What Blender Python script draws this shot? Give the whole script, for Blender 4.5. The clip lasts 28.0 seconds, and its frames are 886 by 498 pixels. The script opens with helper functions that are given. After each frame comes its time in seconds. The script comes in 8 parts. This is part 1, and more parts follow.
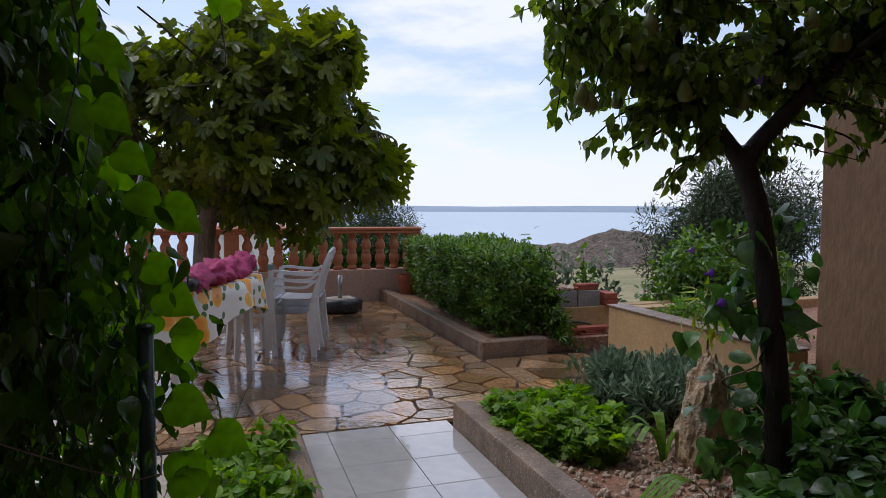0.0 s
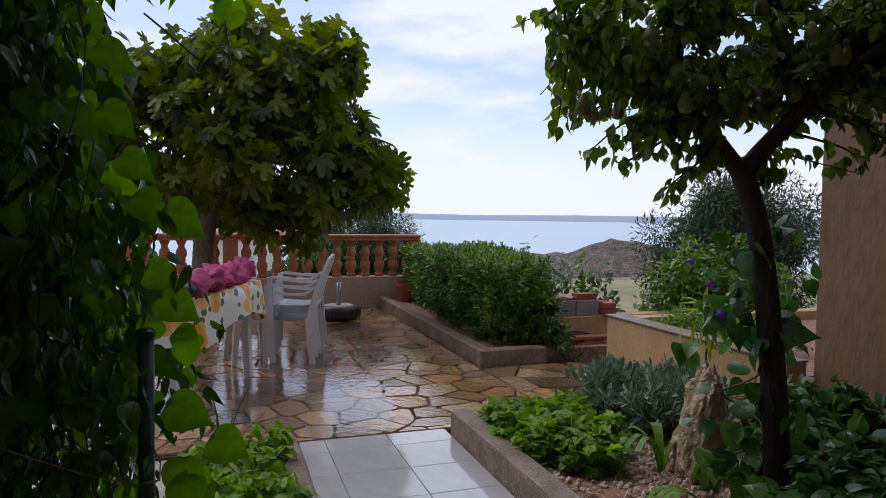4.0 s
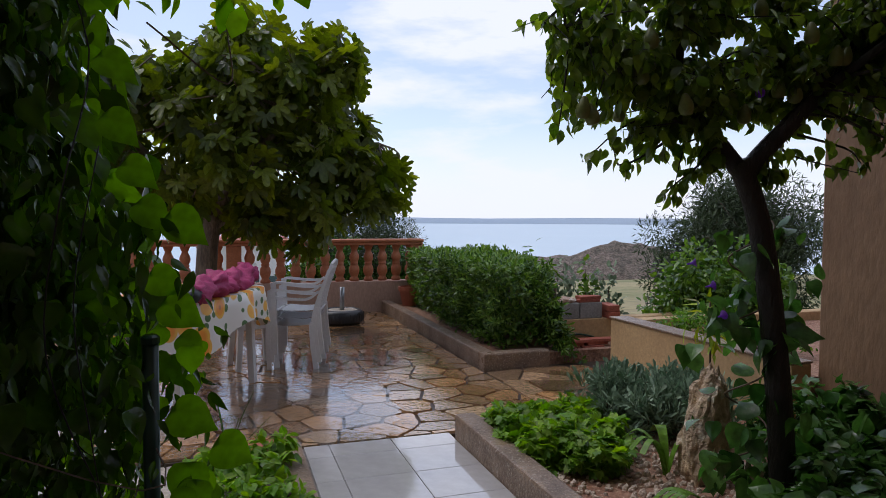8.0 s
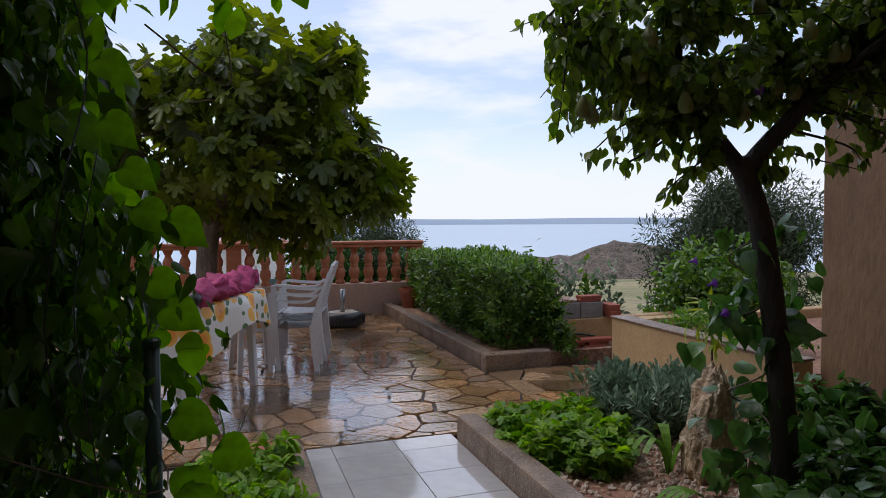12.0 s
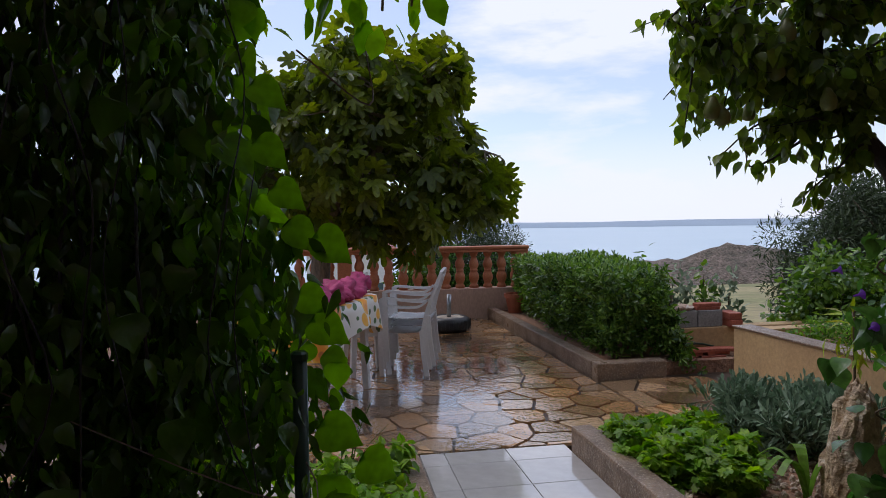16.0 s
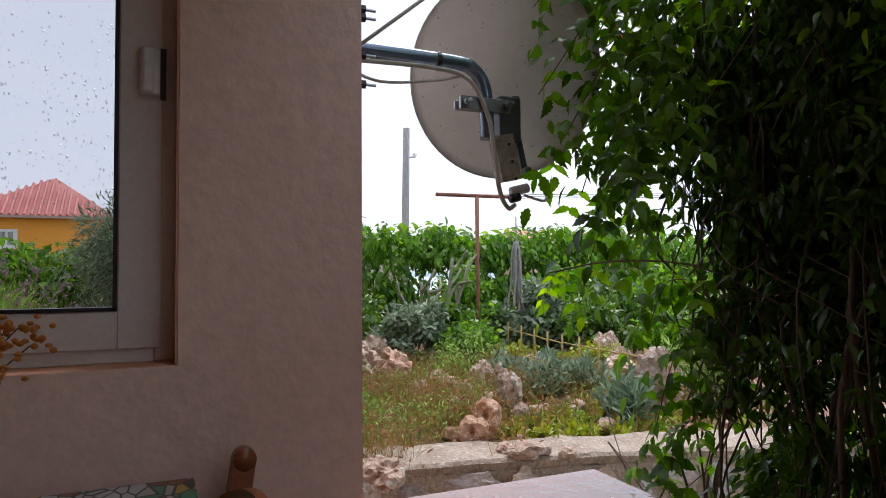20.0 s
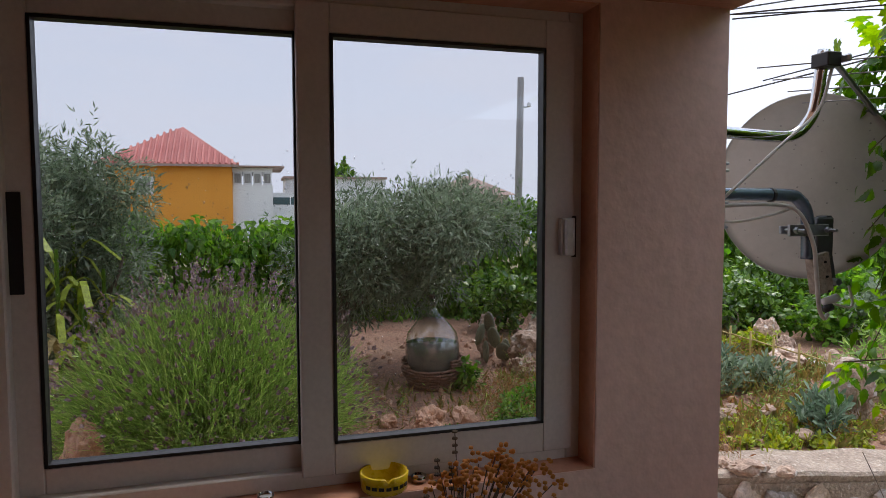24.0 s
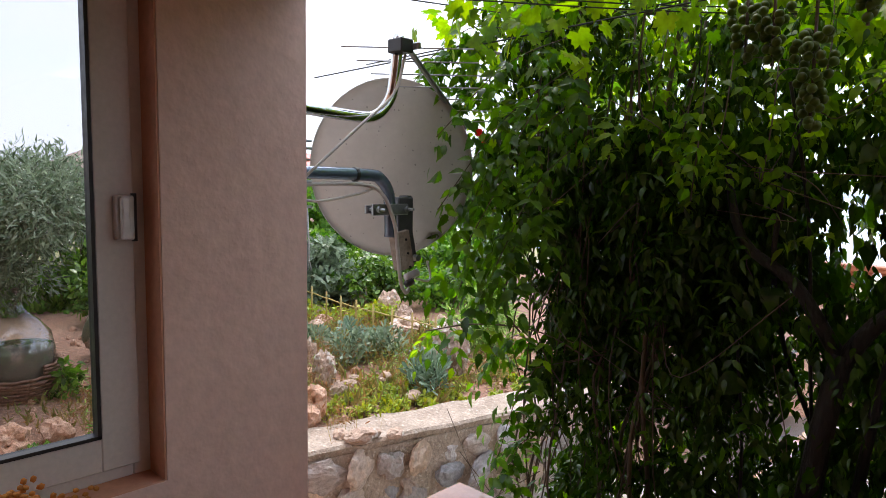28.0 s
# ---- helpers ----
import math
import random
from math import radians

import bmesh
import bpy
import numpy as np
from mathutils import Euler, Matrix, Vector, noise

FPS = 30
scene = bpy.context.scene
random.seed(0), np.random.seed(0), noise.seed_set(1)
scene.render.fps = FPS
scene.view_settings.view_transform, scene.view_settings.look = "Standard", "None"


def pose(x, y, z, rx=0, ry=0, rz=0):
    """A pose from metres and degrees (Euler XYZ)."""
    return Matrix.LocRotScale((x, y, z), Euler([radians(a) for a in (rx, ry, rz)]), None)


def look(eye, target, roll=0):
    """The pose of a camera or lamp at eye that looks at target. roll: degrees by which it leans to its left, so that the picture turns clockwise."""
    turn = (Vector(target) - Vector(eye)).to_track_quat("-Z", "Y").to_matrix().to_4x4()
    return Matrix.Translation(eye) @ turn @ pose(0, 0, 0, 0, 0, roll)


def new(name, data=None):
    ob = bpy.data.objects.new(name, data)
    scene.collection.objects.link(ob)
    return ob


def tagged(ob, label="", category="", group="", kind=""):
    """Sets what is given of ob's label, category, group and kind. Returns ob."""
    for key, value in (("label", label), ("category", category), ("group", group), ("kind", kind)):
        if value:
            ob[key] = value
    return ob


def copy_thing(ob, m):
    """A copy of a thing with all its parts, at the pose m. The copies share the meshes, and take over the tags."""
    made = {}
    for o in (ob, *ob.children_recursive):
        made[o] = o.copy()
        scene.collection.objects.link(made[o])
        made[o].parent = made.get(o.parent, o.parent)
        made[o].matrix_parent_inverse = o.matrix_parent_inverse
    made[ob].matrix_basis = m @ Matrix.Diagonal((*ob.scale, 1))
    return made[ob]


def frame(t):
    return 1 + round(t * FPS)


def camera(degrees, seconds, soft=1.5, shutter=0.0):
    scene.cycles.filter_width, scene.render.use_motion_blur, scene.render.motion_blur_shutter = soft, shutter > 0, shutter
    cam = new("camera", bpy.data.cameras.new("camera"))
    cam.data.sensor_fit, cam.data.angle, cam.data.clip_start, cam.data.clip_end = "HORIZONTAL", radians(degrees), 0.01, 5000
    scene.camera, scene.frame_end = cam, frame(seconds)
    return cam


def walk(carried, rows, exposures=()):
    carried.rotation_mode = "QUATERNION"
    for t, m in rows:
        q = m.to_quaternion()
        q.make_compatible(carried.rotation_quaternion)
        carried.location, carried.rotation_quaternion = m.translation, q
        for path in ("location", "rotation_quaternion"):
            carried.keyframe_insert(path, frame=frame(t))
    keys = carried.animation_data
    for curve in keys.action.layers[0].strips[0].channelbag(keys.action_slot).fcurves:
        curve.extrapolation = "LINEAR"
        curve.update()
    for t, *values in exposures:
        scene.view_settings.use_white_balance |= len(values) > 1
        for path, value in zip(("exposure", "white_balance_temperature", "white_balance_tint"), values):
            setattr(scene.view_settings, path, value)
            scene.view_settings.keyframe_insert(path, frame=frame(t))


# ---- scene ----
# ---------------------------------------------------------------- camera
cam = camera(67.9, 28.0, 0.6)
PATH = [
    (0, (0.0000, 0.0000, 1.2200), (0.9528, 2.8383, 1.0295), 0.21),
    (0.5, (-0.0009, -0.0011, 1.2209), (0.9564, 2.8365, 1.0427), 0.34),
    (1, (-0.0040, -0.0062, 1.2229), (0.9524, 2.8323, 1.0546), 0.68),
    (1.5, (-0.0043, -0.0078, 1.2209), (0.9689, 2.8245, 1.0454), 0.76),
    (2, (-0.0024, -0.0087, 1.2211), (0.9768, 2.8222, 1.0573), 0.77),
    (2.5, (-0.0024, -0.0113, 1.2216), (0.9729, 2.8218, 1.0719), 0.72),
    (3, (-0.0038, -0.0113, 1.2216), (0.9631, 2.8250, 1.0779), 0.77),
    (3.5, (-0.0055, -0.0065, 1.2211), (0.9518, 2.8327, 1.0714), 0.84),
    (5.5, (-0.0034, 0.0026, 1.2195), (0.9626, 2.8384, 1.0605), 0.74),
    (6, (-0.0052, -0.0006, 1.2204), (0.9407, 2.8420, 1.0623), 0.87),
    (6.5, (-0.0069, -0.0036, 1.2213), (0.9192, 2.8462, 1.0770), 0.87),
    (7, (-0.0093, -0.0099, 1.2220), (0.9174, 2.8398, 1.0798), 0.72),
    (7.5, (-0.0094, -0.0116, 1.2213), (0.9278, 2.8347, 1.0791), 1.02),
    (8, (-0.0050, -0.0071, 1.2211), (0.9406, 2.8367, 1.0843), 0.30),
    (8.5, (-0.0012, -0.0008, 1.2209), (0.9432, 2.8438, 1.0931), -0.34),
    (9, (-0.0025, -0.0025, 1.2231), (0.9536, 2.8392, 1.1211), -0.18),
    (9.5, (-0.0072, -0.0085, 1.2240), (0.9561, 2.8311, 1.1295), -0.18),
    (10, (-0.0104, -0.0119, 1.2224), (0.9571, 2.8260, 1.1207), 0.05),
    (10.5, (-0.0119, -0.0093, 1.2203), (0.9436, 2.8318, 1.0985), 0.23),
    (11, (-0.0103, -0.0087, 1.2215), (0.9308, 2.8374, 1.1024), -0.07),
    (11.5, (-0.0083, -0.0065, 1.2197), (0.9290, 2.8407, 1.0964), 0.03),
    (12, (-0.0061, -0.0027, 1.2186), (0.9404, 2.8411, 1.0878), -0.29),
    (12.5, (-0.0062, -0.0065, 1.2193), (0.9445, 2.8362, 1.0963), -0.06),
    (14.5, (-0.0143, -0.0123, 1.2210), (0.9628, 2.8218, 1.1073), 0.36),
    (15, (-0.0131, -0.0072, 1.2196), (0.9637, 2.8265, 1.0918), 0.16),
    (15.5, (-0.0184, 0.0166, 1.2157), (0.9502, 2.8529, 1.0839), -0.25),
    (16, (-0.0636, 0.0281, 1.2381), (0.4403, 2.9834, 1.1287), -0.86),
    (16.5, (-0.1196, 0.0170, 1.2410), (-0.3034, 3.0109, 1.1882), -1.49),
    (17, (-0.1477, -0.0426, 1.2374), (-1.0625, 2.8144, 1.2191), -1.23),
    (17.5, (-0.1893, -0.0780, 1.2295), (-1.6781, 2.5265, 1.2310), -1.68),
    (18, (-0.2336, -0.1046, 1.2311), (-2.0044, 2.3170, 1.2364), -2.13),
    (18.5, (-0.2499, -0.1642, 1.2691), (-2.3173, 2.0097, 1.2749), -2.04),
    (19, (-0.2866, -0.2113, 1.2750), (-2.6633, 1.6188, 1.3199), -1.96),
    (19.5, (-0.3182, -0.2271, 1.2694), (-2.9229, 1.2588, 1.3556), -1.21),
    (20, (-0.3696, -0.2393, 1.3233), (-3.1129, 0.9703, 1.4290), -0.41),
    (20.5, (-0.4635, -0.2904, 1.5070), (-3.2833, 0.7308, 1.4306), -1.44),
    (21, (-0.4240, -0.3760, 1.6854), (-3.3055, 0.4485, 1.5538), -1.36),
    (21.5, (-0.3497, -0.4990, 1.7883), (-3.2584, 0.2036, 1.5738), -0.67),
    (23.5, (-0.2623, -0.9120, 1.8326), (-3.1440, -0.1000, 1.6419), 0.46),
    (24, (-0.2867, -1.0471, 1.8319), (-3.1639, -0.2201, 1.6372), -0.13),
    (24.5, (-0.3089, -1.1412, 1.8308), (-3.1900, -0.3296, 1.6292), 0.55),
    (25, (-0.3216, -1.1639, 1.8294), (-3.1878, -0.3046, 1.6142), 0.65),
    (25.5, (-0.3283, -1.1700, 1.8261), (-3.1822, -0.2691, 1.6172), -0.01),
    (26, (-0.3216, -1.1514, 1.8305), (-3.0954, -0.0279, 1.6214), 0.53),
    (26.5, (-0.3138, -1.1151, 1.8340), (-2.9923, 0.2189, 1.6188), 0.31),
    (27, (-0.3056, -1.0423, 1.8309), (-2.8089, 0.5940, 1.5938), 0.17),
    (27.5, (-0.3136, -0.9533, 1.8333), (-2.6415, 0.9185, 1.5543), 0.06),
    (28, (-0.3263, -0.8095, 1.8295), (-2.4073, 1.3331, 1.5487), 0.86),
]
EXPO = [(0.0, 0.13, 6250, 16), (15.3, 0.13, 6250, 16), (16.3, 0.1, 6250, 16), (16.7, 0.35, 6350, 12), (17.0, 1.1, 6350, 13), (17.25, 1.75, 6350, 12), (17.5, 2.45, 6350, 12), (17.75, 2.85, 6500, 12), (18.2, 2.95, 6500, 12), (18.6, 2.3, 6500, 12), (19.0, 1.75, 6500, 12), (19.6, 1.3, 6500, 12), (20.2, 1.0, 6500, 14), (21.0, 1.1, 6500, 14), (23.0, 1.04, 6500, 14), (24.2, 1.0, 6500, 14), (25.0, 1.12, 6500, 14), (26.5, 1.32, 6500, 14), (28.0, 1.6, 6500, 14)]
walk(cam, [(t, look(eye, target, roll)) for t, eye, target, roll in PATH], EXPO)

# ---------------------------------------------------------------- sky and sun
SUN_EL, SUN_AZ = radians(60), radians(312)
world = bpy.data.worlds.new("rainy_sky")
scene.world = world
world.use_nodes = True
wn, wl = world.node_tree.nodes, world.node_tree.links
wn.clear()
w_out = wn.new("ShaderNodeOutputWorld")
w_bg = wn.new("ShaderNodeBackground")
w_sky = wn.new("ShaderNodeTexSky")
w_sky.sky_type, w_sky.sun_disc = "NISHITA", False
w_sky.sun_elevation, w_sky.sun_rotation = SUN_EL, SUN_AZ
w_sky.dust_density, w_sky.air_density = 0.8, 1.0
w_bg.inputs["Strength"].default_value = 0.152
w_geo = wn.new("ShaderNodeTexCoord")
w_map = wn.new("ShaderNodeMapping")
w_map.inputs["Scale"].default_value = (1.0, 1.0, 3.6)
w_noise = wn.new("ShaderNodeTexNoise")
w_noise.inputs["Scale"].default_value, w_noise.inputs["Detail"].default_value = 2.6, 7.0
w_noise.inputs["Roughness"].default_value = 0.55
w_ramp = wn.new("ShaderNodeMapRange")
w_ramp.inputs["From Min"].default_value, w_ramp.inputs["From Max"].default_value = 0.46, 0.57
w_ramp.inputs["To Min"].default_value, w_ramp.inputs["To Max"].default_value = 0.34, 0.97
w_mix = wn.new("ShaderNodeMix")
w_mix.data_type = "RGBA"
w_mix.inputs[7].default_value = (5.45, 5.75, 6.3, 1)
wl.new(w_geo.outputs["Generated"], w_map.inputs["Vector"])
wl.new(w_map.outputs["Vector"], w_noise.inputs["Vector"])
wl.new(w_noise.outputs["Fac"], w_ramp.inputs["Value"])
# a dimmer grey added to the sky towards the west, toning down the window view
w_sep, w_west = wn.new("ShaderNodeSeparateXYZ"), wn.new("ShaderNodeMapRange")
w_west.inputs["From Min"].default_value, w_west.inputs["From Max"].default_value = -0.05, -0.6
w_west.inputs["To Min"].default_value, w_west.inputs["To Max"].default_value = 0.0, 0.9
w_grey = wn.new("ShaderNodeMix")
w_grey.data_type = "RGBA"
w_grey.inputs[7].default_value = (3.05, 3.3, 3.85, 1)
wl.new(w_geo.outputs["Generated"], w_sep.inputs["Vector"])
wl.new(w_sep.outputs["X"], w_west.inputs["Value"])
w_low, w_most = wn.new("ShaderNodeMapRange"), wn.new("ShaderNodeMath")
w_low.inputs["From Min"].default_value, w_low.inputs["From Max"].default_value = 0.02, 0.2
w_low.inputs["To Min"].default_value, w_low.inputs["To Max"].default_value = 0.95, 0.0
w_most.operation = "MAXIMUM"
wl.new(w_sep.outputs["Z"], w_low.inputs["Value"])
wl.new(w_ramp.outputs["Result"], w_most.inputs[0])
wl.new(w_low.outputs["Result"], w_most.inputs[1])
wl.new(w_most.outputs[0], w_mix.inputs[0])
wl.new(w_west.outputs["Result"], w_grey.inputs[0])
wl.new(w_mix.outputs[2], w_grey.inputs[6])
wl.new(w_sky.outputs["Color"], w_mix.inputs[6])
wl.new(w_grey.outputs[2], w_bg.inputs["Color"])
wl.new(w_bg.outputs["Background"], w_out.inputs["Surface"])

sun = new("sun", bpy.data.lights.new("sun", "SUN"))
sun.data.energy, sun.data.angle, sun.data.color = 1.15, radians(30), (1.0, 0.96, 0.9)
sun.matrix_world = look((math.sin(SUN_AZ) * math.cos(SUN_EL) * 50, math.cos(SUN_AZ) * math.cos(SUN_EL) * 50, math.sin(SUN_EL) * 50), (0, 0, 0))


# ---------------------------------------------------------------- materials
def nodes_of(name):
    m = bpy.data.materials.new(name)
    m.use_nodes = True
    n, l = m.node_tree.nodes, m.node_tree.links
    return m, n, l, n["Principled BSDF"], n["Material Output"]


def mixed(n, l, fac, a, b):
    mx = n.new("ShaderNodeMix")
    mx.data_type = "RGBA"
    for sock, v in ((0, fac), (6, a), (7, b)):
        if isinstance(v, (tuple, list)):
            mx.inputs[sock].default_value = (*v, 1) if len(v) == 3 else v
        elif isinstance(v, (int, float)):
            mx.inputs[sock].default_value = v
        else:
            l.new(v, mx.inputs[sock])
    return mx.outputs[2]


def ranged(n, l, value, a, b, c, d):
    r = n.new("ShaderNodeMapRange")
    for k, v in zip(("From Min", "From Max", "To Min", "To Max"), (a, b, c, d)):
        r.inputs[k].default_value = v
    l.new(value, r.inputs["Value"])
    return r.outputs["Result"]


def noise_of(n, l, scale, detail=4.0, rough=0.55, stretch=None):
    co = n.new("ShaderNodeTexCoord")
    t = n.new("ShaderNodeTexNoise")
    t.inputs["Scale"].default_value, t.inputs["Detail"].default_value, t.inputs["Roughness"].default_value = scale, detail, rough
    if stretch:
        mp = n.new("ShaderNodeMapping")
        mp.inputs["Scale"].default_value = stretch
        l.new(co.outputs["Object"], mp.inputs["Vector"])
        l.new(mp.outputs["Vector"], t.inputs["Vector"])
    else:
        l.new(co.outputs["Object"], t.inputs["Vector"])
    return t.outputs["Fac"]


def surface(name, a, b, rough=(0.5, 0.7), scale=3.0, fine=60.0, grain=0.25, bump=0.3, depth=0.004, metal=0.0, stretch=None,
            speck=None, each=0.0, tone=None, coat=0.0, ripple=None):
    """Two-scale surface: broad stains from a to b, fine grain, bump; each: value shift from piece to piece."""
    m, n, l, p, out = nodes_of(name)
    broad = noise_of(n, l, scale, 5.0, 0.6, stretch)
    small = noise_of(n, l, fine, 3.0, 0.6, stretch)
    col = mixed(n, l, ranged(n, l, broad, 0.35, 0.65, 0, 1), a, b)
    if speck:
        sp = noise_of(n, l, speck[1], 2.0)
        col = mixed(n, l, ranged(n, l, sp, speck[2], speck[2] + 0.06, 0, 1), col, speck[0])
    hs = n.new("ShaderNodeHueSaturation")
    val = ranged(n, l, small, 0.3, 0.7, 1 - grain, 1 + grain)
    if each or tone:
        info = n.new("ShaderNodeObjectInfo")
        if tone:
            col = mixed(n, l, ranged(n, l, info.outputs["Random"], 0.0, 1.0, 0.0, 0.85), col, tone)
        if each:
            mul = n.new("ShaderNodeMath")
            mul.operation = "MULTIPLY"
            wn2 = n.new("ShaderNodeTexWhiteNoise")
            wn2.noise_dimensions = "1D"
            l.new(info.outputs["Random"], wn2.inputs["W"])
            l.new(val, mul.inputs[0])
            l.new(ranged(n, l, wn2.outputs["Value"], 0, 1, 1 - each, 1 + each), mul.inputs[1])
            val = mul.outputs[0]
    l.new(val, hs.inputs["Value"])
    l.new(col, hs.inputs["Color"])
    l.new(hs.outputs["Color"], p.inputs["Base Color"])
    l.new(ranged(n, l, broad, 0.3, 0.7, rough[0], rough[1]), p.inputs["Roughness"])
    p.inputs["Metallic"].default_value = metal
    p.inputs["Coat Weight"].default_value = coat
    p.inputs["Coat Roughness"].default_value = 0.08
    if bump:
        bp = n.new("ShaderNodeBump")
        bp.inputs["Strength"].default_value, bp.inputs["Distance"].default_value = bump, depth
        l.new(small, bp.inputs["Height"])
        l.new(bp.outputs["Normal"], p.inputs["Normal"])
        if ripple:
            b2 = n.new("ShaderNodeBump")
            b2.inputs["Strength"].default_value, b2.inputs["Distance"].default_value = 1.0, ripple[1]
            l.new(ranged(n, l, noise_of(n, l, ripple[0], 3.0, 0.6), 0.38, 0.62, 0, 1), b2.inputs["Height"])
            l.new(b2.outputs["Normal"], bp.inputs["Normal"])
        if coat:
            l.new(bp.outputs["Normal"], p.inputs["Coat Normal"])
    return m


def leafy(name, a, b, rough=0.35, through_light=0.35, glow=None, spec=0.28):
    """Leaves: hue from leaf to leaf, light through the blade."""
    m, n, l, p, out = nodes_of(name)
    geo = n.new("ShaderNodeNewGeometry")
    col = mixed(n, l, geo.outputs["Random Per Island"], a, b)
    small = noise_of(n, l, 35.0, 2.0)
    hs = n.new("ShaderNodeHueSaturation")
    wv = n.new("ShaderNodeTexWhiteNoise")
    wv.noise_dimensions = "1D"
    l.new(geo.outputs["Random Per Island"], wv.inputs["W"])
    mv = n.new("ShaderNodeMath")
    mv.operation = "MULTIPLY"
    l.new(ranged(n, l, small, 0.3, 0.7, 0.72, 1.28), mv.inputs[0])
    l.new(ranged(n, l, wv.outputs["Value"], 0, 1, 0.65, 1.3), mv.inputs[1])
    l.new(mv.outputs[0], hs.inputs["Value"])
    bp = n.new("ShaderNodeBump")
    bp.inputs["Strength"].default_value, bp.inputs["Distance"].default_value = 0.5, 0.004
    l.new(noise_of(n, l, 55.0, 2.0), bp.inputs["Height"])
    l.new(bp.outputs["Normal"], p.inputs["Normal"])
    l.new(col, hs.inputs["Color"])
    l.new(hs.outputs["Color"], p.inputs["Base Color"])
    p.inputs["Roughness"].default_value = rough
    p.inputs["Specular IOR Level"].default_value = spec
    tr = n.new("ShaderNodeBsdfTranslucent")
    hs2 = n.new("ShaderNodeHueSaturation")
    hs2.inputs["Saturation"].default_value, hs2.inputs["Value"].default_value = 1.15, 2.2
    l.new(hs.outputs["Color"], hs2.inputs["Color"])
    l.new(hs2.outputs["Color"], tr.inputs["Color"])
    mx = n.new("ShaderNodeMixShader")
    mx.inputs[0].default_value = through_light
    l.new(p.outputs["BSDF"], mx.inputs[1])
    l.new(tr.outputs["BSDF"], mx.inputs[2])
    l.new(mx.outputs["Shader"], out.inputs["Surface"])
    return m


def plain(name, col, rough=0.5, metal=0.0):
    m, n, l, p, out = nodes_of(name)
    small = noise_of(n, l, 40.0, 3.0)
    l.new(mixed(n, l, ranged(n, l, small, 0.3, 0.7, 0, 1), tuple(c * 0.88 for c in col), tuple(min(1, c * 1.1) for c in col)), p.inputs["Base Color"])
    l.new(ranged(n, l, small, 0.3, 0.7, rough * 0.85, min(1, rough * 1.15)), p.inputs["Roughness"])
    p.inputs["Metallic"].default_value = metal
    return m


def pane_glass(name, tint=(0.97, 0.98, 0.98), ior=1.45):
    m, n, l, p, out = nodes_of(name)
    n.remove(p)
    tr, gl, fr, mx = n.new("ShaderNodeBsdfTransparent"), n.new("ShaderNodeBsdfGlossy"), n.new("ShaderNodeLayerWeight"), n.new("ShaderNodeMixShader")
    tr.inputs["Color"].default_value = (*tint, 1)
    gl.inputs["Roughness"].default_value = 0.02
    pw, ad = n.new("ShaderNodeMath"), n.new("ShaderNodeMath")
    pw.operation, ad.operation = "POWER", "MULTIPLY_ADD"
    pw.inputs[1].default_value = 4.0
    ad.inputs[1].default_value, ad.inputs[2].default_value = 0.9, 0.035 * ior
    l.new(fr.outputs["Facing"], pw.inputs[0])
    l.new(pw.outputs[0], ad.inputs[0])
    l.new(ad.outputs[0], mx.inputs[0])
    l.new(tr.outputs["BSDF"], mx.inputs[1])
    l.new(gl.outputs["BSDF"], mx.inputs[2])
    if name == "rain_water":
        bp = n.new("ShaderNodeBump")
        bp.inputs["Strength"].default_value, bp.inputs["Distance"].default_value = 0.6, 0.0035
        l.new(noise_of(n, l, 16.0, 3.0), bp.inputs["Height"])
        l.new(bp.outputs["Normal"], gl.inputs["Normal"])
    l.new(mx.outputs["Shader"], out.inputs["Surface"])
    return m


M_STUCCO = surface("painted_stucco", (0.72, 0.485, 0.40), (0.79, 0.55, 0.46), (0.6, 0.8), 1.6, 30.0, 0.06, 0.3, 0.008, ripple=(11.0, 0.0017))
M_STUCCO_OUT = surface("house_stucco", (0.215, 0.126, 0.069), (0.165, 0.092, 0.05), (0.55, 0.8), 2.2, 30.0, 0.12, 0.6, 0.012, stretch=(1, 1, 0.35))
M_SOFFIT = surface("soffit_paint", (0.55, 0.26, 0.16), (0.62, 0.32, 0.2), (0.7, 0.85), 2.0, 40.0, 0.08, 0.3, 0.006)
M_PARAPET = surface("wet_brown_paint", (0.34, 0.14, 0.075), (0.42, 0.19, 0.1), (0.03, 0.35), 7.0, 30.0, 0.1, 0.10, 0.004, coat=1.0, ripple=(9.0, 0.0012))
M_TERRA = surface("terracotta_paint", (0.52, 0.19, 0.09), (0.42, 0.14, 0.065), (0.45, 0.65), 4.0, 60.0, 0.15, 0.25, 0.004)
M_TERRA_POT = surface("clay_pot", (0.40, 0.12, 0.06), (0.33, 0.09, 0.05), (0.5, 0.7), 6.0, 60.0, 0.15, 0.2, 0.003)
M_PINKWALL = surface("pink_render", (0.56, 0.37, 0.29), (0.46, 0.30, 0.23), (0.6, 0.8), 1.6, 40.0, 0.12, 0.4, 0.006, stretch=(1, 1, 0.5))
M_OCHREWALL = surface("ochre_render", (0.50, 0.34, 0.17), (0.40, 0.26, 0.13), (0.6, 0.8), 2.0, 40.0, 0.14, 0.4, 0.006)
M_KERB = surface("wet_concrete", (0.245, 0.165, 0.11), (0.155, 0.105, 0.075), (0.25, 0.55), 5.0, 70.0, 0.3, 0.7, 0.01, speck=((0.38, 0.32, 0.26), 90.0, 0.6))
M_CONCRETE = surface("pale_concrete", (0.46, 0.40, 0.33), (0.32, 0.27, 0.22), (0.5, 0.75), 5.0, 45.0, 0.28, 0.8, 0.012)
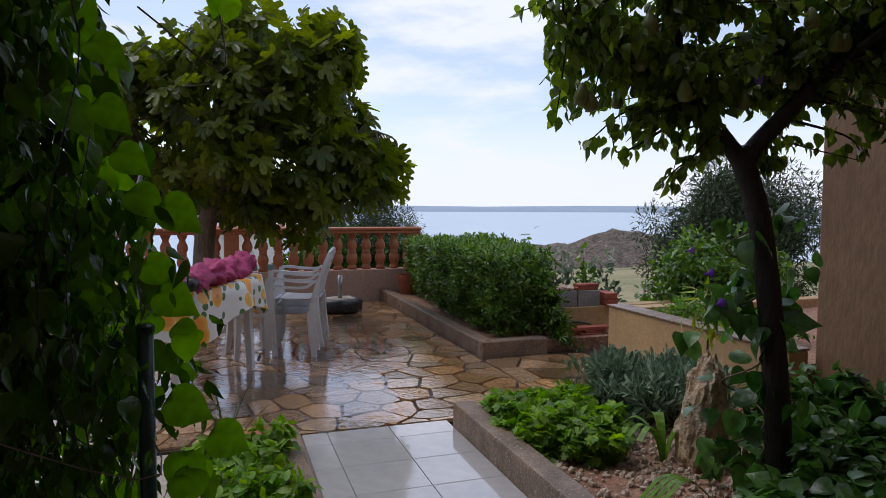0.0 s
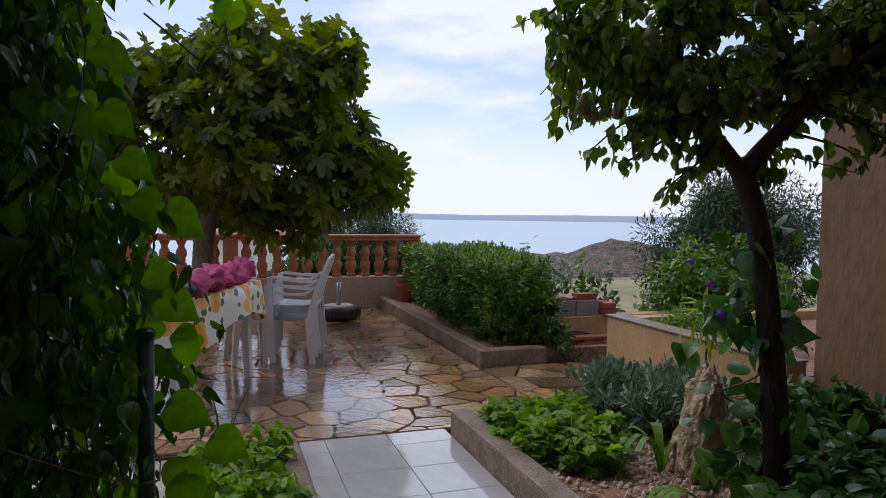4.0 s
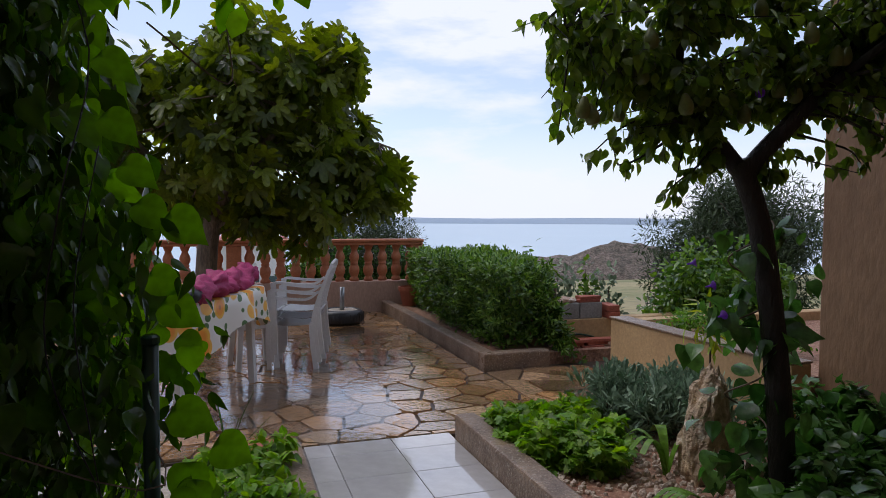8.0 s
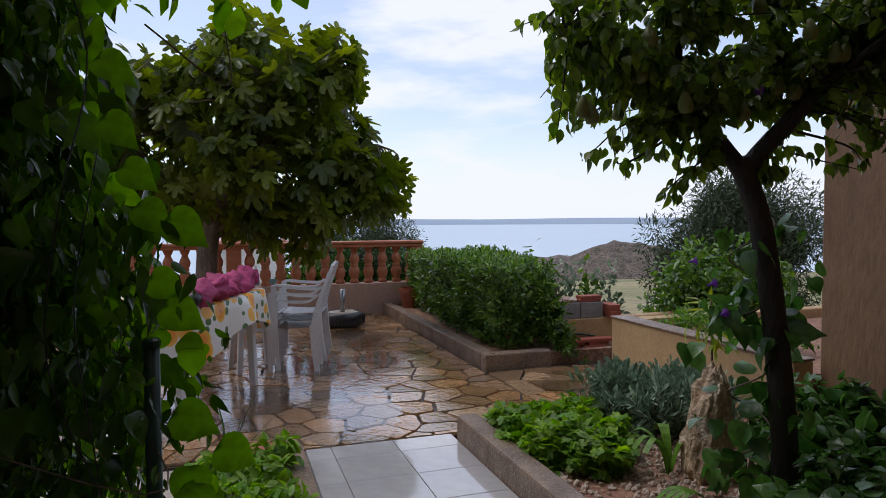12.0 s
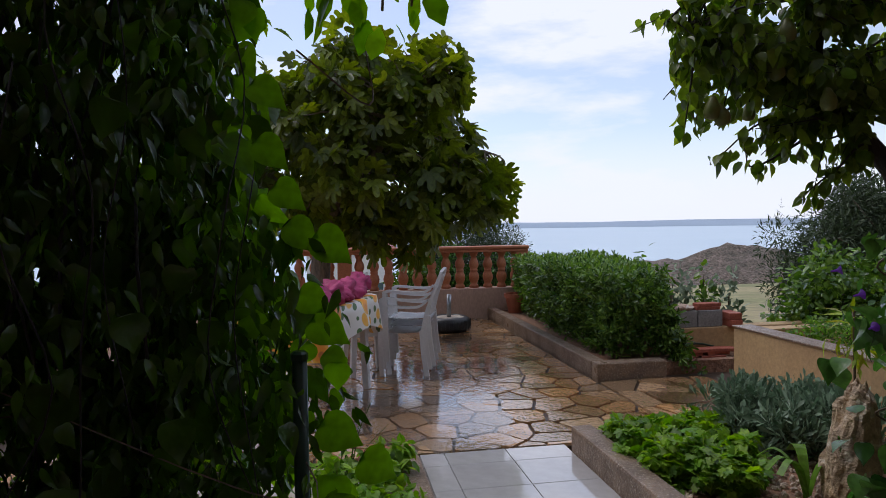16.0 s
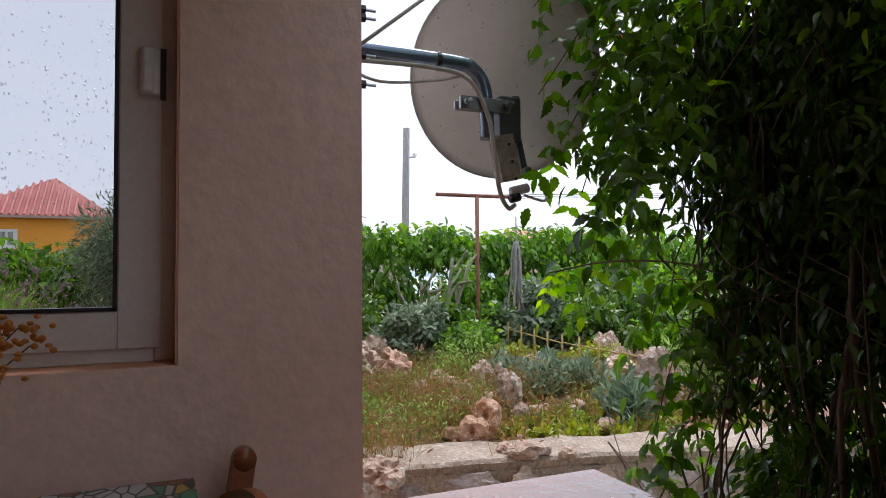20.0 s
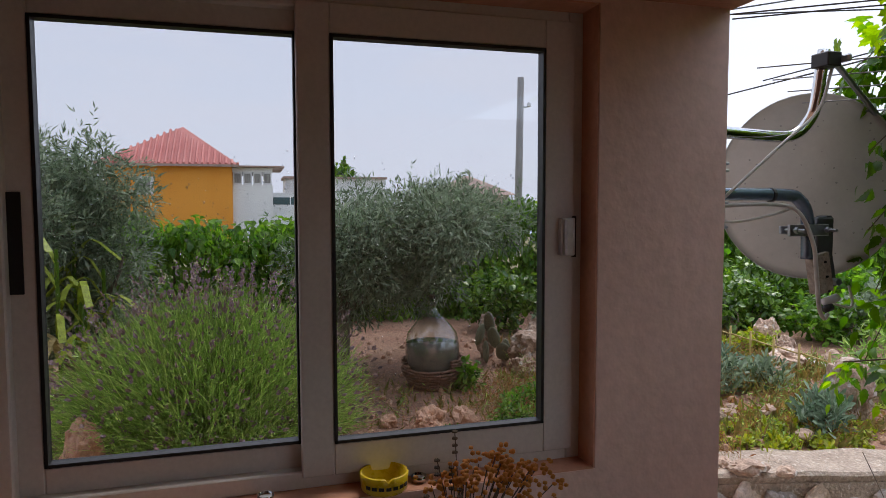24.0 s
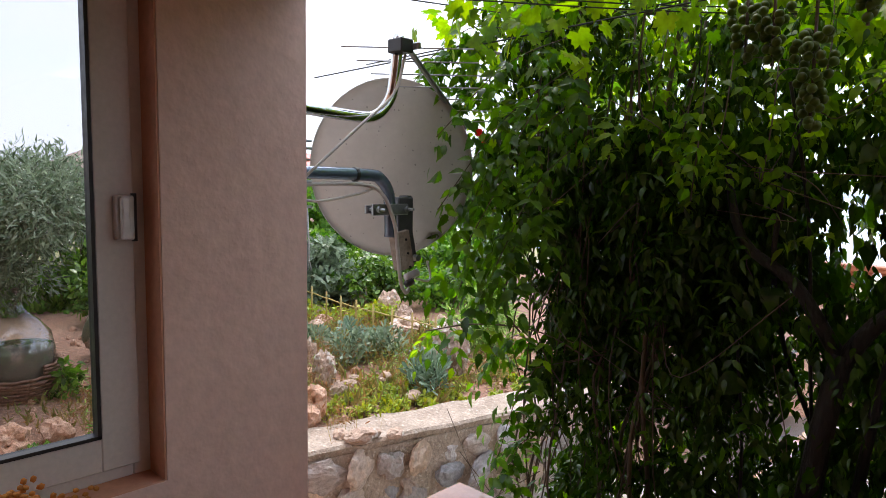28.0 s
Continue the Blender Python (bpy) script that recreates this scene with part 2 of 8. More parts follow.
M_BLOCK = surface("grey_block", (0.27, 0.26, 0.25), (0.2, 0.2, 0.2), (0.6, 0.8), 7.0, 90.0, 0.25, 0.6, 0.006)
M_BRICK = surface("red_brick", (0.36, 0.10, 0.06), (0.28, 0.075, 0.05), (0.5, 0.75), 9.0, 90.0, 0.25, 0.5, 0.004, each=0.2)
M_MORTAR = surface("dark_wet_mortar", (0.035, 0.022, 0.014), (0.065, 0.042, 0.026), (0.3, 0.6), 6.0, 70.0, 0.25, 0.4, 0.006)
M_PAVE = surface("wet_flagstone", (0.56, 0.30, 0.125), (0.36, 0.185, 0.075), (0.03, 0.25), 3.5, 30.0, 0.35, 0.25, 0.004, each=0.45, tone=(0.40, 0.28, 0.17), coat=1.0, ripple=(20.0, 0.0010))
M_TILE = surface("wet_pale_tile", (0.46, 0.45, 0.45), (0.40, 0.39, 0.39), (0.02, 0.08), 2.6, 14.0, 0.06, 0.10, 0.004, each=0.04, coat=1.0)
# floor out of view, its brown chosen to bounce less light onto the climbers
M_PORCH = surface("low_bounce_floor", (0.34, 0.24, 0.18), (0.28, 0.19, 0.14), (0.2, 0.4), 3.0, 30.0, 0.1, 0.1, 0.003)
M_GROUT = surface("tile_grout", (0.27, 0.25, 0.24), (0.2, 0.18, 0.17), (0.2, 0.4), 8.0, 80.0, 0.2, 0.3, 0.003)
M_SOIL = surface("red_soil", (0.22, 0.10, 0.06), (0.32, 0.19, 0.125), (0.7, 0.95), 2.2, 30.0, 0.4, 0.9, 0.03, speck=((0.40, 0.29, 0.21), 55.0, 0.63))
M_FIELD = surface("dry_field", (0.30, 0.25, 0.12), (0.17, 0.18, 0.07), (0.8, 1.0), 0.15, 3.0, 0.3, 0.6, 0.05)
M_GRAVEL = surface("pale_gravel", (0.44, 0.36, 0.29), (0.32, 0.24, 0.18), (0.5, 0.8), 9.0, 60.0, 0.35, 0.9, 0.02, each=0.3)
M_ROCK = surface("limestone", (0.50, 0.36, 0.265), (0.39, 0.25, 0.18), (0.55, 0.8), 6.0, 38.0, 0.3, 0.9, 0.02, speck=((0.60, 0.53, 0.46), 14.0, 0.57), each=0.15)
M_ROCK_OCHRE = surface("ochre_limestone", (0.46, 0.33, 0.20), (0.30, 0.22, 0.15), (0.5, 0.75), 7.0, 34.0, 0.35, 1.0, 0.02, speck=((0.55, 0.48, 0.38), 12.0, 0.58))
M_ROCK_RED = surface("rusty_rock", (0.42, 0.22, 0.13), (0.52, 0.34, 0.24), (0.55, 0.8), 8.0, 40.0, 0.3, 0.9, 0.02, each=0.15)
M_WALLSTONE = surface("wall_stone", (0.50, 0.32, 0.19), (0.44, 0.34, 0.27), (0.4, 0.7), 7.0, 45.0, 0.3, 0.8, 0.015, each=0.3, tone=(0.33, 0.35, 0.38))
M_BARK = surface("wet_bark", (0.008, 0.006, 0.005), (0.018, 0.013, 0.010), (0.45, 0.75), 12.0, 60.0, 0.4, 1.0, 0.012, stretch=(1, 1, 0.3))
M_BARK_GREY = surface("grey_bark", (0.13, 0.10, 0.075), (0.20, 0.16, 0.12), (0.6, 0.8), 10.0, 60.0, 0.35, 0.9, 0.01, stretch=(1, 1, 0.3))
M_STEM = surface("vine_stem", (0.07, 0.045, 0.028), (0.13, 0.085, 0.05), (0.5, 0.8), 14.0, 70.0, 0.35, 0.8, 0.006, stretch=(1, 1, 0.25))
M_WHITEPLASTIC = surface("white_plastic", (0.66, 0.66, 0.67), (0.58, 0.58, 0.60), (0.25, 0.4), 3.0, 50.0, 0.05, 0.08, 0.002)
M_ALU = surface("white_powdercoat", (0.66, 0.62, 0.57), (0.61, 0.575, 0.53), (0.35, 0.5), 2.0, 80.0, 0.05, 0.06, 0.002)
M_LATCH = plain("silver_latch", (0.66, 0.65, 0.64), 0.35, 0.3)
M_BLACK = plain("black_rubber", (0.014, 0.014, 0.016), 0.45)
M_TYRE = surface("tyre_rubber", (0.02, 0.02, 0.024), (0.032, 0.032, 0.036), (0.25, 0.5), 6.0, 60.0, 0.2, 0.4, 0.004)
M_STEEL = plain("galvanised_steel", (0.36, 0.38, 0.41), 0.34, 0.85)
M_CHROME = plain("wet_chrome", (0.62, 0.63, 0.63), 0.1, 1.0)
M_BLUEPIPE = plain("blue_grey_pipe", (0.19, 0.25, 0.34), 0.2, 0.6)
M_DISH = surface("grey_dish_paint", (0.50, 0.475, 0.44), (0.44, 0.42, 0.39), (0.35, 0.5), 2.5, 40.0, 0.05, 0.05, 0.002)
M_LEAD = plain("dull_zinc", (0.12, 0.13, 0.14), 0.45, 0.5)
M_CABLE = plain("white_cable", (0.50, 0.49, 0.46), 0.45)
M_DARKCABLE = plain("dark_cable", (0.03, 0.03, 0.03), 0.6)
M_RUST = surface("rusty_pole", (0.27, 0.10, 0.06), (0.2, 0.08, 0.05), (0.6, 0.8), 10.0, 80.0, 0.25, 0.5, 0.003)
M_GREENPOST = plain("green_post", (0.007, 0.04, 0.022), 0.4)
M_WOOD = surface("varnished_chair_wood", (0.20, 0.052, 0.02), (0.28, 0.085, 0.035), (0.25, 0.4), 5.0, 60.0, 0.2, 0.2, 0.002, stretch=(1, 1, 6))
M_POLE = surface("weathered_pole", (0.30, 0.29, 0.28), (0.2, 0.195, 0.19), (0.7, 0.9), 5.0, 50.0, 0.25, 0.6, 0.01, stretch=(1, 1, 0.1))
M_CANE = plain("bamboo_cane", (0.38, 0.27, 0.075), 0.5)
M_COPING = surface("rough_coping", (0.42, 0.325, 0.25), (0.31, 0.235, 0.175), (0.45, 0.75), 6.0, 60.0, 0.3, 0.9, 0.014, speck=((0.5, 0.42, 0.34), 40.0, 0.6))
M_WICKER = surface("old_wicker", (0.17, 0.085, 0.055), (0.25, 0.14, 0.09), (0.6, 0.8), 20.0, 80.0, 0.3, 0.6, 0.004)
M_GLASS = pane_glass("window_glass", (0.80, 0.805, 0.81), 1.0)
M_WATER = pane_glass("rain_water", (0.93, 0.93, 0.94), 3.0)
M_JAR = pane_glass("green_tinted_glass", (0.90, 0.94, 0.92), 4.0)
M_MURKY = surface("murky_water", (0.20, 0.18, 0.15), (0.15, 0.135, 0.115), (0.1, 0.2), 3.0, 20.0, 0.1, 0.0)
M_DROP = pane_glass("raindrop_water", (0.86, 0.87, 0.89), 1.6)
M_PINK = surface("pink_cloth", (0.42, 0.032, 0.14), (0.26, 0.02, 0.085), (0.55, 0.75), 9.0, 120.0, 0.15, 0.3, 0.002)
M_YELLOW = plain("yellow_plastic", (0.70, 0.50, 0.01), 0.28)
M_ROPE = surface("grey_rope", (0.32, 0.31, 0.29), (0.22, 0.21, 0.2), (0.7, 0.9), 20.0, 120.0, 0.25, 0.6, 0.004)
M_ORANGEWALL = surface("orange_house_paint", (0.72, 0.30, 0.03), (0.66, 0.26, 0.025), (0.6, 0.8), 0.6, 12.0, 0.06, 0.2, 0.01)
M_WHITEWALL = surface("white_house_paint", (0.74, 0.74, 0.74), (0.64, 0.64, 0.65), (0.6, 0.8), 0.5, 10.0, 0.08, 0.2, 0.01)
M_ROOF = surface("red_roof_tile", (0.60, 0.22, 0.19), (0.50, 0.16, 0.14), (0.5, 0.7), 1.0, 20.0, 0.15, 0.4, 0.01, each=0.1)
M_ROOF_OLD = surface("old_roof_tile", (0.36, 0.24, 0.2), (0.28, 0.2, 0.17), (0.6, 0.8), 1.0, 20.0, 0.2, 0.4, 0.01, each=0.1)
M_CAR = plain("white_car_paint", (0.70, 0.71, 0.72), 0.18)
M_DARKGLASS = plain("dark_glass", (0.07, 0.11, 0.12), 0.08)
M_SCRUB = surface("scrub_hill", (0.25, 0.19, 0.155), (0.12, 0.105, 0.08), (0.8, 1.0), 1.1, 5.0, 0.55, 1.0, 0.5)
M_HILL = plain("haze_coloured_island", (0.62, 0.68, 0.76), 1.0)
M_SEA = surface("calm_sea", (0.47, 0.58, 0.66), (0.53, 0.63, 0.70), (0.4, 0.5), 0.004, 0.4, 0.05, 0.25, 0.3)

L_FIG = leafy("fig_leaf", (0.045, 0.072, 0.010), (0.135, 0.165, 0.022), 0.3, 0.42, spec=0.3)
L_PEAR = leafy("pear_leaf", (0.05, 0.095, 0.014), (0.16, 0.22, 0.036), 0.3, 0.48, spec=0.5)
L_HEDGE = leafy("pittosporum_leaf", (0.03, 0.08, 0.014), (0.16, 0.265, 0.045), 0.26, 0.28, spec=0.5)
L_OLIVE = leafy("olive_leaf", (0.065, 0.105, 0.05), (0.27, 0.33, 0.23), 0.45, 0.25)
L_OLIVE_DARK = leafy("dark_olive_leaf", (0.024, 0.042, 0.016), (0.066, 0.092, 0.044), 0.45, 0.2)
# curtain leaves in two greens: darkened for shade, brightened for light from behind
L_CURTAIN = leafy("shaded_climber_leaf", (0.022, 0.055, 0.007), (0.062, 0.135, 0.013), 0.24, 0.3, spec=0.45)
L_HEART = leafy("backlit_climber_leaf", (0.06, 0.16, 0.008), (0.16, 0.31, 0.018), 0.3, 0.66)
# one trumpet vine, two greens: light at the top and shade on sprays coloured in
L_TRUMPET = leafy("lit_trumpet_leaf", (0.075, 0.17, 0.016), (0.21, 0.32, 0.03), 0.35, 0.6)
L_SPRAY = leafy("shaded_trumpet_leaf", (0.032, 0.092, 0.010), (0.105, 0.21, 0.02), 0.3, 0.42, spec=0.4)
L_VINE = leafy("grape_leaf", (0.08, 0.18, 0.018), (0.24, 0.34, 0.035), 0.35, 0.6)
L_BEAN = leafy("garden_vine_leaf", (0.045, 0.12, 0.018), (0.16, 0.28, 0.045), 0.35, 0.45)
L_LAV = leafy("lavender_stalk", (0.12, 0.23, 0.045), (0.36, 0.47, 0.15), 0.6, 0.3)
L_LAVFLOWER = leafy("faded_lavender_flower", (0.25, 0.18, 0.14), (0.27, 0.21, 0.25), 0.8, 0.15)
L_SILVER = leafy("silver_leaf", (0.085, 0.145, 0.085), (0.22, 0.29, 0.20), 0.6, 0.15)
L_GERANIUM = leafy("soft_green_leaf", (0.08, 0.19, 0.016), (0.21, 0.33, 0.04), 0.4, 0.35)
L_DARK = leafy("dark_ground_leaf", (0.03, 0.085, 0.018), (0.085, 0.18, 0.04), 0.25, 0.3, spec=0.45)
L_GRASS = leafy("dry_grass", (0.30, 0.24, 0.10), (0.42, 0.35, 0.17), 0.8, 0.2)
L_WEED = leafy("dry_weed", (0.15, 0.18, 0.045), (0.30, 0.19, 0.075), 0.8, 0.2)
L_REDWEED = leafy("reddish_dry_weed", (0.24, 0.10, 0.05), (0.34, 0.20, 0.09), 0.8, 0.2)
L_SEDUM = leafy("sedum_leaf", (0.20, 0.30, 0.03), (0.36, 0.36, 0.05), 0.4, 0.25)
L_PURPLE = leafy("morning_glory_petal", (0.22, 0.07, 0.46), (0.30, 0.11, 0.52), 0.5, 0.4)
L_DRYFLOWER = leafy("dried_flower_head", (0.34, 0.12, 0.022), (0.46, 0.20, 0.045), 0.8, 0.15)
L_REDFLOWER = leafy("red_petal", (0.55, 0.03, 0.02), (0.65, 0.06, 0.04), 0.5, 0.3)
M_PEARFRUIT = surface("green_pear", (0.10, 0.135, 0.026), (0.15, 0.15, 0.035), (0.35, 0.5), 12.0, 90.0, 0.1, 0.1, 0.001)
M_GRAPE = leafy("green_grape", (0.06, 0.105, 0.012), (0.085, 0.13, 0.018), 0.35, 0.3, spec=0.3)
M_CACTUS = surface("cactus_skin", (0.17, 0.18, 0.11), (0.24, 0.24, 0.16), (0.5, 0.7), 12.0, 80.0, 0.25, 0.5, 0.004)


def printed_cloth(name):
    """White oilcloth printed with orange sunflowers and green leaves."""
    m, n, l, p, out = nodes_of(name)
    co = n.new("ShaderNodeTexCoord")
    def cells_of(scale, off):
        mp = n.new("ShaderNodeMapping")
        mp.inputs["Location"].default_value = off
        v = n.new("ShaderNodeTexVoronoi")
        v.inputs["Scale"].default_value = scale
        v.inputs["Randomness"].default_value = 0.7
        l.new(co.outputs["Object"], mp.inputs["Vector"])
        l.new(mp.outputs["Vector"], v.inputs["Vector"])
        return v.outputs["Distance"]
    leaf, flower = cells_of(12.0, (0.3, 0.1, 0.2)), cells_of(6.6, (0, 0, 0))
    col = mixed(n, l, ranged(n, l, leaf, 0.3, 0.34, 1, 0), (0.72, 0.70, 0.66), (0.07, 0.15, 0.04))
    col = mixed(n, l, ranged(n, l, flower, 0.46, 0.5, 1, 0), col, (0.78, 0.42, 0.05))
    col = mixed(n, l, ranged(n, l, flower, 0.3, 0.4, 1, 0), col, (0.76, 0.27, 0.02))
    col = mixed(n, l, ranged(n, l, flower, 0.12, 0.18, 1, 0), col, (0.45, 0.14, 0.03))
    l.new(col, p.inputs["Base Color"])
    p.inputs["Roughness"].default_value = 0.45
    return m


def pebble_print(name):
    """Plastic cloth printed with white, green and brown pebbles."""
    m, n, l, p, out = nodes_of(name)
    co = n.new("ShaderNodeTexCoord")
    mp = n.new("ShaderNodeMapping")
    mp.inputs["Scale"].default_value = (18, 34, 18)
    v, e, ramp = n.new("ShaderNodeTexVoronoi"), n.new("ShaderNodeTexVoronoi"), n.new("ShaderNodeValToRGB")
    e.feature = "DISTANCE_TO_EDGE"
    for q in (v, e):
        q.inputs["Scale"].default_value = 1.0
        l.new(mp.outputs["Vector"], q.inputs["Vector"])
    l.new(co.outputs["Object"], mp.inputs["Vector"])
    sep = n.new("ShaderNodeSeparateColor")
    l.new(v.outputs["Color"], sep.inputs["Color"])
    ramp.color_ramp.interpolation = "CONSTANT"
    for pos, c in ((0.0, (0.6, 0.6, 0.6, 1)), (0.6, (0.05, 0.28, 0.15, 1)), (0.75, (0.5, 0.5, 0.47, 1)), (0.86, (0.28, 0.1, 0.04, 1)), (0.93, (0.6, 0.36, 0.05, 1))):
        el = ramp.color_ramp.elements.new(pos) if pos else ramp.color_ramp.elements[0]
        el.color = c
    l.new(sep.outputs[0], ramp.inputs["Fac"])
    l.new(mixed(n, l, ranged(n, l, e.outputs["Distance"], 0.03, 0.08, 0, 1), (0.03, 0.03, 0.035), ramp.outputs["Color"]), p.inputs["Base Color"])
    p.inputs["Roughness"].default_value = 0.3
    return m


M_SUNFLOWER = printed_cloth("sunflower_oilcloth")
M_PEBBLES = pebble_print("pebble_oilcloth")


# ---------------------------------------------------------------- building helpers
def thing(name, x, y, z, label, category, group="", rz=0):
    ob = new(name)
    ob.matrix_world = pose(x, y, z, 0, 0, rz)
    return tagged(ob, label, category, group)


def mesh_from(bm, name, material, smooth=False):
    me = bpy.data.meshes.new(name)
    bm.to_mesh(me)
    bm.free()
    me.materials.append(material)
    if smooth:
        me.polygons.foreach_set("use_smooth", [True] * len(me.polygons))
    return me


def part(name, bm, material, parent, label="", smooth=False, at=None, kind=""):
    me = bm if isinstance(bm, bpy.types.Mesh) else mesh_from(bm, name, material, smooth)
    ob = new(name, me)
    ob.parent = parent
    if at is not None:
        ob.matrix_basis = at if isinstance(at, Matrix) else Matrix.Translation(at)
    return tagged(ob, label, kind=kind)


def piece(name, bm, material, label, category="", kind="", smooth=False, group=""):
    """A top-level mesh."""
    me = bm if isinstance(bm, bpy.types.Mesh) else mesh_from(bm, name, material, smooth)
    return tagged(new(name, me), label, category, group, kind)


def box(bm, x0, x1, y0, y1, z0, z1, bevel=0.0, segs=1):
    r = bmesh.ops.create_cube(bm, size=1, matrix=Matrix.Translation(((x0 + x1) / 2, (y0 + y1) / 2, (z0 + z1) / 2)) @ Matrix.Diagonal((x1 - x0, y1 - y0, z1 - z0, 1)))
    if bevel:
        edges = {e for v in r["verts"] for e in v.link_edges}
        bmesh.ops.bevel(bm, geom=list(edges), offset=bevel, segments=segs, affect="EDGES", profile=0.5)
    return bm


def boxed(*a, **k):
    return box(bmesh.new(), *a, **k)


def tube(bm, pts, radii, segs=8, caps=True):
    """A tube through the points; radii: one number or one a point."""
    pts = [Vector(p) for p in pts]
    if isinstance(radii, (int, float)):
        radii = [radii] * len(pts)
    rings, side = [], None
    for i, p in enumerate(pts):
        d = (pts[min(i + 1, len(pts) - 1)] - pts[max(i - 1, 0)]).normalized()
        if side is None:
            side = d.orthogonal().normalized()
        side = (side - d * side.dot(d)).normalized()
        up = d.cross(side)
        rings.append([bm.verts.new(p + (side * math.cos(a) + up * math.sin(a)) * radii[i]) for a in (2 * math.pi * k / segs for k in range(segs))])
    for a, b in zip(rings, rings[1:]):
        for k in range(segs):
            bm.faces.new((a[k], a[(k + 1) % segs], b[(k + 1) % segs], b[k]))
    if caps:
        bm.faces.new(rings[0][::-1])
        bm.faces.new(rings[-1])
    return bm


def bar(g, pts, w, t, side=(0, 1, 0)):
    """A strip of width w (along side) and thickness t through the points."""
    pts = [Vector(p) for p in pts]
    sd = Vector(side).normalized()
    rings = []
    for i, p in enumerate(pts):
        d = (pts[min(i + 1, len(pts) - 1)] - pts[max(i - 1, 0)]).normalized()
        u = d.cross(sd).normalized()
        ww = w[i] if isinstance(w, (list, tuple)) else w
        rings.append([g.verts.new(p + sd * (a * ww / 2) + u * (b * t / 2)) for a, b in ((-1, -1), (1, -1), (1, 1), (-1, 1))])
    for a, b in zip(rings, rings[1:]):
        for k in range(4):
            g.faces.new((a[k], a[(k + 1) % 4], b[(k + 1) % 4], b[k]))
    g.faces.new(rings[0][::-1])
    g.faces.new(rings[-1])
    return g


def bars(*a, **k):
    return bar(bmesh.new(), *a, **k)


def curve_pts(pts, n=6):
    """Catmull-Rom through the points."""
    p = [Vector(q) for q in pts]
    p = [2 * p[0] - p[1]] + p + [2 * p[-1] - p[-2]]
    out = []
    for i in range(1, len(p) - 2):
        for k in range(n):
            t = k / n
            out.append(0.5 * (2 * p[i] + (p[i + 1] - p[i - 1]) * t + (2 * p[i - 1] - 5 * p[i] + 4 * p[i + 1] - p[i + 2]) * t * t + (3 * p[i] - 3 * p[i + 1] + p[i + 2] - p[i - 1]) * t ** 3))
    return out + [p[-2]]


def lathe(bm, profile, segs=16, at=(0, 0, 0)):
    rings = [[bm.verts.new((at[0] + r * math.cos(2 * math.pi * k / segs), at[1] + r * math.sin(2 * math.pi * k / segs), at[2] + z)) for k in range(segs)] for r, z in profile]
    for a, b in zip(rings, rings[1:]):
        for k in range(segs):
            bm.faces.new((a[k], a[(k + 1) % segs], b[(k + 1) % segs], b[k]))
    bm.faces.new(rings[0][::-1])
    bm.faces.new(rings[-1])
    return bm


def rock_mesh(seed, sx, sy, sz, material, sub=3, rough=0.35, hole=False, name="rock"):
    bm = bmesh.new()
    bmesh.ops.create_icosphere(bm, subdivisions=sub, radius=1)
    off = Vector((seed * 7.3, seed * 3.1, seed * 5.7))
    for v in bm.verts:
        d = v.co.normalized()
        k = 1 + rough * noise.noise(d * 1.3 + off) + rough * 0.55 * noise.noise(d * 3.1 + off) + rough * 0.25 * noise.noise(d * 7 + off)
        k = min(k, 1.08 + 0.15 * noise.cell(d * 2 + off))
        if hole:
            h = (d - Vector((0.75, -0.55, 0.35)).normalized()).length
            k -= 0.8 * min(1.0, 1.5 * max(0, 1 - h / 0.52))
        v.co = Vector((d.x * sx, d.y * sy, d.z * sz)) * k
    zmin = min(v.co.z for v in bm.verts)
    for v in bm.verts:
        v.co.z -= zmin * 0.75
    return mesh_from(bm, name, material, False)


def rock(x, y, z, sx, sy, sz, seed, label, material=None, rz=0, hole=False, group="garden rocks", name="rock", rough=0.35):
    ob = new(name, rock_mesh(seed, sx, sy, sz, material or M_ROCK, 4 if max(sx, sy, sz) > 0.1 else 3, rough, hole))
    ob.matrix_world = pose(x, y, z, 0, 0, rz)
    return tagged(ob, label, "rock", group)


# leaf blades: length along x, width along y, a fold along the midrib
def blade(outline, fold=0.12, curl=0.0):
    """A leaf from half an outline [(x, halfwidth)]: two rows of faces about a midrib."""
    v, f = [], []
    n = len(outline)
    for x, w in outline:
        v.append((x, 0.0, -curl * x * x))
    for x, w in outline:
        v.append((x, w, fold * w - curl * x * x))
    for x, w in outline:
        v.append((x, -w, fold * w - curl * x * x))
    for i in range(n - 1):
        f.append((i, i + 1, n + i + 1, n + i))
        f.append((i, 2 * n + i, 2 * n + i + 1, i + 1))
    return np.array(v), f


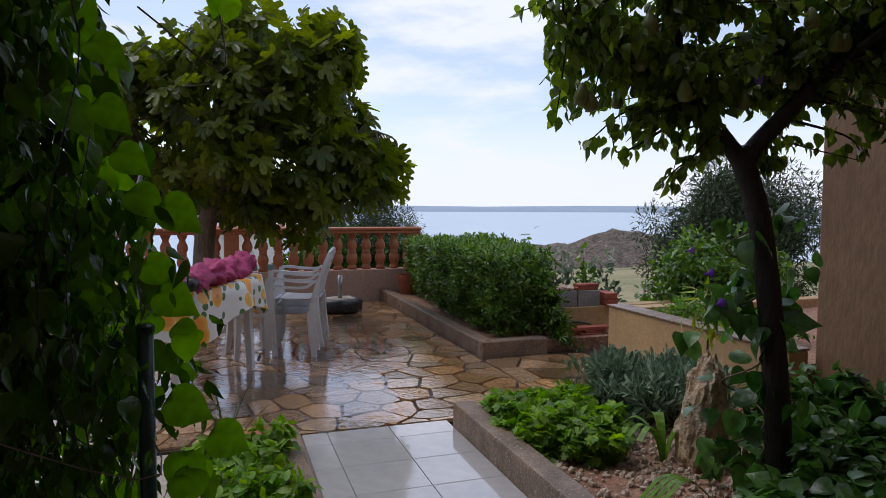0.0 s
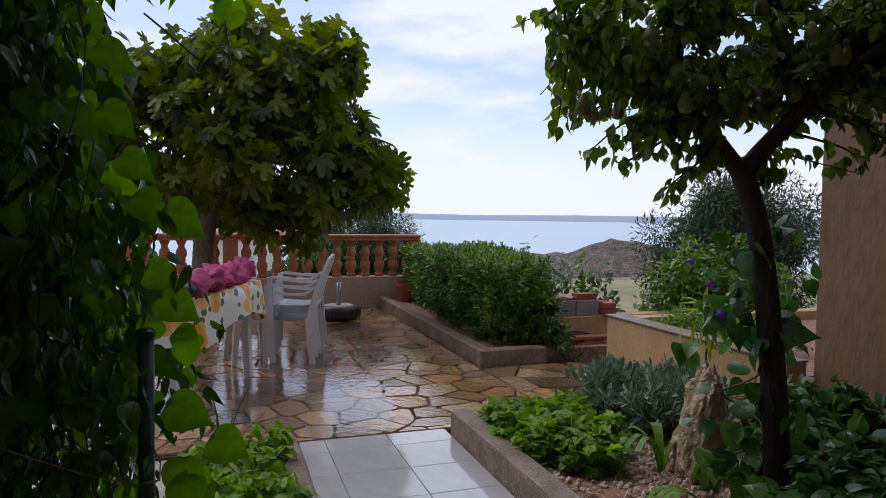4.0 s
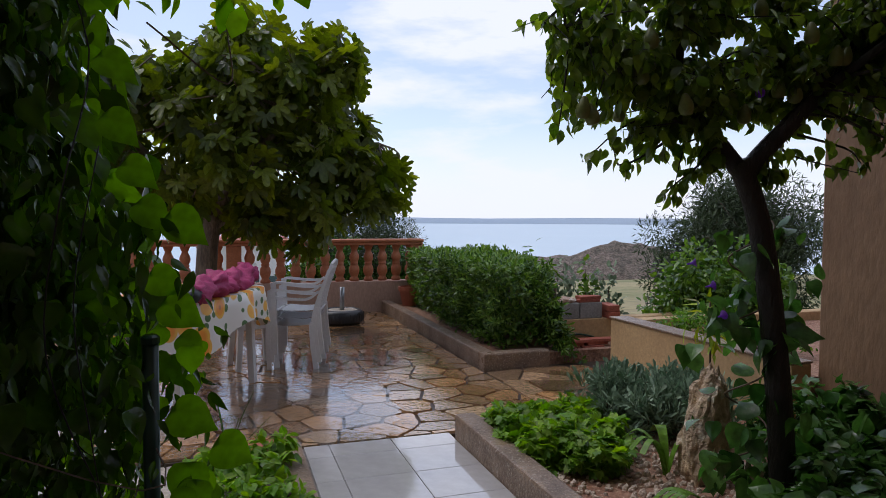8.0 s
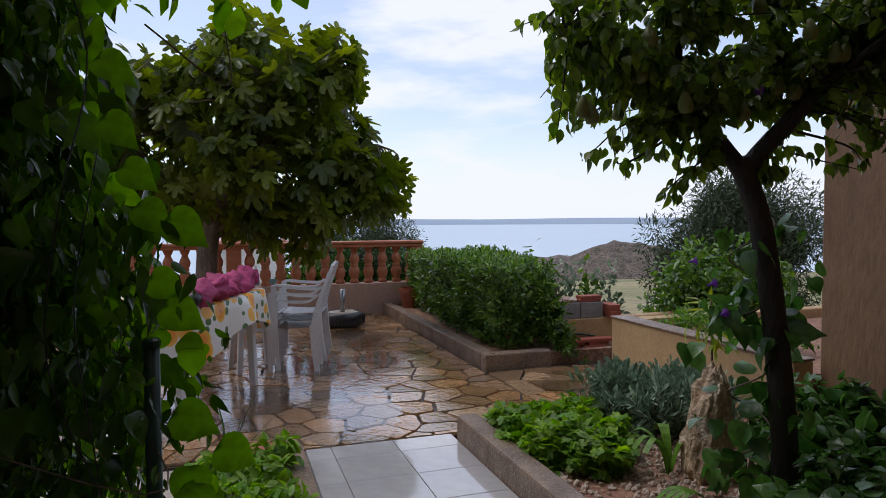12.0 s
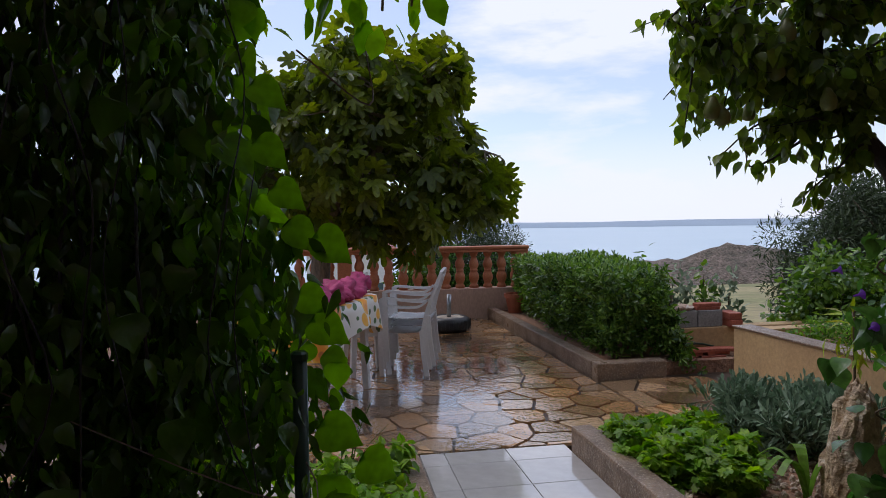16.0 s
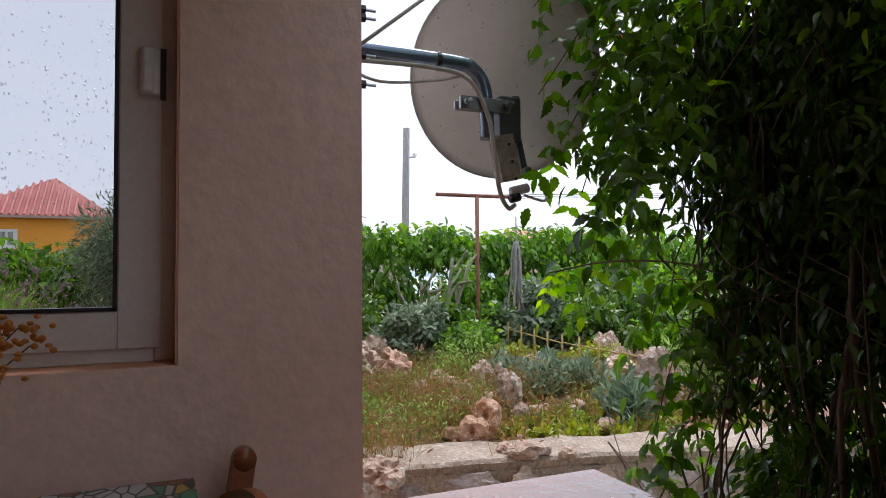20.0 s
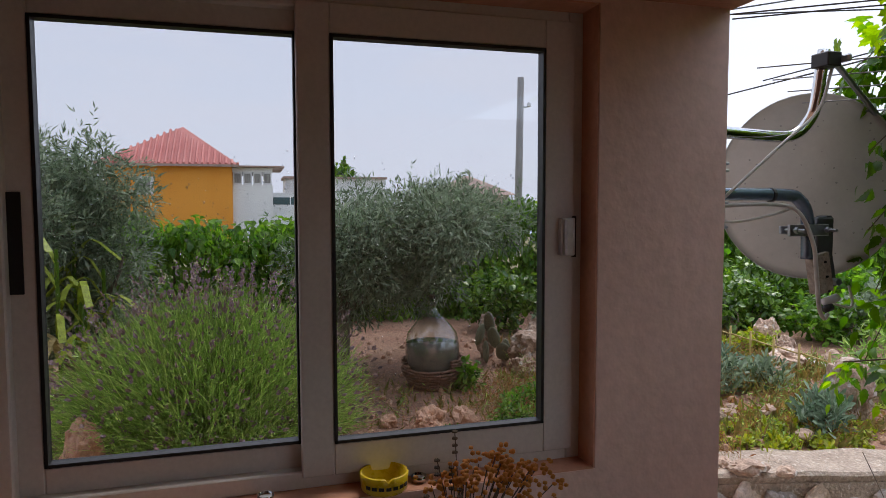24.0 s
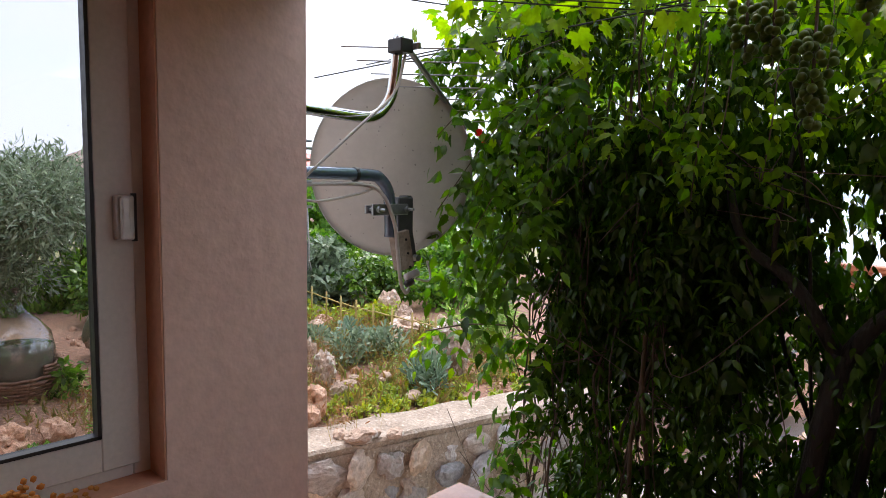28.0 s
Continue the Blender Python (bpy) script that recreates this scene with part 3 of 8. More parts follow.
LEAF = {
    "oval": blade([(0, 0.02), (0.3, 0.25), (0.65, 0.26), (1, 0.02)], 0.2, 0.15),
    "round": blade([(0, 0.05), (0.2, 0.36), (0.55, 0.42), (0.85, 0.22), (1, 0.02)], 0.2, 0.2),
    "lance": blade([(0, 0.01), (0.4, 0.11), (1, 0.005)], 0.3, 0.2),
    "needle": blade([(0, 0.004), (0.5, 0.006), (1, 0.002)], 0.3, 0.18),
    "spoon": blade([(0, 0.02), (0.45, 0.06), (0.8, 0.13), (1, 0.03)], 0.25, 0.05),
    "heart": blade([(0.0, 0.01), (-0.09, 0.08), (-0.13, 0.2), (-0.1, 0.33), (0.02, 0.44), (0.2, 0.475), (0.4, 0.42), (0.58, 0.3), (0.75, 0.16), (0.88, 0.07), (1, 0.005)], 0.16, 0.3),
    "lobed": blade([(0, 0.02), (-0.05, 0.2), (0.12, 0.5), (0.28, 0.24), (0.42, 0.5), (0.62, 0.48), (0.56, 0.17), (0.8, 0.19), (1, 0.02)], 0.1, 0.2),
    "toothed": blade([(0, 0.02), (0.02, 0.3), (0.2, 0.5), (0.34, 0.36), (0.5, 0.46), (0.66, 0.25), (0.8, 0.24), (1, 0.01)], 0.14, 0.25),
}


def fan_leaf(half, cup=0.12, curl=0.2):
    """A palmate leaf: half an outline by angle and radius, mirrored, fanned from the stalk."""
    pts = [(rr * math.cos(math.radians(a)), rr * math.sin(math.radians(a))) for a, rr in half]
    pts = pts[::-1] + [(x, -y) for x, y in pts[1:]]
    v = [(0.0, 0.0, 0.0)] + [(x, y, cup * abs(y) - curl * (x * x + y * y)) for x, y in pts]
    return np.array(v), [(0, i + 1, i, 0) for i in range(1, len(pts))]


FIG_HALF = ((0, 1.0), (9, 0.97), (15, 0.82), (20, 0.55), (27, 0.57), (33, 0.86), (42, 0.94), (52, 0.86), (60, 0.54), (69, 0.55), (81, 0.74), (95, 0.72), (113, 0.52), (138, 0.32))
LEAF["fig"] = fan_leaf(FIG_HALF, 0.3, 0.35)
LEAF["vine"] = fan_leaf(((0, 1.0), (9, 0.8), (16, 0.82), (24, 0.58), (32, 0.7), (42, 0.88), (50, 0.7), (60, 0.72), (70, 0.5), (84, 0.6), (100, 0.62), (112, 0.45), (135, 0.42), (155, 0.12)), 0.15, 0.25)
LEAF["pointed"] = blade([(0, 0.015), (0.14, 0.2), (0.35, 0.27), (0.6, 0.2), (0.8, 0.09), (1, 0.005)], 0.22, 0.25)
LEAF["slim"] = blade([(0, 0.015), (0.16, 0.13), (0.38, 0.185), (0.65, 0.13), (0.84, 0.055), (1, 0.005)], 0.25, 0.3)
LEAF["serrate"] = blade([(0, 0.015), (0.1, 0.17), (0.18, 0.16), (0.3, 0.28), (0.37, 0.22), (0.5, 0.26), (0.57, 0.18), (0.7, 0.17), (0.78, 0.09), (1, 0.005)], 0.2, 0.35)
LEAF["narrow"] = blade([(0, 0.02), (0.35, 0.09), (0.72, 0.145), (0.92, 0.09), (1, 0.02)], 0.25, 0.15)
LEAF["pearleaf"] = blade([(0, 0.02), (0.14, 0.22), (0.4, 0.33), (0.65, 0.27), (0.86, 0.1), (1, 0.005)], 0.3, 0.3)


def leaves(name, P, D, N, S, shape, material):
    """One mesh of many blades: places, directions, normals and lengths."""
    V, F = LEAF[shape]
    P, D, N, S = (np.asarray(a, dtype=float) for a in (P, D, N, S))
    D = D / np.maximum(np.linalg.norm(D, axis=1, keepdims=True), 1e-6)
    N = N - (N * D).sum(1, keepdims=True) * D
    N = N / np.maximum(np.linalg.norm(N, axis=1, keepdims=True), 1e-6)
    Y = np.cross(N, D)
    co = P[:, None, :] + S[:, None, None] * (V[None, :, 0:1] * D[:, None, :] + V[None, :, 1:2] * Y[:, None, :] + V[None, :, 2:3] * N[:, None, :])
    n, k = len(P), len(V)
    fv = np.array(F)
    w = 4
    if fv[0][0] == fv[0][3]:
        fv, w = fv[:, :3], 3
    idx = (np.arange(n)[:, None, None] * k + fv[None]).reshape(-1)
    me = bpy.data.meshes.new(name)
    me.vertices.add(n * k)
    me.vertices.foreach_set("co", co.reshape(-1))
    me.loops.add(len(idx))
    me.loops.foreach_set("vertex_index", idx.astype(np.int32))
    me.polygons.add(n * len(F))
    me.polygons.foreach_set("loop_start", np.arange(0, len(idx), w, dtype=np.int32))
    me.update(calc_edges=True)
    me.materials.append(material)
    return me


def rng_of(seed):
    return np.random.default_rng(seed)


def unit(r, n):
    v = r.normal(size=(n, 3))
    return v / np.linalg.norm(v, axis=1, keepdims=True)


def clumps(r, n, centers, spread):
    """n points gathered round the centres; returns points and outward directions."""
    centers = np.asarray(centers, dtype=float)
    i = r.integers(0, len(centers), n)
    u = unit(r, n) * (r.random((n, 1)) ** 0.4)
    sp = np.asarray(spread, dtype=float)
    return centers[i] + u * sp, u


def crown_centers(r, n, c, rad, hollow=0.55):
    """Clump centres in the outer part of an ellipsoid."""
    u = unit(r, n) * (hollow + (1 - hollow) * r.random((n, 1)))
    return np.asarray(c) + u * np.asarray(rad)


def foliage(name, r, n, centers, spread, size, shape, material, parent, droop=0.0, up=0.6, label="", kind="stuff", wild=0.8, flat=0.5):
    P, U = clumps(r, n, centers, spread)
    D = U + wild * unit(r, n) + np.array([0, 0, -droop])
    Nn = U * (1 - flat) + np.array([0, 0, up]) + 0.5 * unit(r, n)
    S = size * (0.6 + 0.7 * r.random(n))
    me = leaves(name, P, D, Nn, S, shape, material)
    return part(name, me, material, parent, label, kind="")


def limbs(parent, base, tips, r0, material, r, name="limb", bend=0.15, trunk_top=None, label=""):
    """A tapered limb from base to each tip."""
    for tip in tips:
        b, t = Vector(base), Vector(tip)
        mid = (b + t) / 2 + Vector(r.normal(size=3)) * bend * (t - b).length + Vector((0, 0, 0.06 * (t - b).length))
        pts = curve_pts([b, mid, t], 5)
        part(name, tube(bmesh.new(), pts, [r0 * (1 - 0.8 * i / (len(pts) - 1)) for i in range(len(pts))], 6), material, parent, label, True)


def rosettes(r, P, A, n, size, lo=35, hi=95, droop=0.0, stalk=0.0):
    """n leaves round each tip P with axis A: places, directions, normals, lengths."""
    P, A = np.asarray(P, dtype=float), np.asarray(A, dtype=float)
    A = A / np.maximum(np.linalg.norm(A, axis=1, keepdims=True), 1e-6)
    m = len(P)
    side = np.cross(A, unit(r, m))
    side /= np.maximum(np.linalg.norm(side, axis=1, keepdims=True), 1e-6)
    other = np.cross(A, side)
    PP, DD, NN = [], [], []
    for k in range(n):
        ph = 2.4 * k + r.random((m, 1)) * 0.7
        th = np.radians(lo + (hi - lo) * (k + r.random((m, 1))) / n)
        out = side * np.cos(ph) + other * np.sin(ph)
        d = A * np.cos(th) + out * np.sin(th) + np.array([0, 0, -droop]) * r.random((m, 1))
        PP.append(P + d * stalk - A * 0.02 * k * size * 4)
        DD.append(d)
        NN.append(A + 0.25 * unit(r, m) + np.array([0, 0, 0.3]))
    S = size * (0.65 + 0.6 * r.random(m * n))
    return np.concatenate(PP), np.concatenate(DD), np.concatenate(NN), S


def branch_out(parent, r, rails, tips, r0, material, keep=40, wander=0.12, name="twig"):
    """Twigs from the nearest rail to each tip; the first ones are parts, the rest one part. Gives the polylines."""
    rails = np.array([tuple(p) for q in rails for p in q])
    lines, rest = [], bmesh.new()
    for i, t in enumerate(np.asarray(tips, dtype=float)):
        d = rails - t
        w = np.linalg.norm(d, axis=1) + 0.5 * np.maximum(0, rails[:, 2] - t[2])
        b = rails[int(np.argmin(w))]
        L = float(np.linalg.norm(t - b))
        mid = (b + t) / 2 + r.normal(size=3) * wander * L + np.array([0, 0, 0.08 * L])
        pts = curve_pts([tuple(b), tuple(mid), tuple(t)], 4)
        rad = [r0 * (0.5 + 0.5 * min(1, L / 0.6)) * (1 - 0.75 * j / (len(pts) - 1)) for j in range(len(pts))]
        if i < keep:
            part(name, tube(bmesh.new(), pts, rad, 5), material, parent, smooth=True)
        else:
            tube(rest, pts, rad, 4)
        lines.append(np.array([tuple(p) for p in pts]))
    part("small_" + name, rest, material, parent, kind="stuff")
    return lines


def along(r, lines, n, first=0.25):
    """n places and directions along each polyline, from a share of its length on."""
    P, D = [], []
    for q in lines:
        u = (first + (1 - first) * r.random(n)) * (len(q) - 1)
        i = np.minimum(u.astype(int), len(q) - 2)
        f = (u - i)[:, None]
        P.append(q[i] * (1 - f) + q[i + 1] * f)
        D.append(q[i + 1] - q[i])
    P, D = np.concatenate(P), np.concatenate(D)
    return P, D / np.maximum(np.linalg.norm(D, axis=1, keepdims=True), 1e-6)


def pinnate(r, P, A, size, pairs=4):
    """Compound leaves: pairs of leaflets along a drooping stalk and one at its tip."""
    P, A = np.asarray(P, dtype=float), np.asarray(A, dtype=float)
    A = A / np.maximum(np.linalg.norm(A, axis=1, keepdims=True), 1e-6)
    m = len(P)
    up = np.array([0, 0, 1.0]) + 0.5 * unit(r, m)
    side = np.cross(A, up)
    side /= np.maximum(np.linalg.norm(side, axis=1, keepdims=True), 1e-6)
    nor = np.cross(side, A)
    L = size * (0.7 + 0.6 * r.random((m, 1)))
    PP, DD, NN, SS = [], [], [], []
    for k in range(pairs + 1):
        u = 0.25 + 0.75 * k / pairs
        c = P + A * L * 2.6 * u + np.array([0, 0, -1.0]) * L * 0.9 * u * u
        for s in ((-1, 1) if k < pairs else (0,)):
            PP.append(c)
            DD.append(A * (0.55 if s else 1) + side * s + np.array([0, 0, -0.35 * u]) + 0.4 * unit(r, m))
            NN.append(nor + 0.5 * unit(r, m))
            SS.append((L * (1.05 - 0.25 * abs(u - 0.5)))[:, 0])
    return np.concatenate(PP), np.concatenate(DD), np.concatenate(NN), np.concatenate(SS)


# ---------------------------------------------------------------- ground, sea, distance
def height(x, y):
    """The lie of the land."""
    t = min(1.0, max(0.0, (-x - 3.06 + 0.25 * (y - 1.0)) / 0.12))
    west = 0.50 * t * t * (3 - 2 * t) + 0.05 * noise.noise(Vector((x * 0.9, y * 0.9, 0))) * t
    far = 0.0
    if y > 9.0:
        far = -0.075 * (y - 9.0) - 0.0004 * (y - 9) ** 2
    if y > 6.0 and x > 2.9:
        far -= 0.25 * min(1, (y - 6.0) / 3)
    keep = min(1.0, max(0.0, (y - 9.0) / 6))
    return max(-40.0, west * (1 - keep) + far - 0.06)


def stepped(*spans):
    out = []
    for a, b, n in spans:
        out += [a + (b - a) * i / n for i in range(n)]
    return out + [spans[-1][1]]


gx = stepped((-900, -60, 10), (-60, -12, 14), (-12, -3.1, 44), (-3.1, -2.6, 10), (-2.6, 8, 20), (8, 40, 12), (40, 1500, 14))
gy = stepped((-400, -20, 8), (-20, -4, 10), (-4, 9, 60), (9, 40, 24), (40, 420, 30))
bm = bmesh.new()
grid = [[bm.verts.new((x, y, height(x, y))) for x in gx] for y in gy]
for a, b in zip(grid, grid[1:]):
    for i in range(len(gx) - 1):
        f = bm.faces.new((a[i], a[i + 1], b[i + 1], b[i]))
        f.material_index = 1 if f.calc_center_median().y > 9 or f.calc_center_median().x > 2.6 or f.calc_center_median().x < -12 else 0
me = mesh_from(bm, "ground", M_SOIL, True)
me.materials.append(M_FIELD)
piece("ground", me, M_SOIL, "reddish stony garden soil falling away to dry fields", kind="structure")

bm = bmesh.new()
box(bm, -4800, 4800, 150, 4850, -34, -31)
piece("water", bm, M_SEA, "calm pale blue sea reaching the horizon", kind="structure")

# far island on the horizon, the distance haze put into its pale colour
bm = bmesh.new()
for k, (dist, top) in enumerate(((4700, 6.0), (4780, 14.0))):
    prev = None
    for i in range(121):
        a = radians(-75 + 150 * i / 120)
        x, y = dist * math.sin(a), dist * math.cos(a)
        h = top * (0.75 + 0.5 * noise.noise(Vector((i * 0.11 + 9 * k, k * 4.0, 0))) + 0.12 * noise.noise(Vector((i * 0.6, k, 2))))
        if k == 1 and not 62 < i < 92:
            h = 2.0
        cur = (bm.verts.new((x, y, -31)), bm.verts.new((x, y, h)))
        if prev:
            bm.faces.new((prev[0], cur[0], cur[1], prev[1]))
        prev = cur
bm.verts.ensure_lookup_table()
piece("backdrop", bm, M_HILL, "low island along the horizon, coloured pale blue for haze", kind="structure")

# scrubby mound between the terrace and the sea
bm = bmesh.new()
for i in range(41):
    for j in range(25):
        u, v = i / 40 * 2 - 1, j / 24 * 2 - 1
        x, y = 33 + 15 * u - 5 * v, 52 + 9 * v
        e = max(0, 1 - u * u) ** 0.8 * max(0, 1 - v * v)
        h = -7 + 5.6 * e * (1 + 0.35 * noise.noise(Vector((x * 0.16, y * 0.16, 3)))) + 0.5 * noise.noise(Vector((x * 0.9, y * 0.9, 1))) * e
        bm.verts.new((x, y, h))
bm.verts.ensure_lookup_table()
for i in range(40):
    for j in range(24):
        a = i * 25 + j
        bm.faces.new((bm.verts[a], bm.verts[a + 25], bm.verts[a + 26], bm.verts[a + 1]))
piece("rocky_mound", bm, M_SCRUB, "grey-brown rocky mound with dry scrub", "mound", smooth=True)

# ---------------------------------------------------------------- porch shell
WX, WY = -1.81, 0.195          # inner face and free end of the window wall
WIN_Y0, WIN_Y1, WIN_Z0, WIN_Z1 = -1.608, -0.192, 1.138, 2.345
WALL_T = 0.24
ROOF_Z = 2.36
bm = bmesh.new()
box(bm, WX - WALL_T, WX, WIN_Y1, WY, -0.1, ROOF_Z)
box(bm, WX - WALL_T, WX, -4.5, WIN_Y0, -0.1, ROOF_Z)
box(bm, WX - WALL_T, WX, WIN_Y0, WIN_Y1, -0.1, WIN_Z0)
box(bm, WX - WALL_T, WX, WIN_Y0, WIN_Y1, WIN_Z1, ROOF_Z)
piece("wall_west", bm, M_STUCCO, "dusky pink stucco porch wall with a window", kind="structure")
piece("ceiling", boxed(-2.1, 4.4, -4.6, 0.215, ROOF_Z, ROOF_Z + 0.22, 0.008), M_SOFFIT, "orange-pink painted concrete porch roof slab", kind="structure")
# unseen block above the roof, added to keep light off the climbers
piece("wall_shade_upper", boxed(-2.05, 4.3, -4.55, 0.16, ROOF_Z + 0.222, 5.0, 0.01), M_STUCCO_OUT, "unseen upper block added to shade the climbers and porch edge", kind="structure")
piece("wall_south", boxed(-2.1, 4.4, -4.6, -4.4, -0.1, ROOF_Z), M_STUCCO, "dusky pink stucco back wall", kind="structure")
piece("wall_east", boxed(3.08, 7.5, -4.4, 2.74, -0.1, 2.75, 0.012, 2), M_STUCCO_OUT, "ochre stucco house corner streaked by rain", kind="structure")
piece("floor", boxed(-1.8, 3.08, -4.4, 0.66, -0.12, -0.005), M_PORCH, "unseen porch floor in a brown that cuts bounced light", kind="structure")
# parapet, L-shaped, with a wet top
bm = bmesh.new()
box(bm, -1.83, -1.57, WY + 0.002, 0.84, -0.1, 0.80, 0.008, 2)
piece("parapet_wall", bm, M_PARAPET, "terracotta brown painted parapet with a wet top", kind="structure")
piece("parapet_front", boxed(-1.568, -0.35, 0.592, 0.84, -0.1, 0.798, 0.008, 2), M_PARAPET, "terracotta brown painted parapet with a wet top", kind="structure")

# ---------------------------------------------------------------- window
win = new("window_1")
win.matrix_world = pose(WX - 0.10, 0, 0)
tagged(win, "white aluminium sliding window with rain on the glass", "window", kind="structure")
Y0, Y1, Z0, Z1 = WIN_Y0, WIN_Y1, WIN_Z0, WIN_Z1
fw = 0.045
for y0, y1, z0, z1 in ((Y0, Y0 + fw, Z0, Z1), (Y1 - fw, Y1, Z0, Z1), (Y0 + fw, Y1 - fw, Z0, Z0 + fw), (Y0 + fw, Y1 - fw, Z1 - fw, Z1)):
    part("window_frame", boxed(-0.07, 0.015, y0, y1, z0, z1, 0.004), M_ALU, win)


def sash(y0, y1, z0, z1, x, left, right, top, bottom):
    s = new("sash")
    s.parent = win
    g = bmesh.new()
    box(g, x - 0.018, x + 0.018, y0, y0 + left, z0, z1, 0.003)
    box(g, x - 0.018, x + 0.018, y1 - right, y1, z0, z1, 0.003)
    box(g, x - 0.018, x + 0.018, y0 + left, y1 - right, z0, z0 + bottom, 0.003)
    box(g, x - 0.018, x + 0.018, y0 + left, y1 - right, z1 - top, z1, 0.003)
    part("sash_frame", g, M_ALU, s)
    a, b, c, d = y0 + left, y1 - right, z0 + bottom, z1 - top
    g = bmesh.new()
    for q in ((a, a + 0.008, c, d), (b - 0.008, b, c, d), (a, b, c, c + 0.008), (a, b, d - 0.008, d)):
        box(g, x - 0.012, x + 0.021, *q)
    part("gasket", g, M_BLACK, s, "black rubber gasket")
    p = part("pane", boxed(x - 0.004, x + 0.002, a, b, c, d), M_GLASS, s, "clear glass with rain drops")
    p.visible_shadow = False
    r = rng_of(int(abs(y0) * 100))
    g = bmesh.new()
    n = 850
    yy = a + (b - a) * r.random(n)
    zz = c + (d - c) * (0.12 + 0.62 * r.beta(2.2, 2.0, n))
    for q, (py, pz) in enumerate(zip(yy, zz)):
        rad = 0.0009 + 0.0017 * r.random() ** 2
        if q % 40 == 0:
            rad *= 1.5
        bmesh.ops.create_icosphere(g, subdivisions=1, radius=rad, matrix=Matrix.Translation((x - 0.005, py, pz)) @ Matrix.Diagonal((0.5, 1, 1.15 + 0.6 * r.random(), 1)))
    dr = part("rain_film", g, M_DROP, s, "rain drops on the outer side", True, kind="stuff")
    dr.visible_shadow = False
    return s


SA = sash(Y0 + 0.03, -0.880, Z0 + 0.03, Z1 - 0.03, -0.035, 0.067, 0.062, 0.065, 0.075)
SB = sash(-0.945, Y1 - 0.03, Z0 + 0.03, Z1 - 0.03, 0.005, 0.079, 0.085, 0.074, 0.080)
part("pull_handle", boxed(-0.017, -0.012, Y0 + 0.045, Y0 + 0.073, 1.64, 1.865, 0.001), M_BLACK, SA, "black recessed pull")
g = bmesh.new()
box(g, 0.02, 0.045, -0.268, -0.228, 1.70, 1.80, 0.004, 2)
box(g, 0.045, 0.06, -0.262, -0.240, 1.702, 1.798, 0.005, 2)
part("latch", g, M_LATCH, SB, "grey metal latch")
part("latch_backplate", boxed(0.02, 0.026, -0.228, -0.216, 1.695, 1.805), M_BLACK, SB, "black latch plate")
piece("window_sill", boxed(WX - 0.09, WX - 0.001, WIN_Y0 + 0.002, WIN_Y1 - 0.002, WIN_Z0 - 0.02, WIN_Z0 - 0.004 + 0.006, 0.003), M_SOFFIT, "orange-pink painted window sill", kind="structure")
rev = new("window_reveal")
tagged(rev, "orange-brown painted plaster reveal", kind="structure")
part("reveal_side", boxed(WX - 0.085, WX - 0.001, WIN_Y1 - 0.005, WIN_Y1 - 0.001, WIN_Z0 + 0.003, WIN_Z1), M_SOFFIT, rev)
part("reveal_side", boxed(WX - 0.085, WX - 0.001, WIN_Y0 + 0.001, WIN_Y0 + 0.005, WIN_Z0 + 0.003, WIN_Z1), M_SOFFIT, rev)
part("reveal_top", boxed(WX - 0.085, WX - 0.001, WIN_Y0 + 0.006, WIN_Y1 - 0.006, WIN_Z1 - 0.005, WIN_Z1 - 0.001), M_SOFFIT, rev)

# ---------------------------------------------------------------- terrace: kerbs, walls, balustrade
PY0 = 3.515
slab = piece("patio_floor", boxed(-4.2, 4.4, PY0, 8.52, -0.12, -0.016), M_MORTAR, "wet terrace of irregular ochre flagstones", kind="structure")
path = piece("tile_path", boxed(0.36, 1.205, -0.6, PY0 - 0.003, -0.12, -0.010), M_GROUT, "wet pale square tiles with standing water", kind="structure")
piece("terrace_base_wall", boxed(-5.2, 2.62, 8.52, 8.72, -0.3, 0.395, 0.008), M_PINKWALL, "pink rendered low wall under the balustrade", kind="structure")

bal = thing("balustrade", 0, 8.62, 0.395, "terracotta painted concrete balustrade on a low wall", "balustrade")
g = bmesh.new()
box(g, -5.2, 2.545, -0.10, 0.10, 0.475, 0.515, 0.006)
box(g, -5.2, 2.555, -0.115, 0.115, 0.515, 0.555, 0.012, 2)
part("handrail", g, M_TERRA, bal)
PROFILE = [(0.062, 0.0), (0.062, 0.035), (0.045, 0.05), (0.05, 0.075), (0.066, 0.11), (0.07, 0.15), (0.062, 0.19), (0.045, 0.215), (0.052, 0.225), (0.052, 0.243), (0.045, 0.25),
           (0.06, 0.28), (0.066, 0.315), (0.06, 0.35), (0.042, 0.385), (0.036, 0.415), (0.05, 0.43), (0.05, 0.445), (0.06, 0.455), (0.06, 0.477)]
bme = mesh_from(lathe(bmesh.new(), PROFILE, 14), "baluster", M_TERRA, True)
for k in range(28):
    x = 2.385 - 0.19 * k
    if abs(x - 0.105) < 0.05 or x < -2.6:
        continue
    part("baluster", bme, M_TERRA, bal, at=(x, 0, 0))
for x in (0.105, 2.465, -2.7):
    part("pier", boxed(x - 0.09, x + 0.09, -0.09, 0.09, 0.0, 0.476, 0.006), M_TERRA, bal)

# planter kerb round the hedge
kerb = new("planter_kerb")
tagged(kerb, "stained concrete kerb round the hedge bed", kind="structure")
part("kerb_side", boxed(1.97, 2.09, 4.985, 8.515, -0.1, 0.135, 0.012, 2), M_KERB, kerb)
part("kerb_front", boxed(1.97, 2.56, 4.865, 4.983, -0.1, 0.137, 0.012, 2), M_KERB, kerb)
part("planter_soil", boxed(2.09, 3.7, 4.985, 8.5, -0.1, 0.09), M_SOIL, kerb, "dark red soil")
kerb2 = new("bed_kerb")
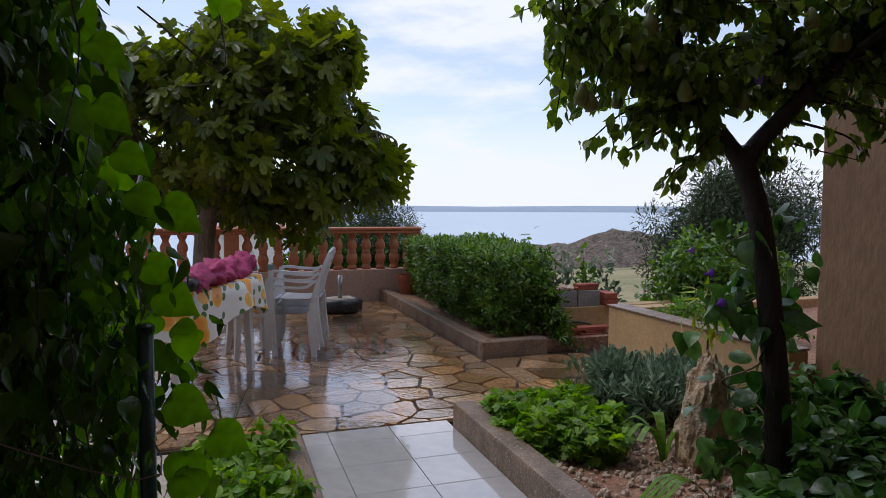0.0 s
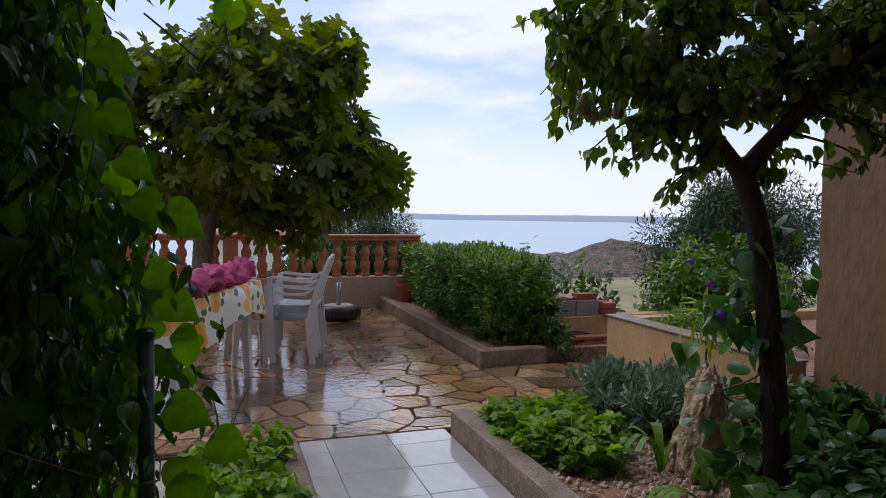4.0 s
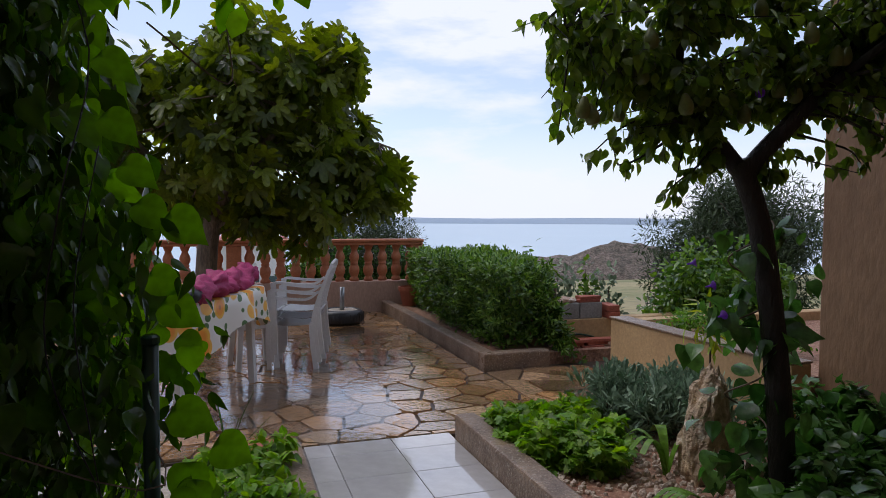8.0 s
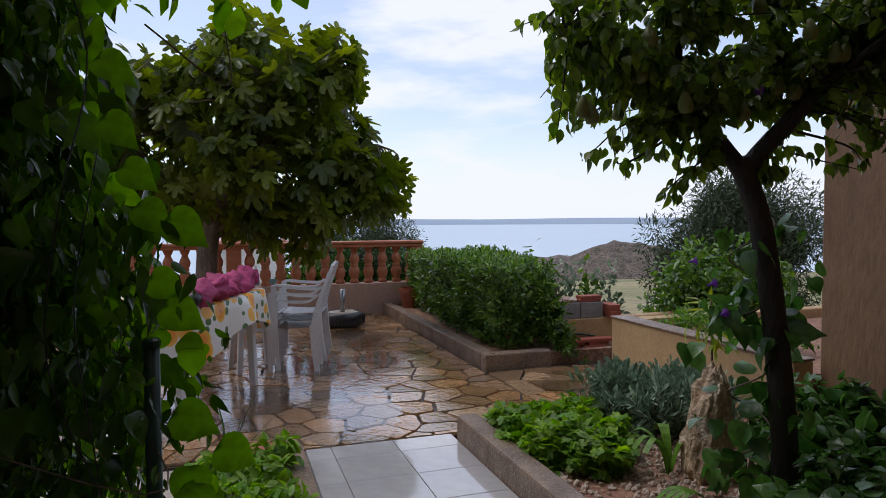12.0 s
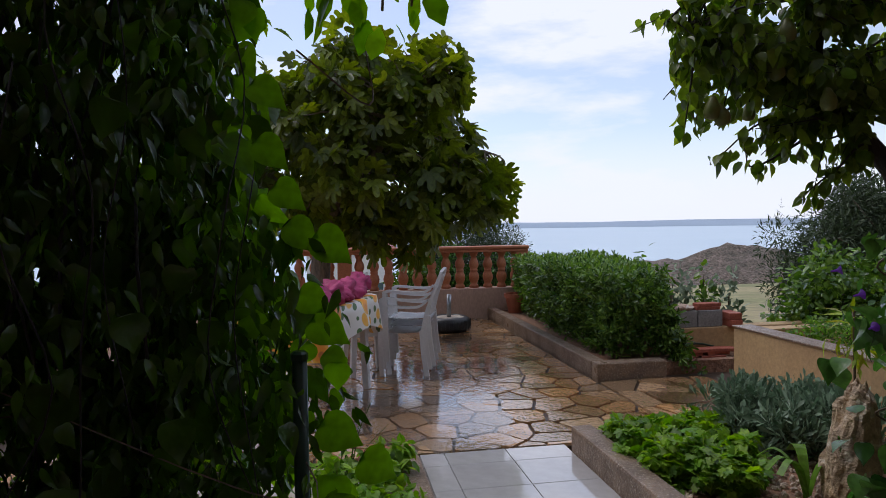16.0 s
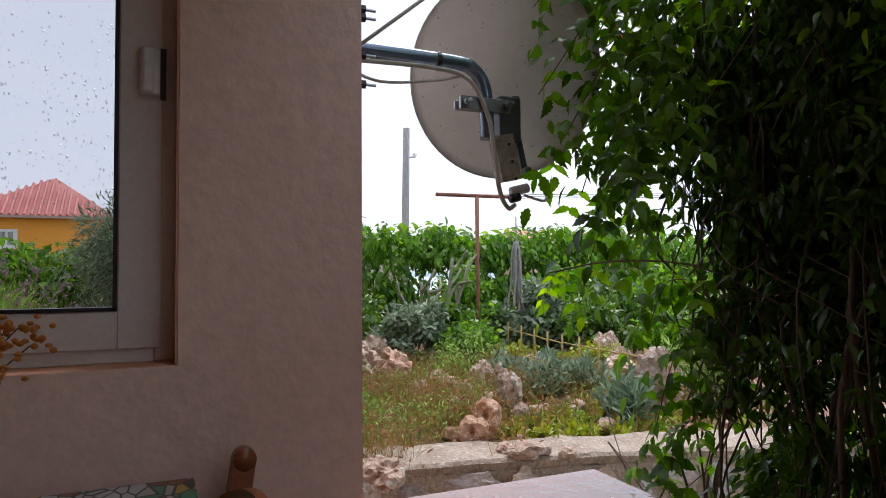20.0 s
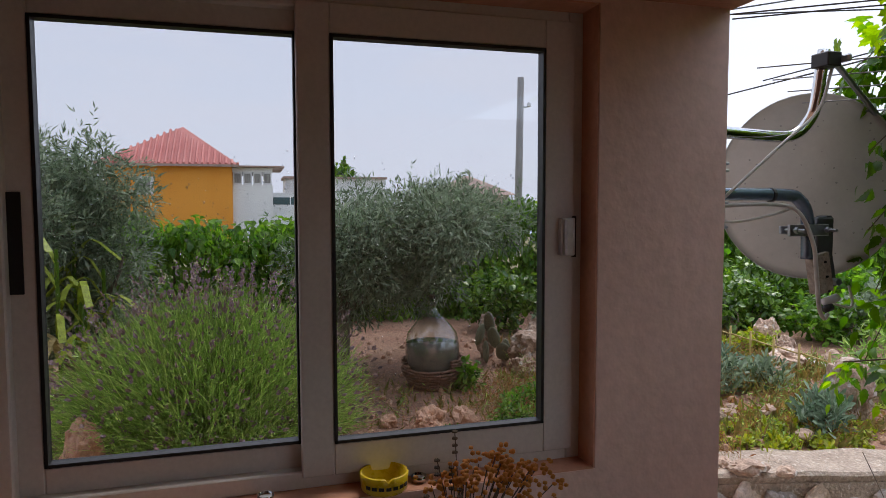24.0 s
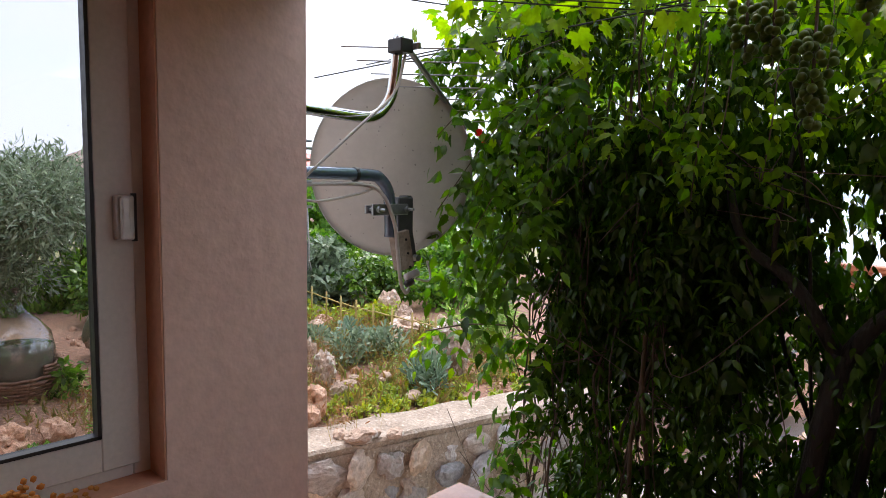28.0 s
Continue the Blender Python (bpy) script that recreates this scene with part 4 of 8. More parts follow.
tagged(kerb2, "rough concrete kerb beside the tile path", kind="structure")
part("kerb_side", boxed(1.207, 1.327, -0.5, 3.42, -0.1, 0.135, 0.015, 2), M_KERB, kerb2)
part("kerb_front", boxed(1.329, 2.86, 3.32, 3.42, -0.1, 0.11, 0.012, 2), M_KERB, kerb2)
part("bed_soil", boxed(1.327, 3.08, -0.5, 3.319, -0.1, 0.045), M_SOIL, kerb2, "red soil with gravel")
kerb3 = new("border_kerb")
tagged(kerb3, "worn concrete strip beside the path", kind="structure")
part("kerb_side", boxed(0.235, 0.375, 0.9, 3.555, -0.1, 0.02, 0.01, 2), M_KERB, kerb3)

# low ochre wall, blocks and bricks past the hedge
piece("low_wall", boxed(2.90, 3.04, 2.742, 4.50, -0.1, 0.44, 0.008, 2), M_OCHREWALL, "ochre rendered low wall", kind="structure")
piece("low_wall_cap", boxed(2.89, 3.05, 2.742, 4.51, 0.441, 0.455, 0.003), M_KERB, "thin concrete coping", kind="structure")
piece("bed_wall", boxed(2.63, 4.4, 5.26, 5.40, -0.1, 0.315, 0.008), M_OCHREWALL, "brown rendered bed wall", kind="structure")
piece("low_wall_return", boxed(3.042, 7.0, 4.37, 4.50, -0.1, 0.438, 0.008, 2), M_OCHREWALL, "ochre rendered low wall", kind="structure")
piece("bed_soil", boxed(3.06, 7.0, 2.76, 4.368, -0.1, 0.36), M_SOIL, "raised bed of red soil", kind="structure")
piece("step", boxed(2.63, 3.4, 5.03, 5.258, -0.1, 0.075, 0.01), M_CONCRETE, "low concrete step", kind="structure")

# crazy paving: irregular cells, cut from one another
def cells(x0, x1, y0, y1, size, seed):
    r = rng_of(seed)
    nx, ny = max(1, round((x1 - x0) / size)), max(1, round((y1 - y0) / size))
    pts = []
    for j in range(-1, ny + 1):
        for i in range(-1, nx + 1):
            pts.append((x0 + (i + 0.5 + 0.3 * (j % 2) + r.uniform(-0.5, 0.5)) * (x1 - x0) / nx, y0 + (j + 0.5 + r.uniform(-0.5, 0.5)) * (y1 - y0) / ny))
    arr = np.array(pts)
    out = []
    for k, p in enumerate(pts):
        poly = [(x0, y0), (x1, y0), (x1, y1), (x0, y1)]
        d = np.hypot(*(arr - arr[k]).T)
        for q in np.argsort(d)[1:16]:
            mx, my = (p[0] + arr[q][0]) / 2, (p[1] + arr[q][1]) / 2
            dx, dy = arr[q][0] - p[0], arr[q][1] - p[1]
            res = []
            for a, b in zip(poly, poly[1:] + poly[:1]):
                sa, sb = (a[0] - mx) * dx + (a[1] - my) * dy, (b[0] - mx) * dx + (b[1] - my) * dy
                if sa <= 0:
                    res.append(a)
                if (sa < 0 < sb) or (sb < 0 < sa):
                    t = sa / (sa - sb)
                    res.append((a[0] + (b[0] - a[0]) * t, a[1] + (b[1] - a[1]) * t))
            poly = res
            if len(poly) < 3:
                break
        if len(poly) >= 3:
            area = 0.5 * abs(sum(a[0] * b[1] - b[0] * a[1] for a, b in zip(poly, poly[1:] + poly[:1])))
            if area > 0.25 * size * size * 0.3:
                out.append(poly)
    return out


def slab_mesh(poly, z0, z1, gap, r, name, material, tilt=0.004):
    """A flag: the cell drawn in from its joints, with chipped corners."""
    cx, cy = sum(p[0] for p in poly) / len(poly), sum(p[1] for p in poly) / len(poly)
    pts = []
    for a, b in zip(poly, poly[1:] + poly[:1]):
        for t in (0.12, 0.5, 0.88):
            x, y = a[0] + (b[0] - a[0]) * t, a[1] + (b[1] - a[1]) * t
            d = max(0.03, math.hypot(x - cx, y - cy))
            k = 1 - (gap + 0.006 * r.random()) / d
            pts.append((cx + (x - cx) * k, cy + (y - cy) * k))
    g = bmesh.new()
    tx, ty = r.normal() * tilt * 2, r.normal() * tilt * 2
    top = [g.verts.new((x - cx, y - cy, z1 + tx * (x - cx) + ty * (y - cy))) for x, y in pts]
    low = [g.verts.new((1.012 * (x - cx), 1.012 * (y - cy), z0)) for x, y in pts]
    g.faces.new(top)
    for i in range(len(pts)):
        j = (i + 1) % len(pts)
        g.faces.new((low[i], low[j], top[j], top[i]))
    return mesh_from(g, name, material), (cx, cy, 0)


r = rng_of(5)
paving = cells(-1.75, 1.96, 3.525, 8.5, 0.235, 3) + cells(1.97, 2.88, 3.525, 4.86, 0.33, 8)
paving.sort(key=lambda q: sum(p[1] for p in q) / len(q) - 0.3 * sum(p[0] for p in q) / len(q))
for q in paving[:300]:
    me, c = slab_mesh(q, -0.03, 0.0, 0.006 + 0.006 * r.random(), r, "flagstone", M_PAVE, 0.006)
    part("flagstone", me, M_PAVE, slab, at=c)
rest = bmesh.new()
for q in paving[300:]:
    # the flags farthest from the path, joined
    me, c = slab_mesh(q, -0.03, 0.0, 0.006 + 0.006 * r.random(), r, "flagstone", M_PAVE, 0.006)
    me.transform(Matrix.Translation(c))
    rest.from_mesh(me)
    bpy.data.meshes.remove(me)
part("far_flagstones", rest, M_PAVE, slab, kind="stuff")
# standing rain water on the stones
def puddle(x, y, z, a, b, seed, rz=0):
    g = bmesh.new()
    ring = []
    for k in range(72):
        t = 2 * math.pi * k / 72
        q = 1 + 0.45 * noise.noise(Vector((math.cos(t) * 1.6, math.sin(t) * 1.6, seed))) + 0.25 * noise.noise(Vector((math.cos(t) * 5, math.sin(t) * 5, seed)))
        ring.append(g.verts.new((a * q * math.cos(t), b * q * math.sin(t), 0.0)))
    g.faces.new(ring)
    o = piece("puddle", g, M_WATER, "thin sheet of rain water on the flagstones", kind="structure")
    o.matrix_world = pose(x, y, z, 0, 0, rz)
    o.visible_shadow = False
for k, (x, y, a, b, rz) in enumerate(((0.60, 4.1, 0.5, 0.62, 5), (0.70, 4.95, 0.44, 0.6, 0), (0.1, 4.55, 0.26, 0.4, 0), (0.62, 5.6, 0.3, 0.4, 20), (2.45, 4.3, 0.24, 0.42, -20), (0.3, 6.3, 0.4, 0.25, 30), (1.3, 6.8, 0.25, 0.5, 0), (1.25, 5.6, 0.2, 0.3, 0))):
    puddle(x, y, 0.0055 + 0.0005 * k, a, b, 3.7 * k + 1, rz)
TILE = 0.315
tmesh = {}
for j in range(14):
    for i in range(3):
        x0 = (0.385, 0.52, 0.862)[i]
        x1 = (0.517, 0.859, 1.204)[i]
        y1 = 3.64 - 0.318 * j
        y0, y1 = y1 - TILE, min(y1, PY0 - 0.006)
        key = (i, j == 0)
        if key not in tmesh:
            tmesh[key] = mesh_from(boxed(0, x1 - x0, 0, y1 - y0, -0.012, 0.0, 0.002), "tile", M_TILE)
        part("tile", tmesh[key], M_TILE, path, at=(x0, y0, 0))

# garden retaining wall of rough stones with a concrete coping
gw = new("garden_wall")
tagged(gw, "rough limestone retaining wall with a concrete coping", kind="structure")
def wall_x(y):
    return -3.03 + 0.25 * (y - 1.03) + 0.012 * math.sin(y * 3)
g = bmesh.new()
ys = [-3 + 0.25 * i for i in range(33)]
prev = None
for y in ys:
    x = wall_x(y)
    cur = [g.verts.new(p) for p in ((x - 0.30, y, -0.1), (x - 0.002, y, -0.1), (x - 0.002, y, 0.43), (x - 0.30, y, 0.43))]
    if prev:
        for k in range(4):
            g.faces.new((prev[k], cur[k], cur[(k + 1) % 4], prev[(k + 1) % 4]))
    prev = cur
part("wall_core", g, M_COPING, gw)
g = bmesh.new()
prev = None
r = rng_of(11)
for y in [-3 + 0.08 * i for i in range(102)]:
    x = wall_x(y)
    j1 = 0.012 * noise.noise(Vector((y * 3.0, 1.0, 0.0))) + r.normal() * 0.0025
    j2 = 0.006 * noise.noise(Vector((y * 4.0, 7.0, 0.0))) + r.normal() * 0.0015
    cur = [g.verts.new(p) for p in ((x - 0.32, y, 0.42), (x - 0.012 + j1, y, 0.425 + 2 * j2), (x + 0.004 + 2 * j1, y, 0.468 + j2), (x - 0.012 + j1, y, 0.484 + j2), (x - 0.31, y, 0.49 + 2 * j2))]
    if prev:
        for k in range(5):
            g.faces.new((prev[k], cur[k], cur[(k + 1) % 5], prev[(k + 1) % 5]))
    prev = cur
part("coping", g, M_COPING, gw, "rough pale concrete coping")
smesh = [rock_mesh(40 + i, 0.10, 0.04, 0.09, M_WALLSTONE, 3, 0.42, name="wall_stone") for i in range(14)]
k = 0
for row in range(3):
    y = -0.6 + 0.07 * row
    while y < 4.4:
        wlen = 0.12 + 0.16 * r.random()
        m = pose(wall_x(y + wlen / 2) - 0.015, y + wlen / 2, 0.135 * row - 0.03 + 0.03 * r.random(), r.normal() * 14, r.normal() * 14, 90 + r.normal() * 12) @ Matrix.Diagonal((wlen / 0.17, 0.95 + 0.3 * r.random(), 0.88 + 0.4 * r.random(), 1))
        part("wall_stone", smesh[k % 14], M_WALLSTONE, gw, at=m)
        y += wlen
        k += 1
piece("yard_paving", boxed(-3.4, 0.22, 0.845, 3.55, -0.12, -0.03, 0.004), M_CONCRETE, "pale wet concrete yard", kind="structure")

# ---------------------------------------------------------------- trees and large plants
r = rng_of(21)
fig = thing("fig_tree", -0.22, 6.9, 0.0, "broad fig tree with large lobed leaves on the terrace", "tree")
rails = [curve_pts([(0.0, 0, -0.05), (0.03, 0, 0.5), (0.06, -0.03, 0.95), (0.12, -0.05, 1.25)], 5)]
part("trunk", tube(bmesh.new(), rails[0], [0.12 - 0.0022 * i for i in range(16)], 9), M_BARK_GREY, fig, smooth=True)
for q in ([(0.1, -0.04, 1.2), (-0.2, -0.08, 1.5), (-0.55, -0.1, 1.9), (-0.8, -0.1, 2.3)], [(0.11, -0.04, 1.22), (0.35, -0.12, 1.6), (0.75, -0.2, 1.85), (1.25, -0.2, 1.95), (1.75, -0.15, 2.0)],
          [(0.11, -0.04, 1.22), (0.2, 0.1, 1.75), (0.42, 0.15, 2.3), (0.5, 0.1, 2.85)], [(0.3, -0.1, 1.55), (0.6, -0.45, 1.95), (0.9, -0.6, 2.4), (1.25, -0.6, 2.75)], [(0.12, 0.0, 1.25), (0.4, 0.4, 1.7), (0.9, 0.7, 2.1)]):
    pts = curve_pts(q, 5)
    rails.append(pts[3:])
    part("limb", tube(bmesh.new(), pts, [0.068 - 0.05 * i / (len(pts) - 1) for i in range(len(pts))], 7), M_BARK_GREY, fig, smooth=True)
def fig_top(x):
    return float(np.interp(x, (-1.1, -0.7, -0.3, 0.0, 0.3, 0.42, 0.7, 1.05, 1.3, 1.42, 1.46, 1.55, 1.72, 2.1), (2.3, 2.58, 2.72, 2.84, 3.04, 3.2, 2.98, 2.84, 2.98, 2.8, 2.4, 2.14, 1.9, 1.6)))
def fig_low(x):
    return float(np.interp(x, (-1.1, -0.3, 0.15, 0.4, 0.8, 1.15, 1.5, 2.1), (1.7, 1.5, 1.38, 1.24, 1.2, 1.22, 1.42, 1.5)))
tips = []
while len(tips) < 235:
    x, y, z = r.uniform(-1.05, 2.02), r.uniform(-1.0, 1.0), r.uniform(1.0, 3.3)
    wide = 0.98 * math.sqrt(max(0.03, 1 - ((x - 0.5) / 1.58) ** 2)) * math.sqrt(max(0.08, 1 - ((z - 2.1) / 1.3) ** 2))
    if not (fig_low(x) < z < fig_top(x) and abs(y) < wide):
        continue
    edge = min(fig_top(x) - z, z - fig_low(x), wide - abs(y))
    if edge < 0.2 or r.random() < 0.14:
        tips.append((x, y, z))
# long shoots that stand clear of the crown
for x in (-0.5, -0.1, 0.36, 0.42, 0.5, 0.75, 1.1, 1.26, 1.34, 1.4):
    tips.append((x, r.normal() * 0.2, fig_top(x) + 0.05 + 0.08 * r.random()))
for x, z in ((1.5, 2.92), (1.44, 2.72), (1.9, 1.82), (2.0, 1.72), (1.98, 1.6), (1.8, 1.92), (1.0, 1.06), (1.06, 1.04), (0.45, 1.16), (0.62, 1.14)):
    tips.append((x, r.normal() * 0.15, z))
tips = np.array(tips)
lines = branch_out(fig, r, rails, tips, 0.017, M_BARK_GREY)
A = np.array([q[-1] - q[-3] for q in lines])
A /= np.linalg.norm(A, axis=1, keepdims=True)
Q = rosettes(r, tips, A + 0.5 * unit(r, len(tips)) + np.array([0, 0, 0.1]), 9, 0.155, 30, 130, 1.4, 0.11)
Q = (Q[0], Q[1], 0.35 * Q[2] + np.array([0, 0, 0.65]) + 0.95 * unit(r, len(Q[2])), Q[3])
part("crown", leaves("crown", *Q, "fig", L_FIG), L_FIG, fig)

r = rng_of(22)
pear = thing("pear_tree", 2.075, 2.06, 0.03, "pear tree with dark wet bark and green pears", "tree")
rails = []
for nm, q, r0, r1 in (("trunk", [(0.075, 0, -0.05), (0.068, 0, 0.21), (0.04, 0.0, 0.49), (0.005, 0, 0.74), (-0.04, 0, 1.0), (-0.09, 0.005, 1.22), (-0.18, 0.01, 1.42)], 0.056, 0.042),
                      ("limb", [(-0.16, 0.01, 1.36), (-0.05, 0.0, 1.48), (0.1, -0.05, 1.65), (0.25, -0.1, 1.85), (0.36, -0.14, 2.05), (0.5, -0.2, 2.4)], 0.04, 0.02),
                      ("limb", [(-0.17, 0.01, 1.38), (-0.26, 0.04, 1.5), (-0.37, 0.08, 1.64), (-0.42, 0.1, 1.85), (-0.4, 0.12, 2.3)], 0.036, 0.014),
                      ("limb", [(-0.36, 0.08, 1.62), (-0.5, 0.1, 1.76), (-0.75, 0.1, 1.86), (-1.0, 0.08, 1.88)], 0.018, 0.006), ("limb", [(-0.3, 0.05, 1.52), (-0.15, 0.1, 1.62), (0.02, 0.12, 1.72), (0.1, 0.15, 2.1)], 0.02, 0.008),
                      ("limb", [(-0.4, 0.1, 1.75), (-0.55, -0.1, 1.95), (-0.7, -0.2, 2.2)], 0.018, 0.007), ("limb", [(0.15, -0.06, 1.7), (0.3, -0.3, 1.9), (0.45, -0.5, 2.0)], 0.02, 0.008)):
    pts = curve_pts(q, 5)
    if nm == "limb":
        rails.append(pts[4:])
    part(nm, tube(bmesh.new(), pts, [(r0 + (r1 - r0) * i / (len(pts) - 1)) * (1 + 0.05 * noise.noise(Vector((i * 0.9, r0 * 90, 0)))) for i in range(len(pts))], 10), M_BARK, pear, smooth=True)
tips = np.concatenate([crown_centers(r, 150, (-0.50, 0.08, 1.98), (0.60, 0.5, 0.5), 0.35), crown_centers(r, 125, (0.25, -0.12, 2.12), (0.55, 0.5, 0.42), 0.35), crown_centers(r, 26, (0.5, -0.15, 1.75), (0.22, 0.25, 0.25), 0.3), crown_centers(r, 80, (0.62, -0.2, 1.95), (0.32, 0.35, 0.4), 0.2), crown_centers(r, 60, (0.15, -0.1, 2.08), (0.6, 0.45, 0.3), 0.2), crown_centers(r, 80, (-0.6, 0.06, 1.72), (0.45, 0.35, 0.25), 0.2), crown_centers(r, 45, (0.05, 0.05, 1.74), (0.32, 0.25, 0.2), 0.2),
                       np.array([(-0.46, 0.05, 1.27), (-0.44, 0.06, 1.31), (-0.49, 0.04, 1.30), (-0.52, 0.08, 1.46), (-0.62, 0.1, 1.44), (-0.8, 0.1, 1.42), (-0.72, 0.05, 1.46), (-0.93, 0.08, 1.5), (-0.3, 0.04, 1.4), (0.0, -0.02, 1.4), (-0.05, -0.03, 1.36), (0.32, -0.1, 1.42), (0.28, -0.12, 1.38), (0.4, -0.12, 1.5), (0.48, -0.15, 1.46), (0.52, -0.2, 1.56), (0.45, -0.2, 1.6), (-0.36, 0.03, 1.42), (-0.9, 0.05, 1.55)])])
def pear_low(x):
    return 1.45 + 0.12 * max(0, -0.75 - x) / 0.3 if x < -0.55 else (1.52 if x < -0.2 else 1.56 if x < 0.2 else 1.36)
tips = np.array([c for i, c in enumerate(tips) if c[2] > pear_low(c[0]) or i >= 566])
lines = branch_out(pear, r, rails, tips, 0.009, M_BARK, 60, 0.16)
P, D = along(r, lines, 21, 0.15)
n = len(P)
LD = D * 0.35 + unit(r, n) * 0.75 + np.array([0, 0, -0.8])
part("crown", leaves("crown", P + 0.03 * unit(r, n), LD, np.array([0, -0.25, 0.8]) + 0.8 * unit(r, n), 0.059 * (0.6 + 0.6 * r.random(n)), "pearleaf", L_PEAR), L_PEAR, pear)
pearme = mesh_from(lathe(bmesh.new(), [(0.006, 0), (0.026, 0.006), (0.034, 0.03), (0.03, 0.055), (0.018, 0.078), (0.012, 0.092), (0.004, 0.097)], 12), "pear", M_PEARFRUIT, True)
for i in range(14):
    c = tips[int(r.integers(0, len(tips)))] + np.array([0, -0.03, -0.1])
    part("pear", pearme, M_PEARFRUIT, pear, "unripe green pear" if i == 0 else "", at=pose(*c, r.normal() * 8, r.normal() * 8, 0) @ Matrix.Scale(0.8, 4))
for c in ((0.10, -0.16, 1.77), (0.15, -0.15, 1.78), (0.37, -0.2, 1.92), (0.43, -0.2, 1.93), (-0.68, -0.12, 1.78), (-0.86, -0.05, 1.52), (-0.9, -0.04, 1.54), (-0.53, -0.12, 1.56)):
    part("pear", pearme, M_PEARFRUIT, pear, at=pose(*c, r.normal() * 8, r.normal() * 8, 0) @ Matrix.Scale(0.8, 4))

r = rng_of(23)
hedge = thing("hedge", 2.8, 6.75, 0.09, "dense clipped evergreen hedge in the planter", "hedge")
tips, axes = [], []
while len(tips) < 3300:
    x, y, z = r.uniform(-0.78, 0.5), r.uniform(-1.75, 1.72), r.uniform(0.05, 0.88)
    top = 0.74 + 0.07 * noise.noise(Vector((x * 2.0, y * 1.6, 4))) + 0.05 * noise.noise(Vector((x * 6, y * 5, 9)))
    lf = -0.66 - 0.06 * noise.noise(Vector((y * 2, z * 3, 7))) + 0.16 * max(0, y) / 1.7 + (0.07 if z < 0.25 else 0)
    rt = min(0.45, -0.06 + 0.33 * (y + 1.6))
    fr = -1.62 - 0.05 * noise.noise(Vector((x * 4, z * 4, 2))) + 0.05 * (z > 0.6)
    if not (lf < x < rt and fr < y and z < top):
        continue
    edge = min(x - lf, y - fr, top - z, rt - x)
    if edge > 0.13:
        continue
    a = np.array([-1.0 if x - lf == edge else 0.0, -1.0 if y - fr == edge else 0.0, 0.7 + (1.0 if top - z == edge else 0.0)])
    tips.append((x, y, z))
    axes.append(a + 0.6 * r.normal(size=3))
for k in range(170):
    u = r.random()
    tips.append((-0.2 + 0.2 * u + r.normal() * 0.05, -1.62 - 0.12 * u + r.normal() * 0.05, 0.55 - 0.62 * u + r.normal() * 0.05))
    axes.append(np.array([0.3, -1, 0.2]) + 0.6 * r.normal(size=3))
part("crown", leaves("crown", *rosettes(r, tips, axes, 9, 0.066, 12, 90, 0.15), "narrow", L_HEDGE), L_HEDGE, hedge)
cc = [(r.uniform(-0.45, 0.0 if k % 3 else 0.3), r.uniform(-1.45, 1.6), r.uniform(0.1, 0.6)) for k in range(160)]
foliage("inner_foliage", r, 5000, cc, (0.14, 0.14, 0.12), 0.07, "oval", L_HEDGE, hedge, up=0.8)
for k in range(16):
    x, y = r.uniform(-0.4, 0.0), -1.5 + 3.1 * k / 15
    part("stem", tube(bmesh.new(), curve_pts([(x, y, -0.05), (x + r.normal() * 0.05, y, 0.25), (x + r.normal() * 0.12, y + r.normal() * 0.1, 0.55)], 4), 0.016, 6), M_BARK_GREY, hedge, smooth=True)


def olive(x, y, z, rad, hgt, n, seed, label, name="olive_tree", leaf=0.065, mat=None, low=0.35, shape="lance", nclump=110, sprays=16, over=0.0):
    q = rng_of(seed)
    t = thing(name, x, y, z, label, "tree" if hgt > 1.2 else "shrub")
    part("trunk", tube(bmesh.new(), curve_pts([(0, 0, -0.1), (0.04, 0.02, hgt * 0.2), (0.0, 0.05, hgt * 0.45)], 4), [0.05 * hgt * (1 - 0.06 * i) for i in range(9)], 7), M_BARK_GREY, t, smooth=True)
    c = crown_centers(q, nclump, (0, 0, hgt * (0.5 + low / 2)), (rad, rad, hgt * (0.5 - low / 2)), 0.4)
    if over:
        # the crown leans over to one side and opens beneath
        v = np.clip((c[:, 1] / rad + 0.7) / 1.2, 0, 1)
        c[:, 2] = hgt - (hgt - c[:, 2]) * (1 - 0.7 * v) - 0.14 * v
        c[:, 1] += over
    for k in c[:14]:
        limbs(t, (0, 0.05, hgt * 0.35), [tuple(k)], 0.016 * hgt, M_BARK_GREY, q)
    foliage("crown", q, n, c, (rad * 0.3, rad * 0.3, hgt * 0.15), leaf, shape, mat or L_OLIVE, t, up=0.5, wild=0.7)
    # upright sprays above the crown
    top = c[c[:, 2] > np.median(c[:, 2])]
    k = sprays
    B = top[q.integers(0, len(top), k)]
    T = B + np.stack([q.normal(size=k) * 0.1, q.normal(size=k) * 0.1, hgt * (0.1 + 0.14 * q.random(k))], 1)
    u = q.random((k * 26, 1))
    base = np.repeat(B, 26, 0) * (1 - u) + np.repeat(T, 26, 0) * u
    part("sprays", leaves("sprays", base, unit(q, k * 26) + np.array([0, 0, 0.8]), unit(q, k * 26), leaf * (0.6 + 0.5 * q.random(k * 26)), shape, mat or L_OLIVE), mat or L_OLIVE, t, kind="stuff")
    return t


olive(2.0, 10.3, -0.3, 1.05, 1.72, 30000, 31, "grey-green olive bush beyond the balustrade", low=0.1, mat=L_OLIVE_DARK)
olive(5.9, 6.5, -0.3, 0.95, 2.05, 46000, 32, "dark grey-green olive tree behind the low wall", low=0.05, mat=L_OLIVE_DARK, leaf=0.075)
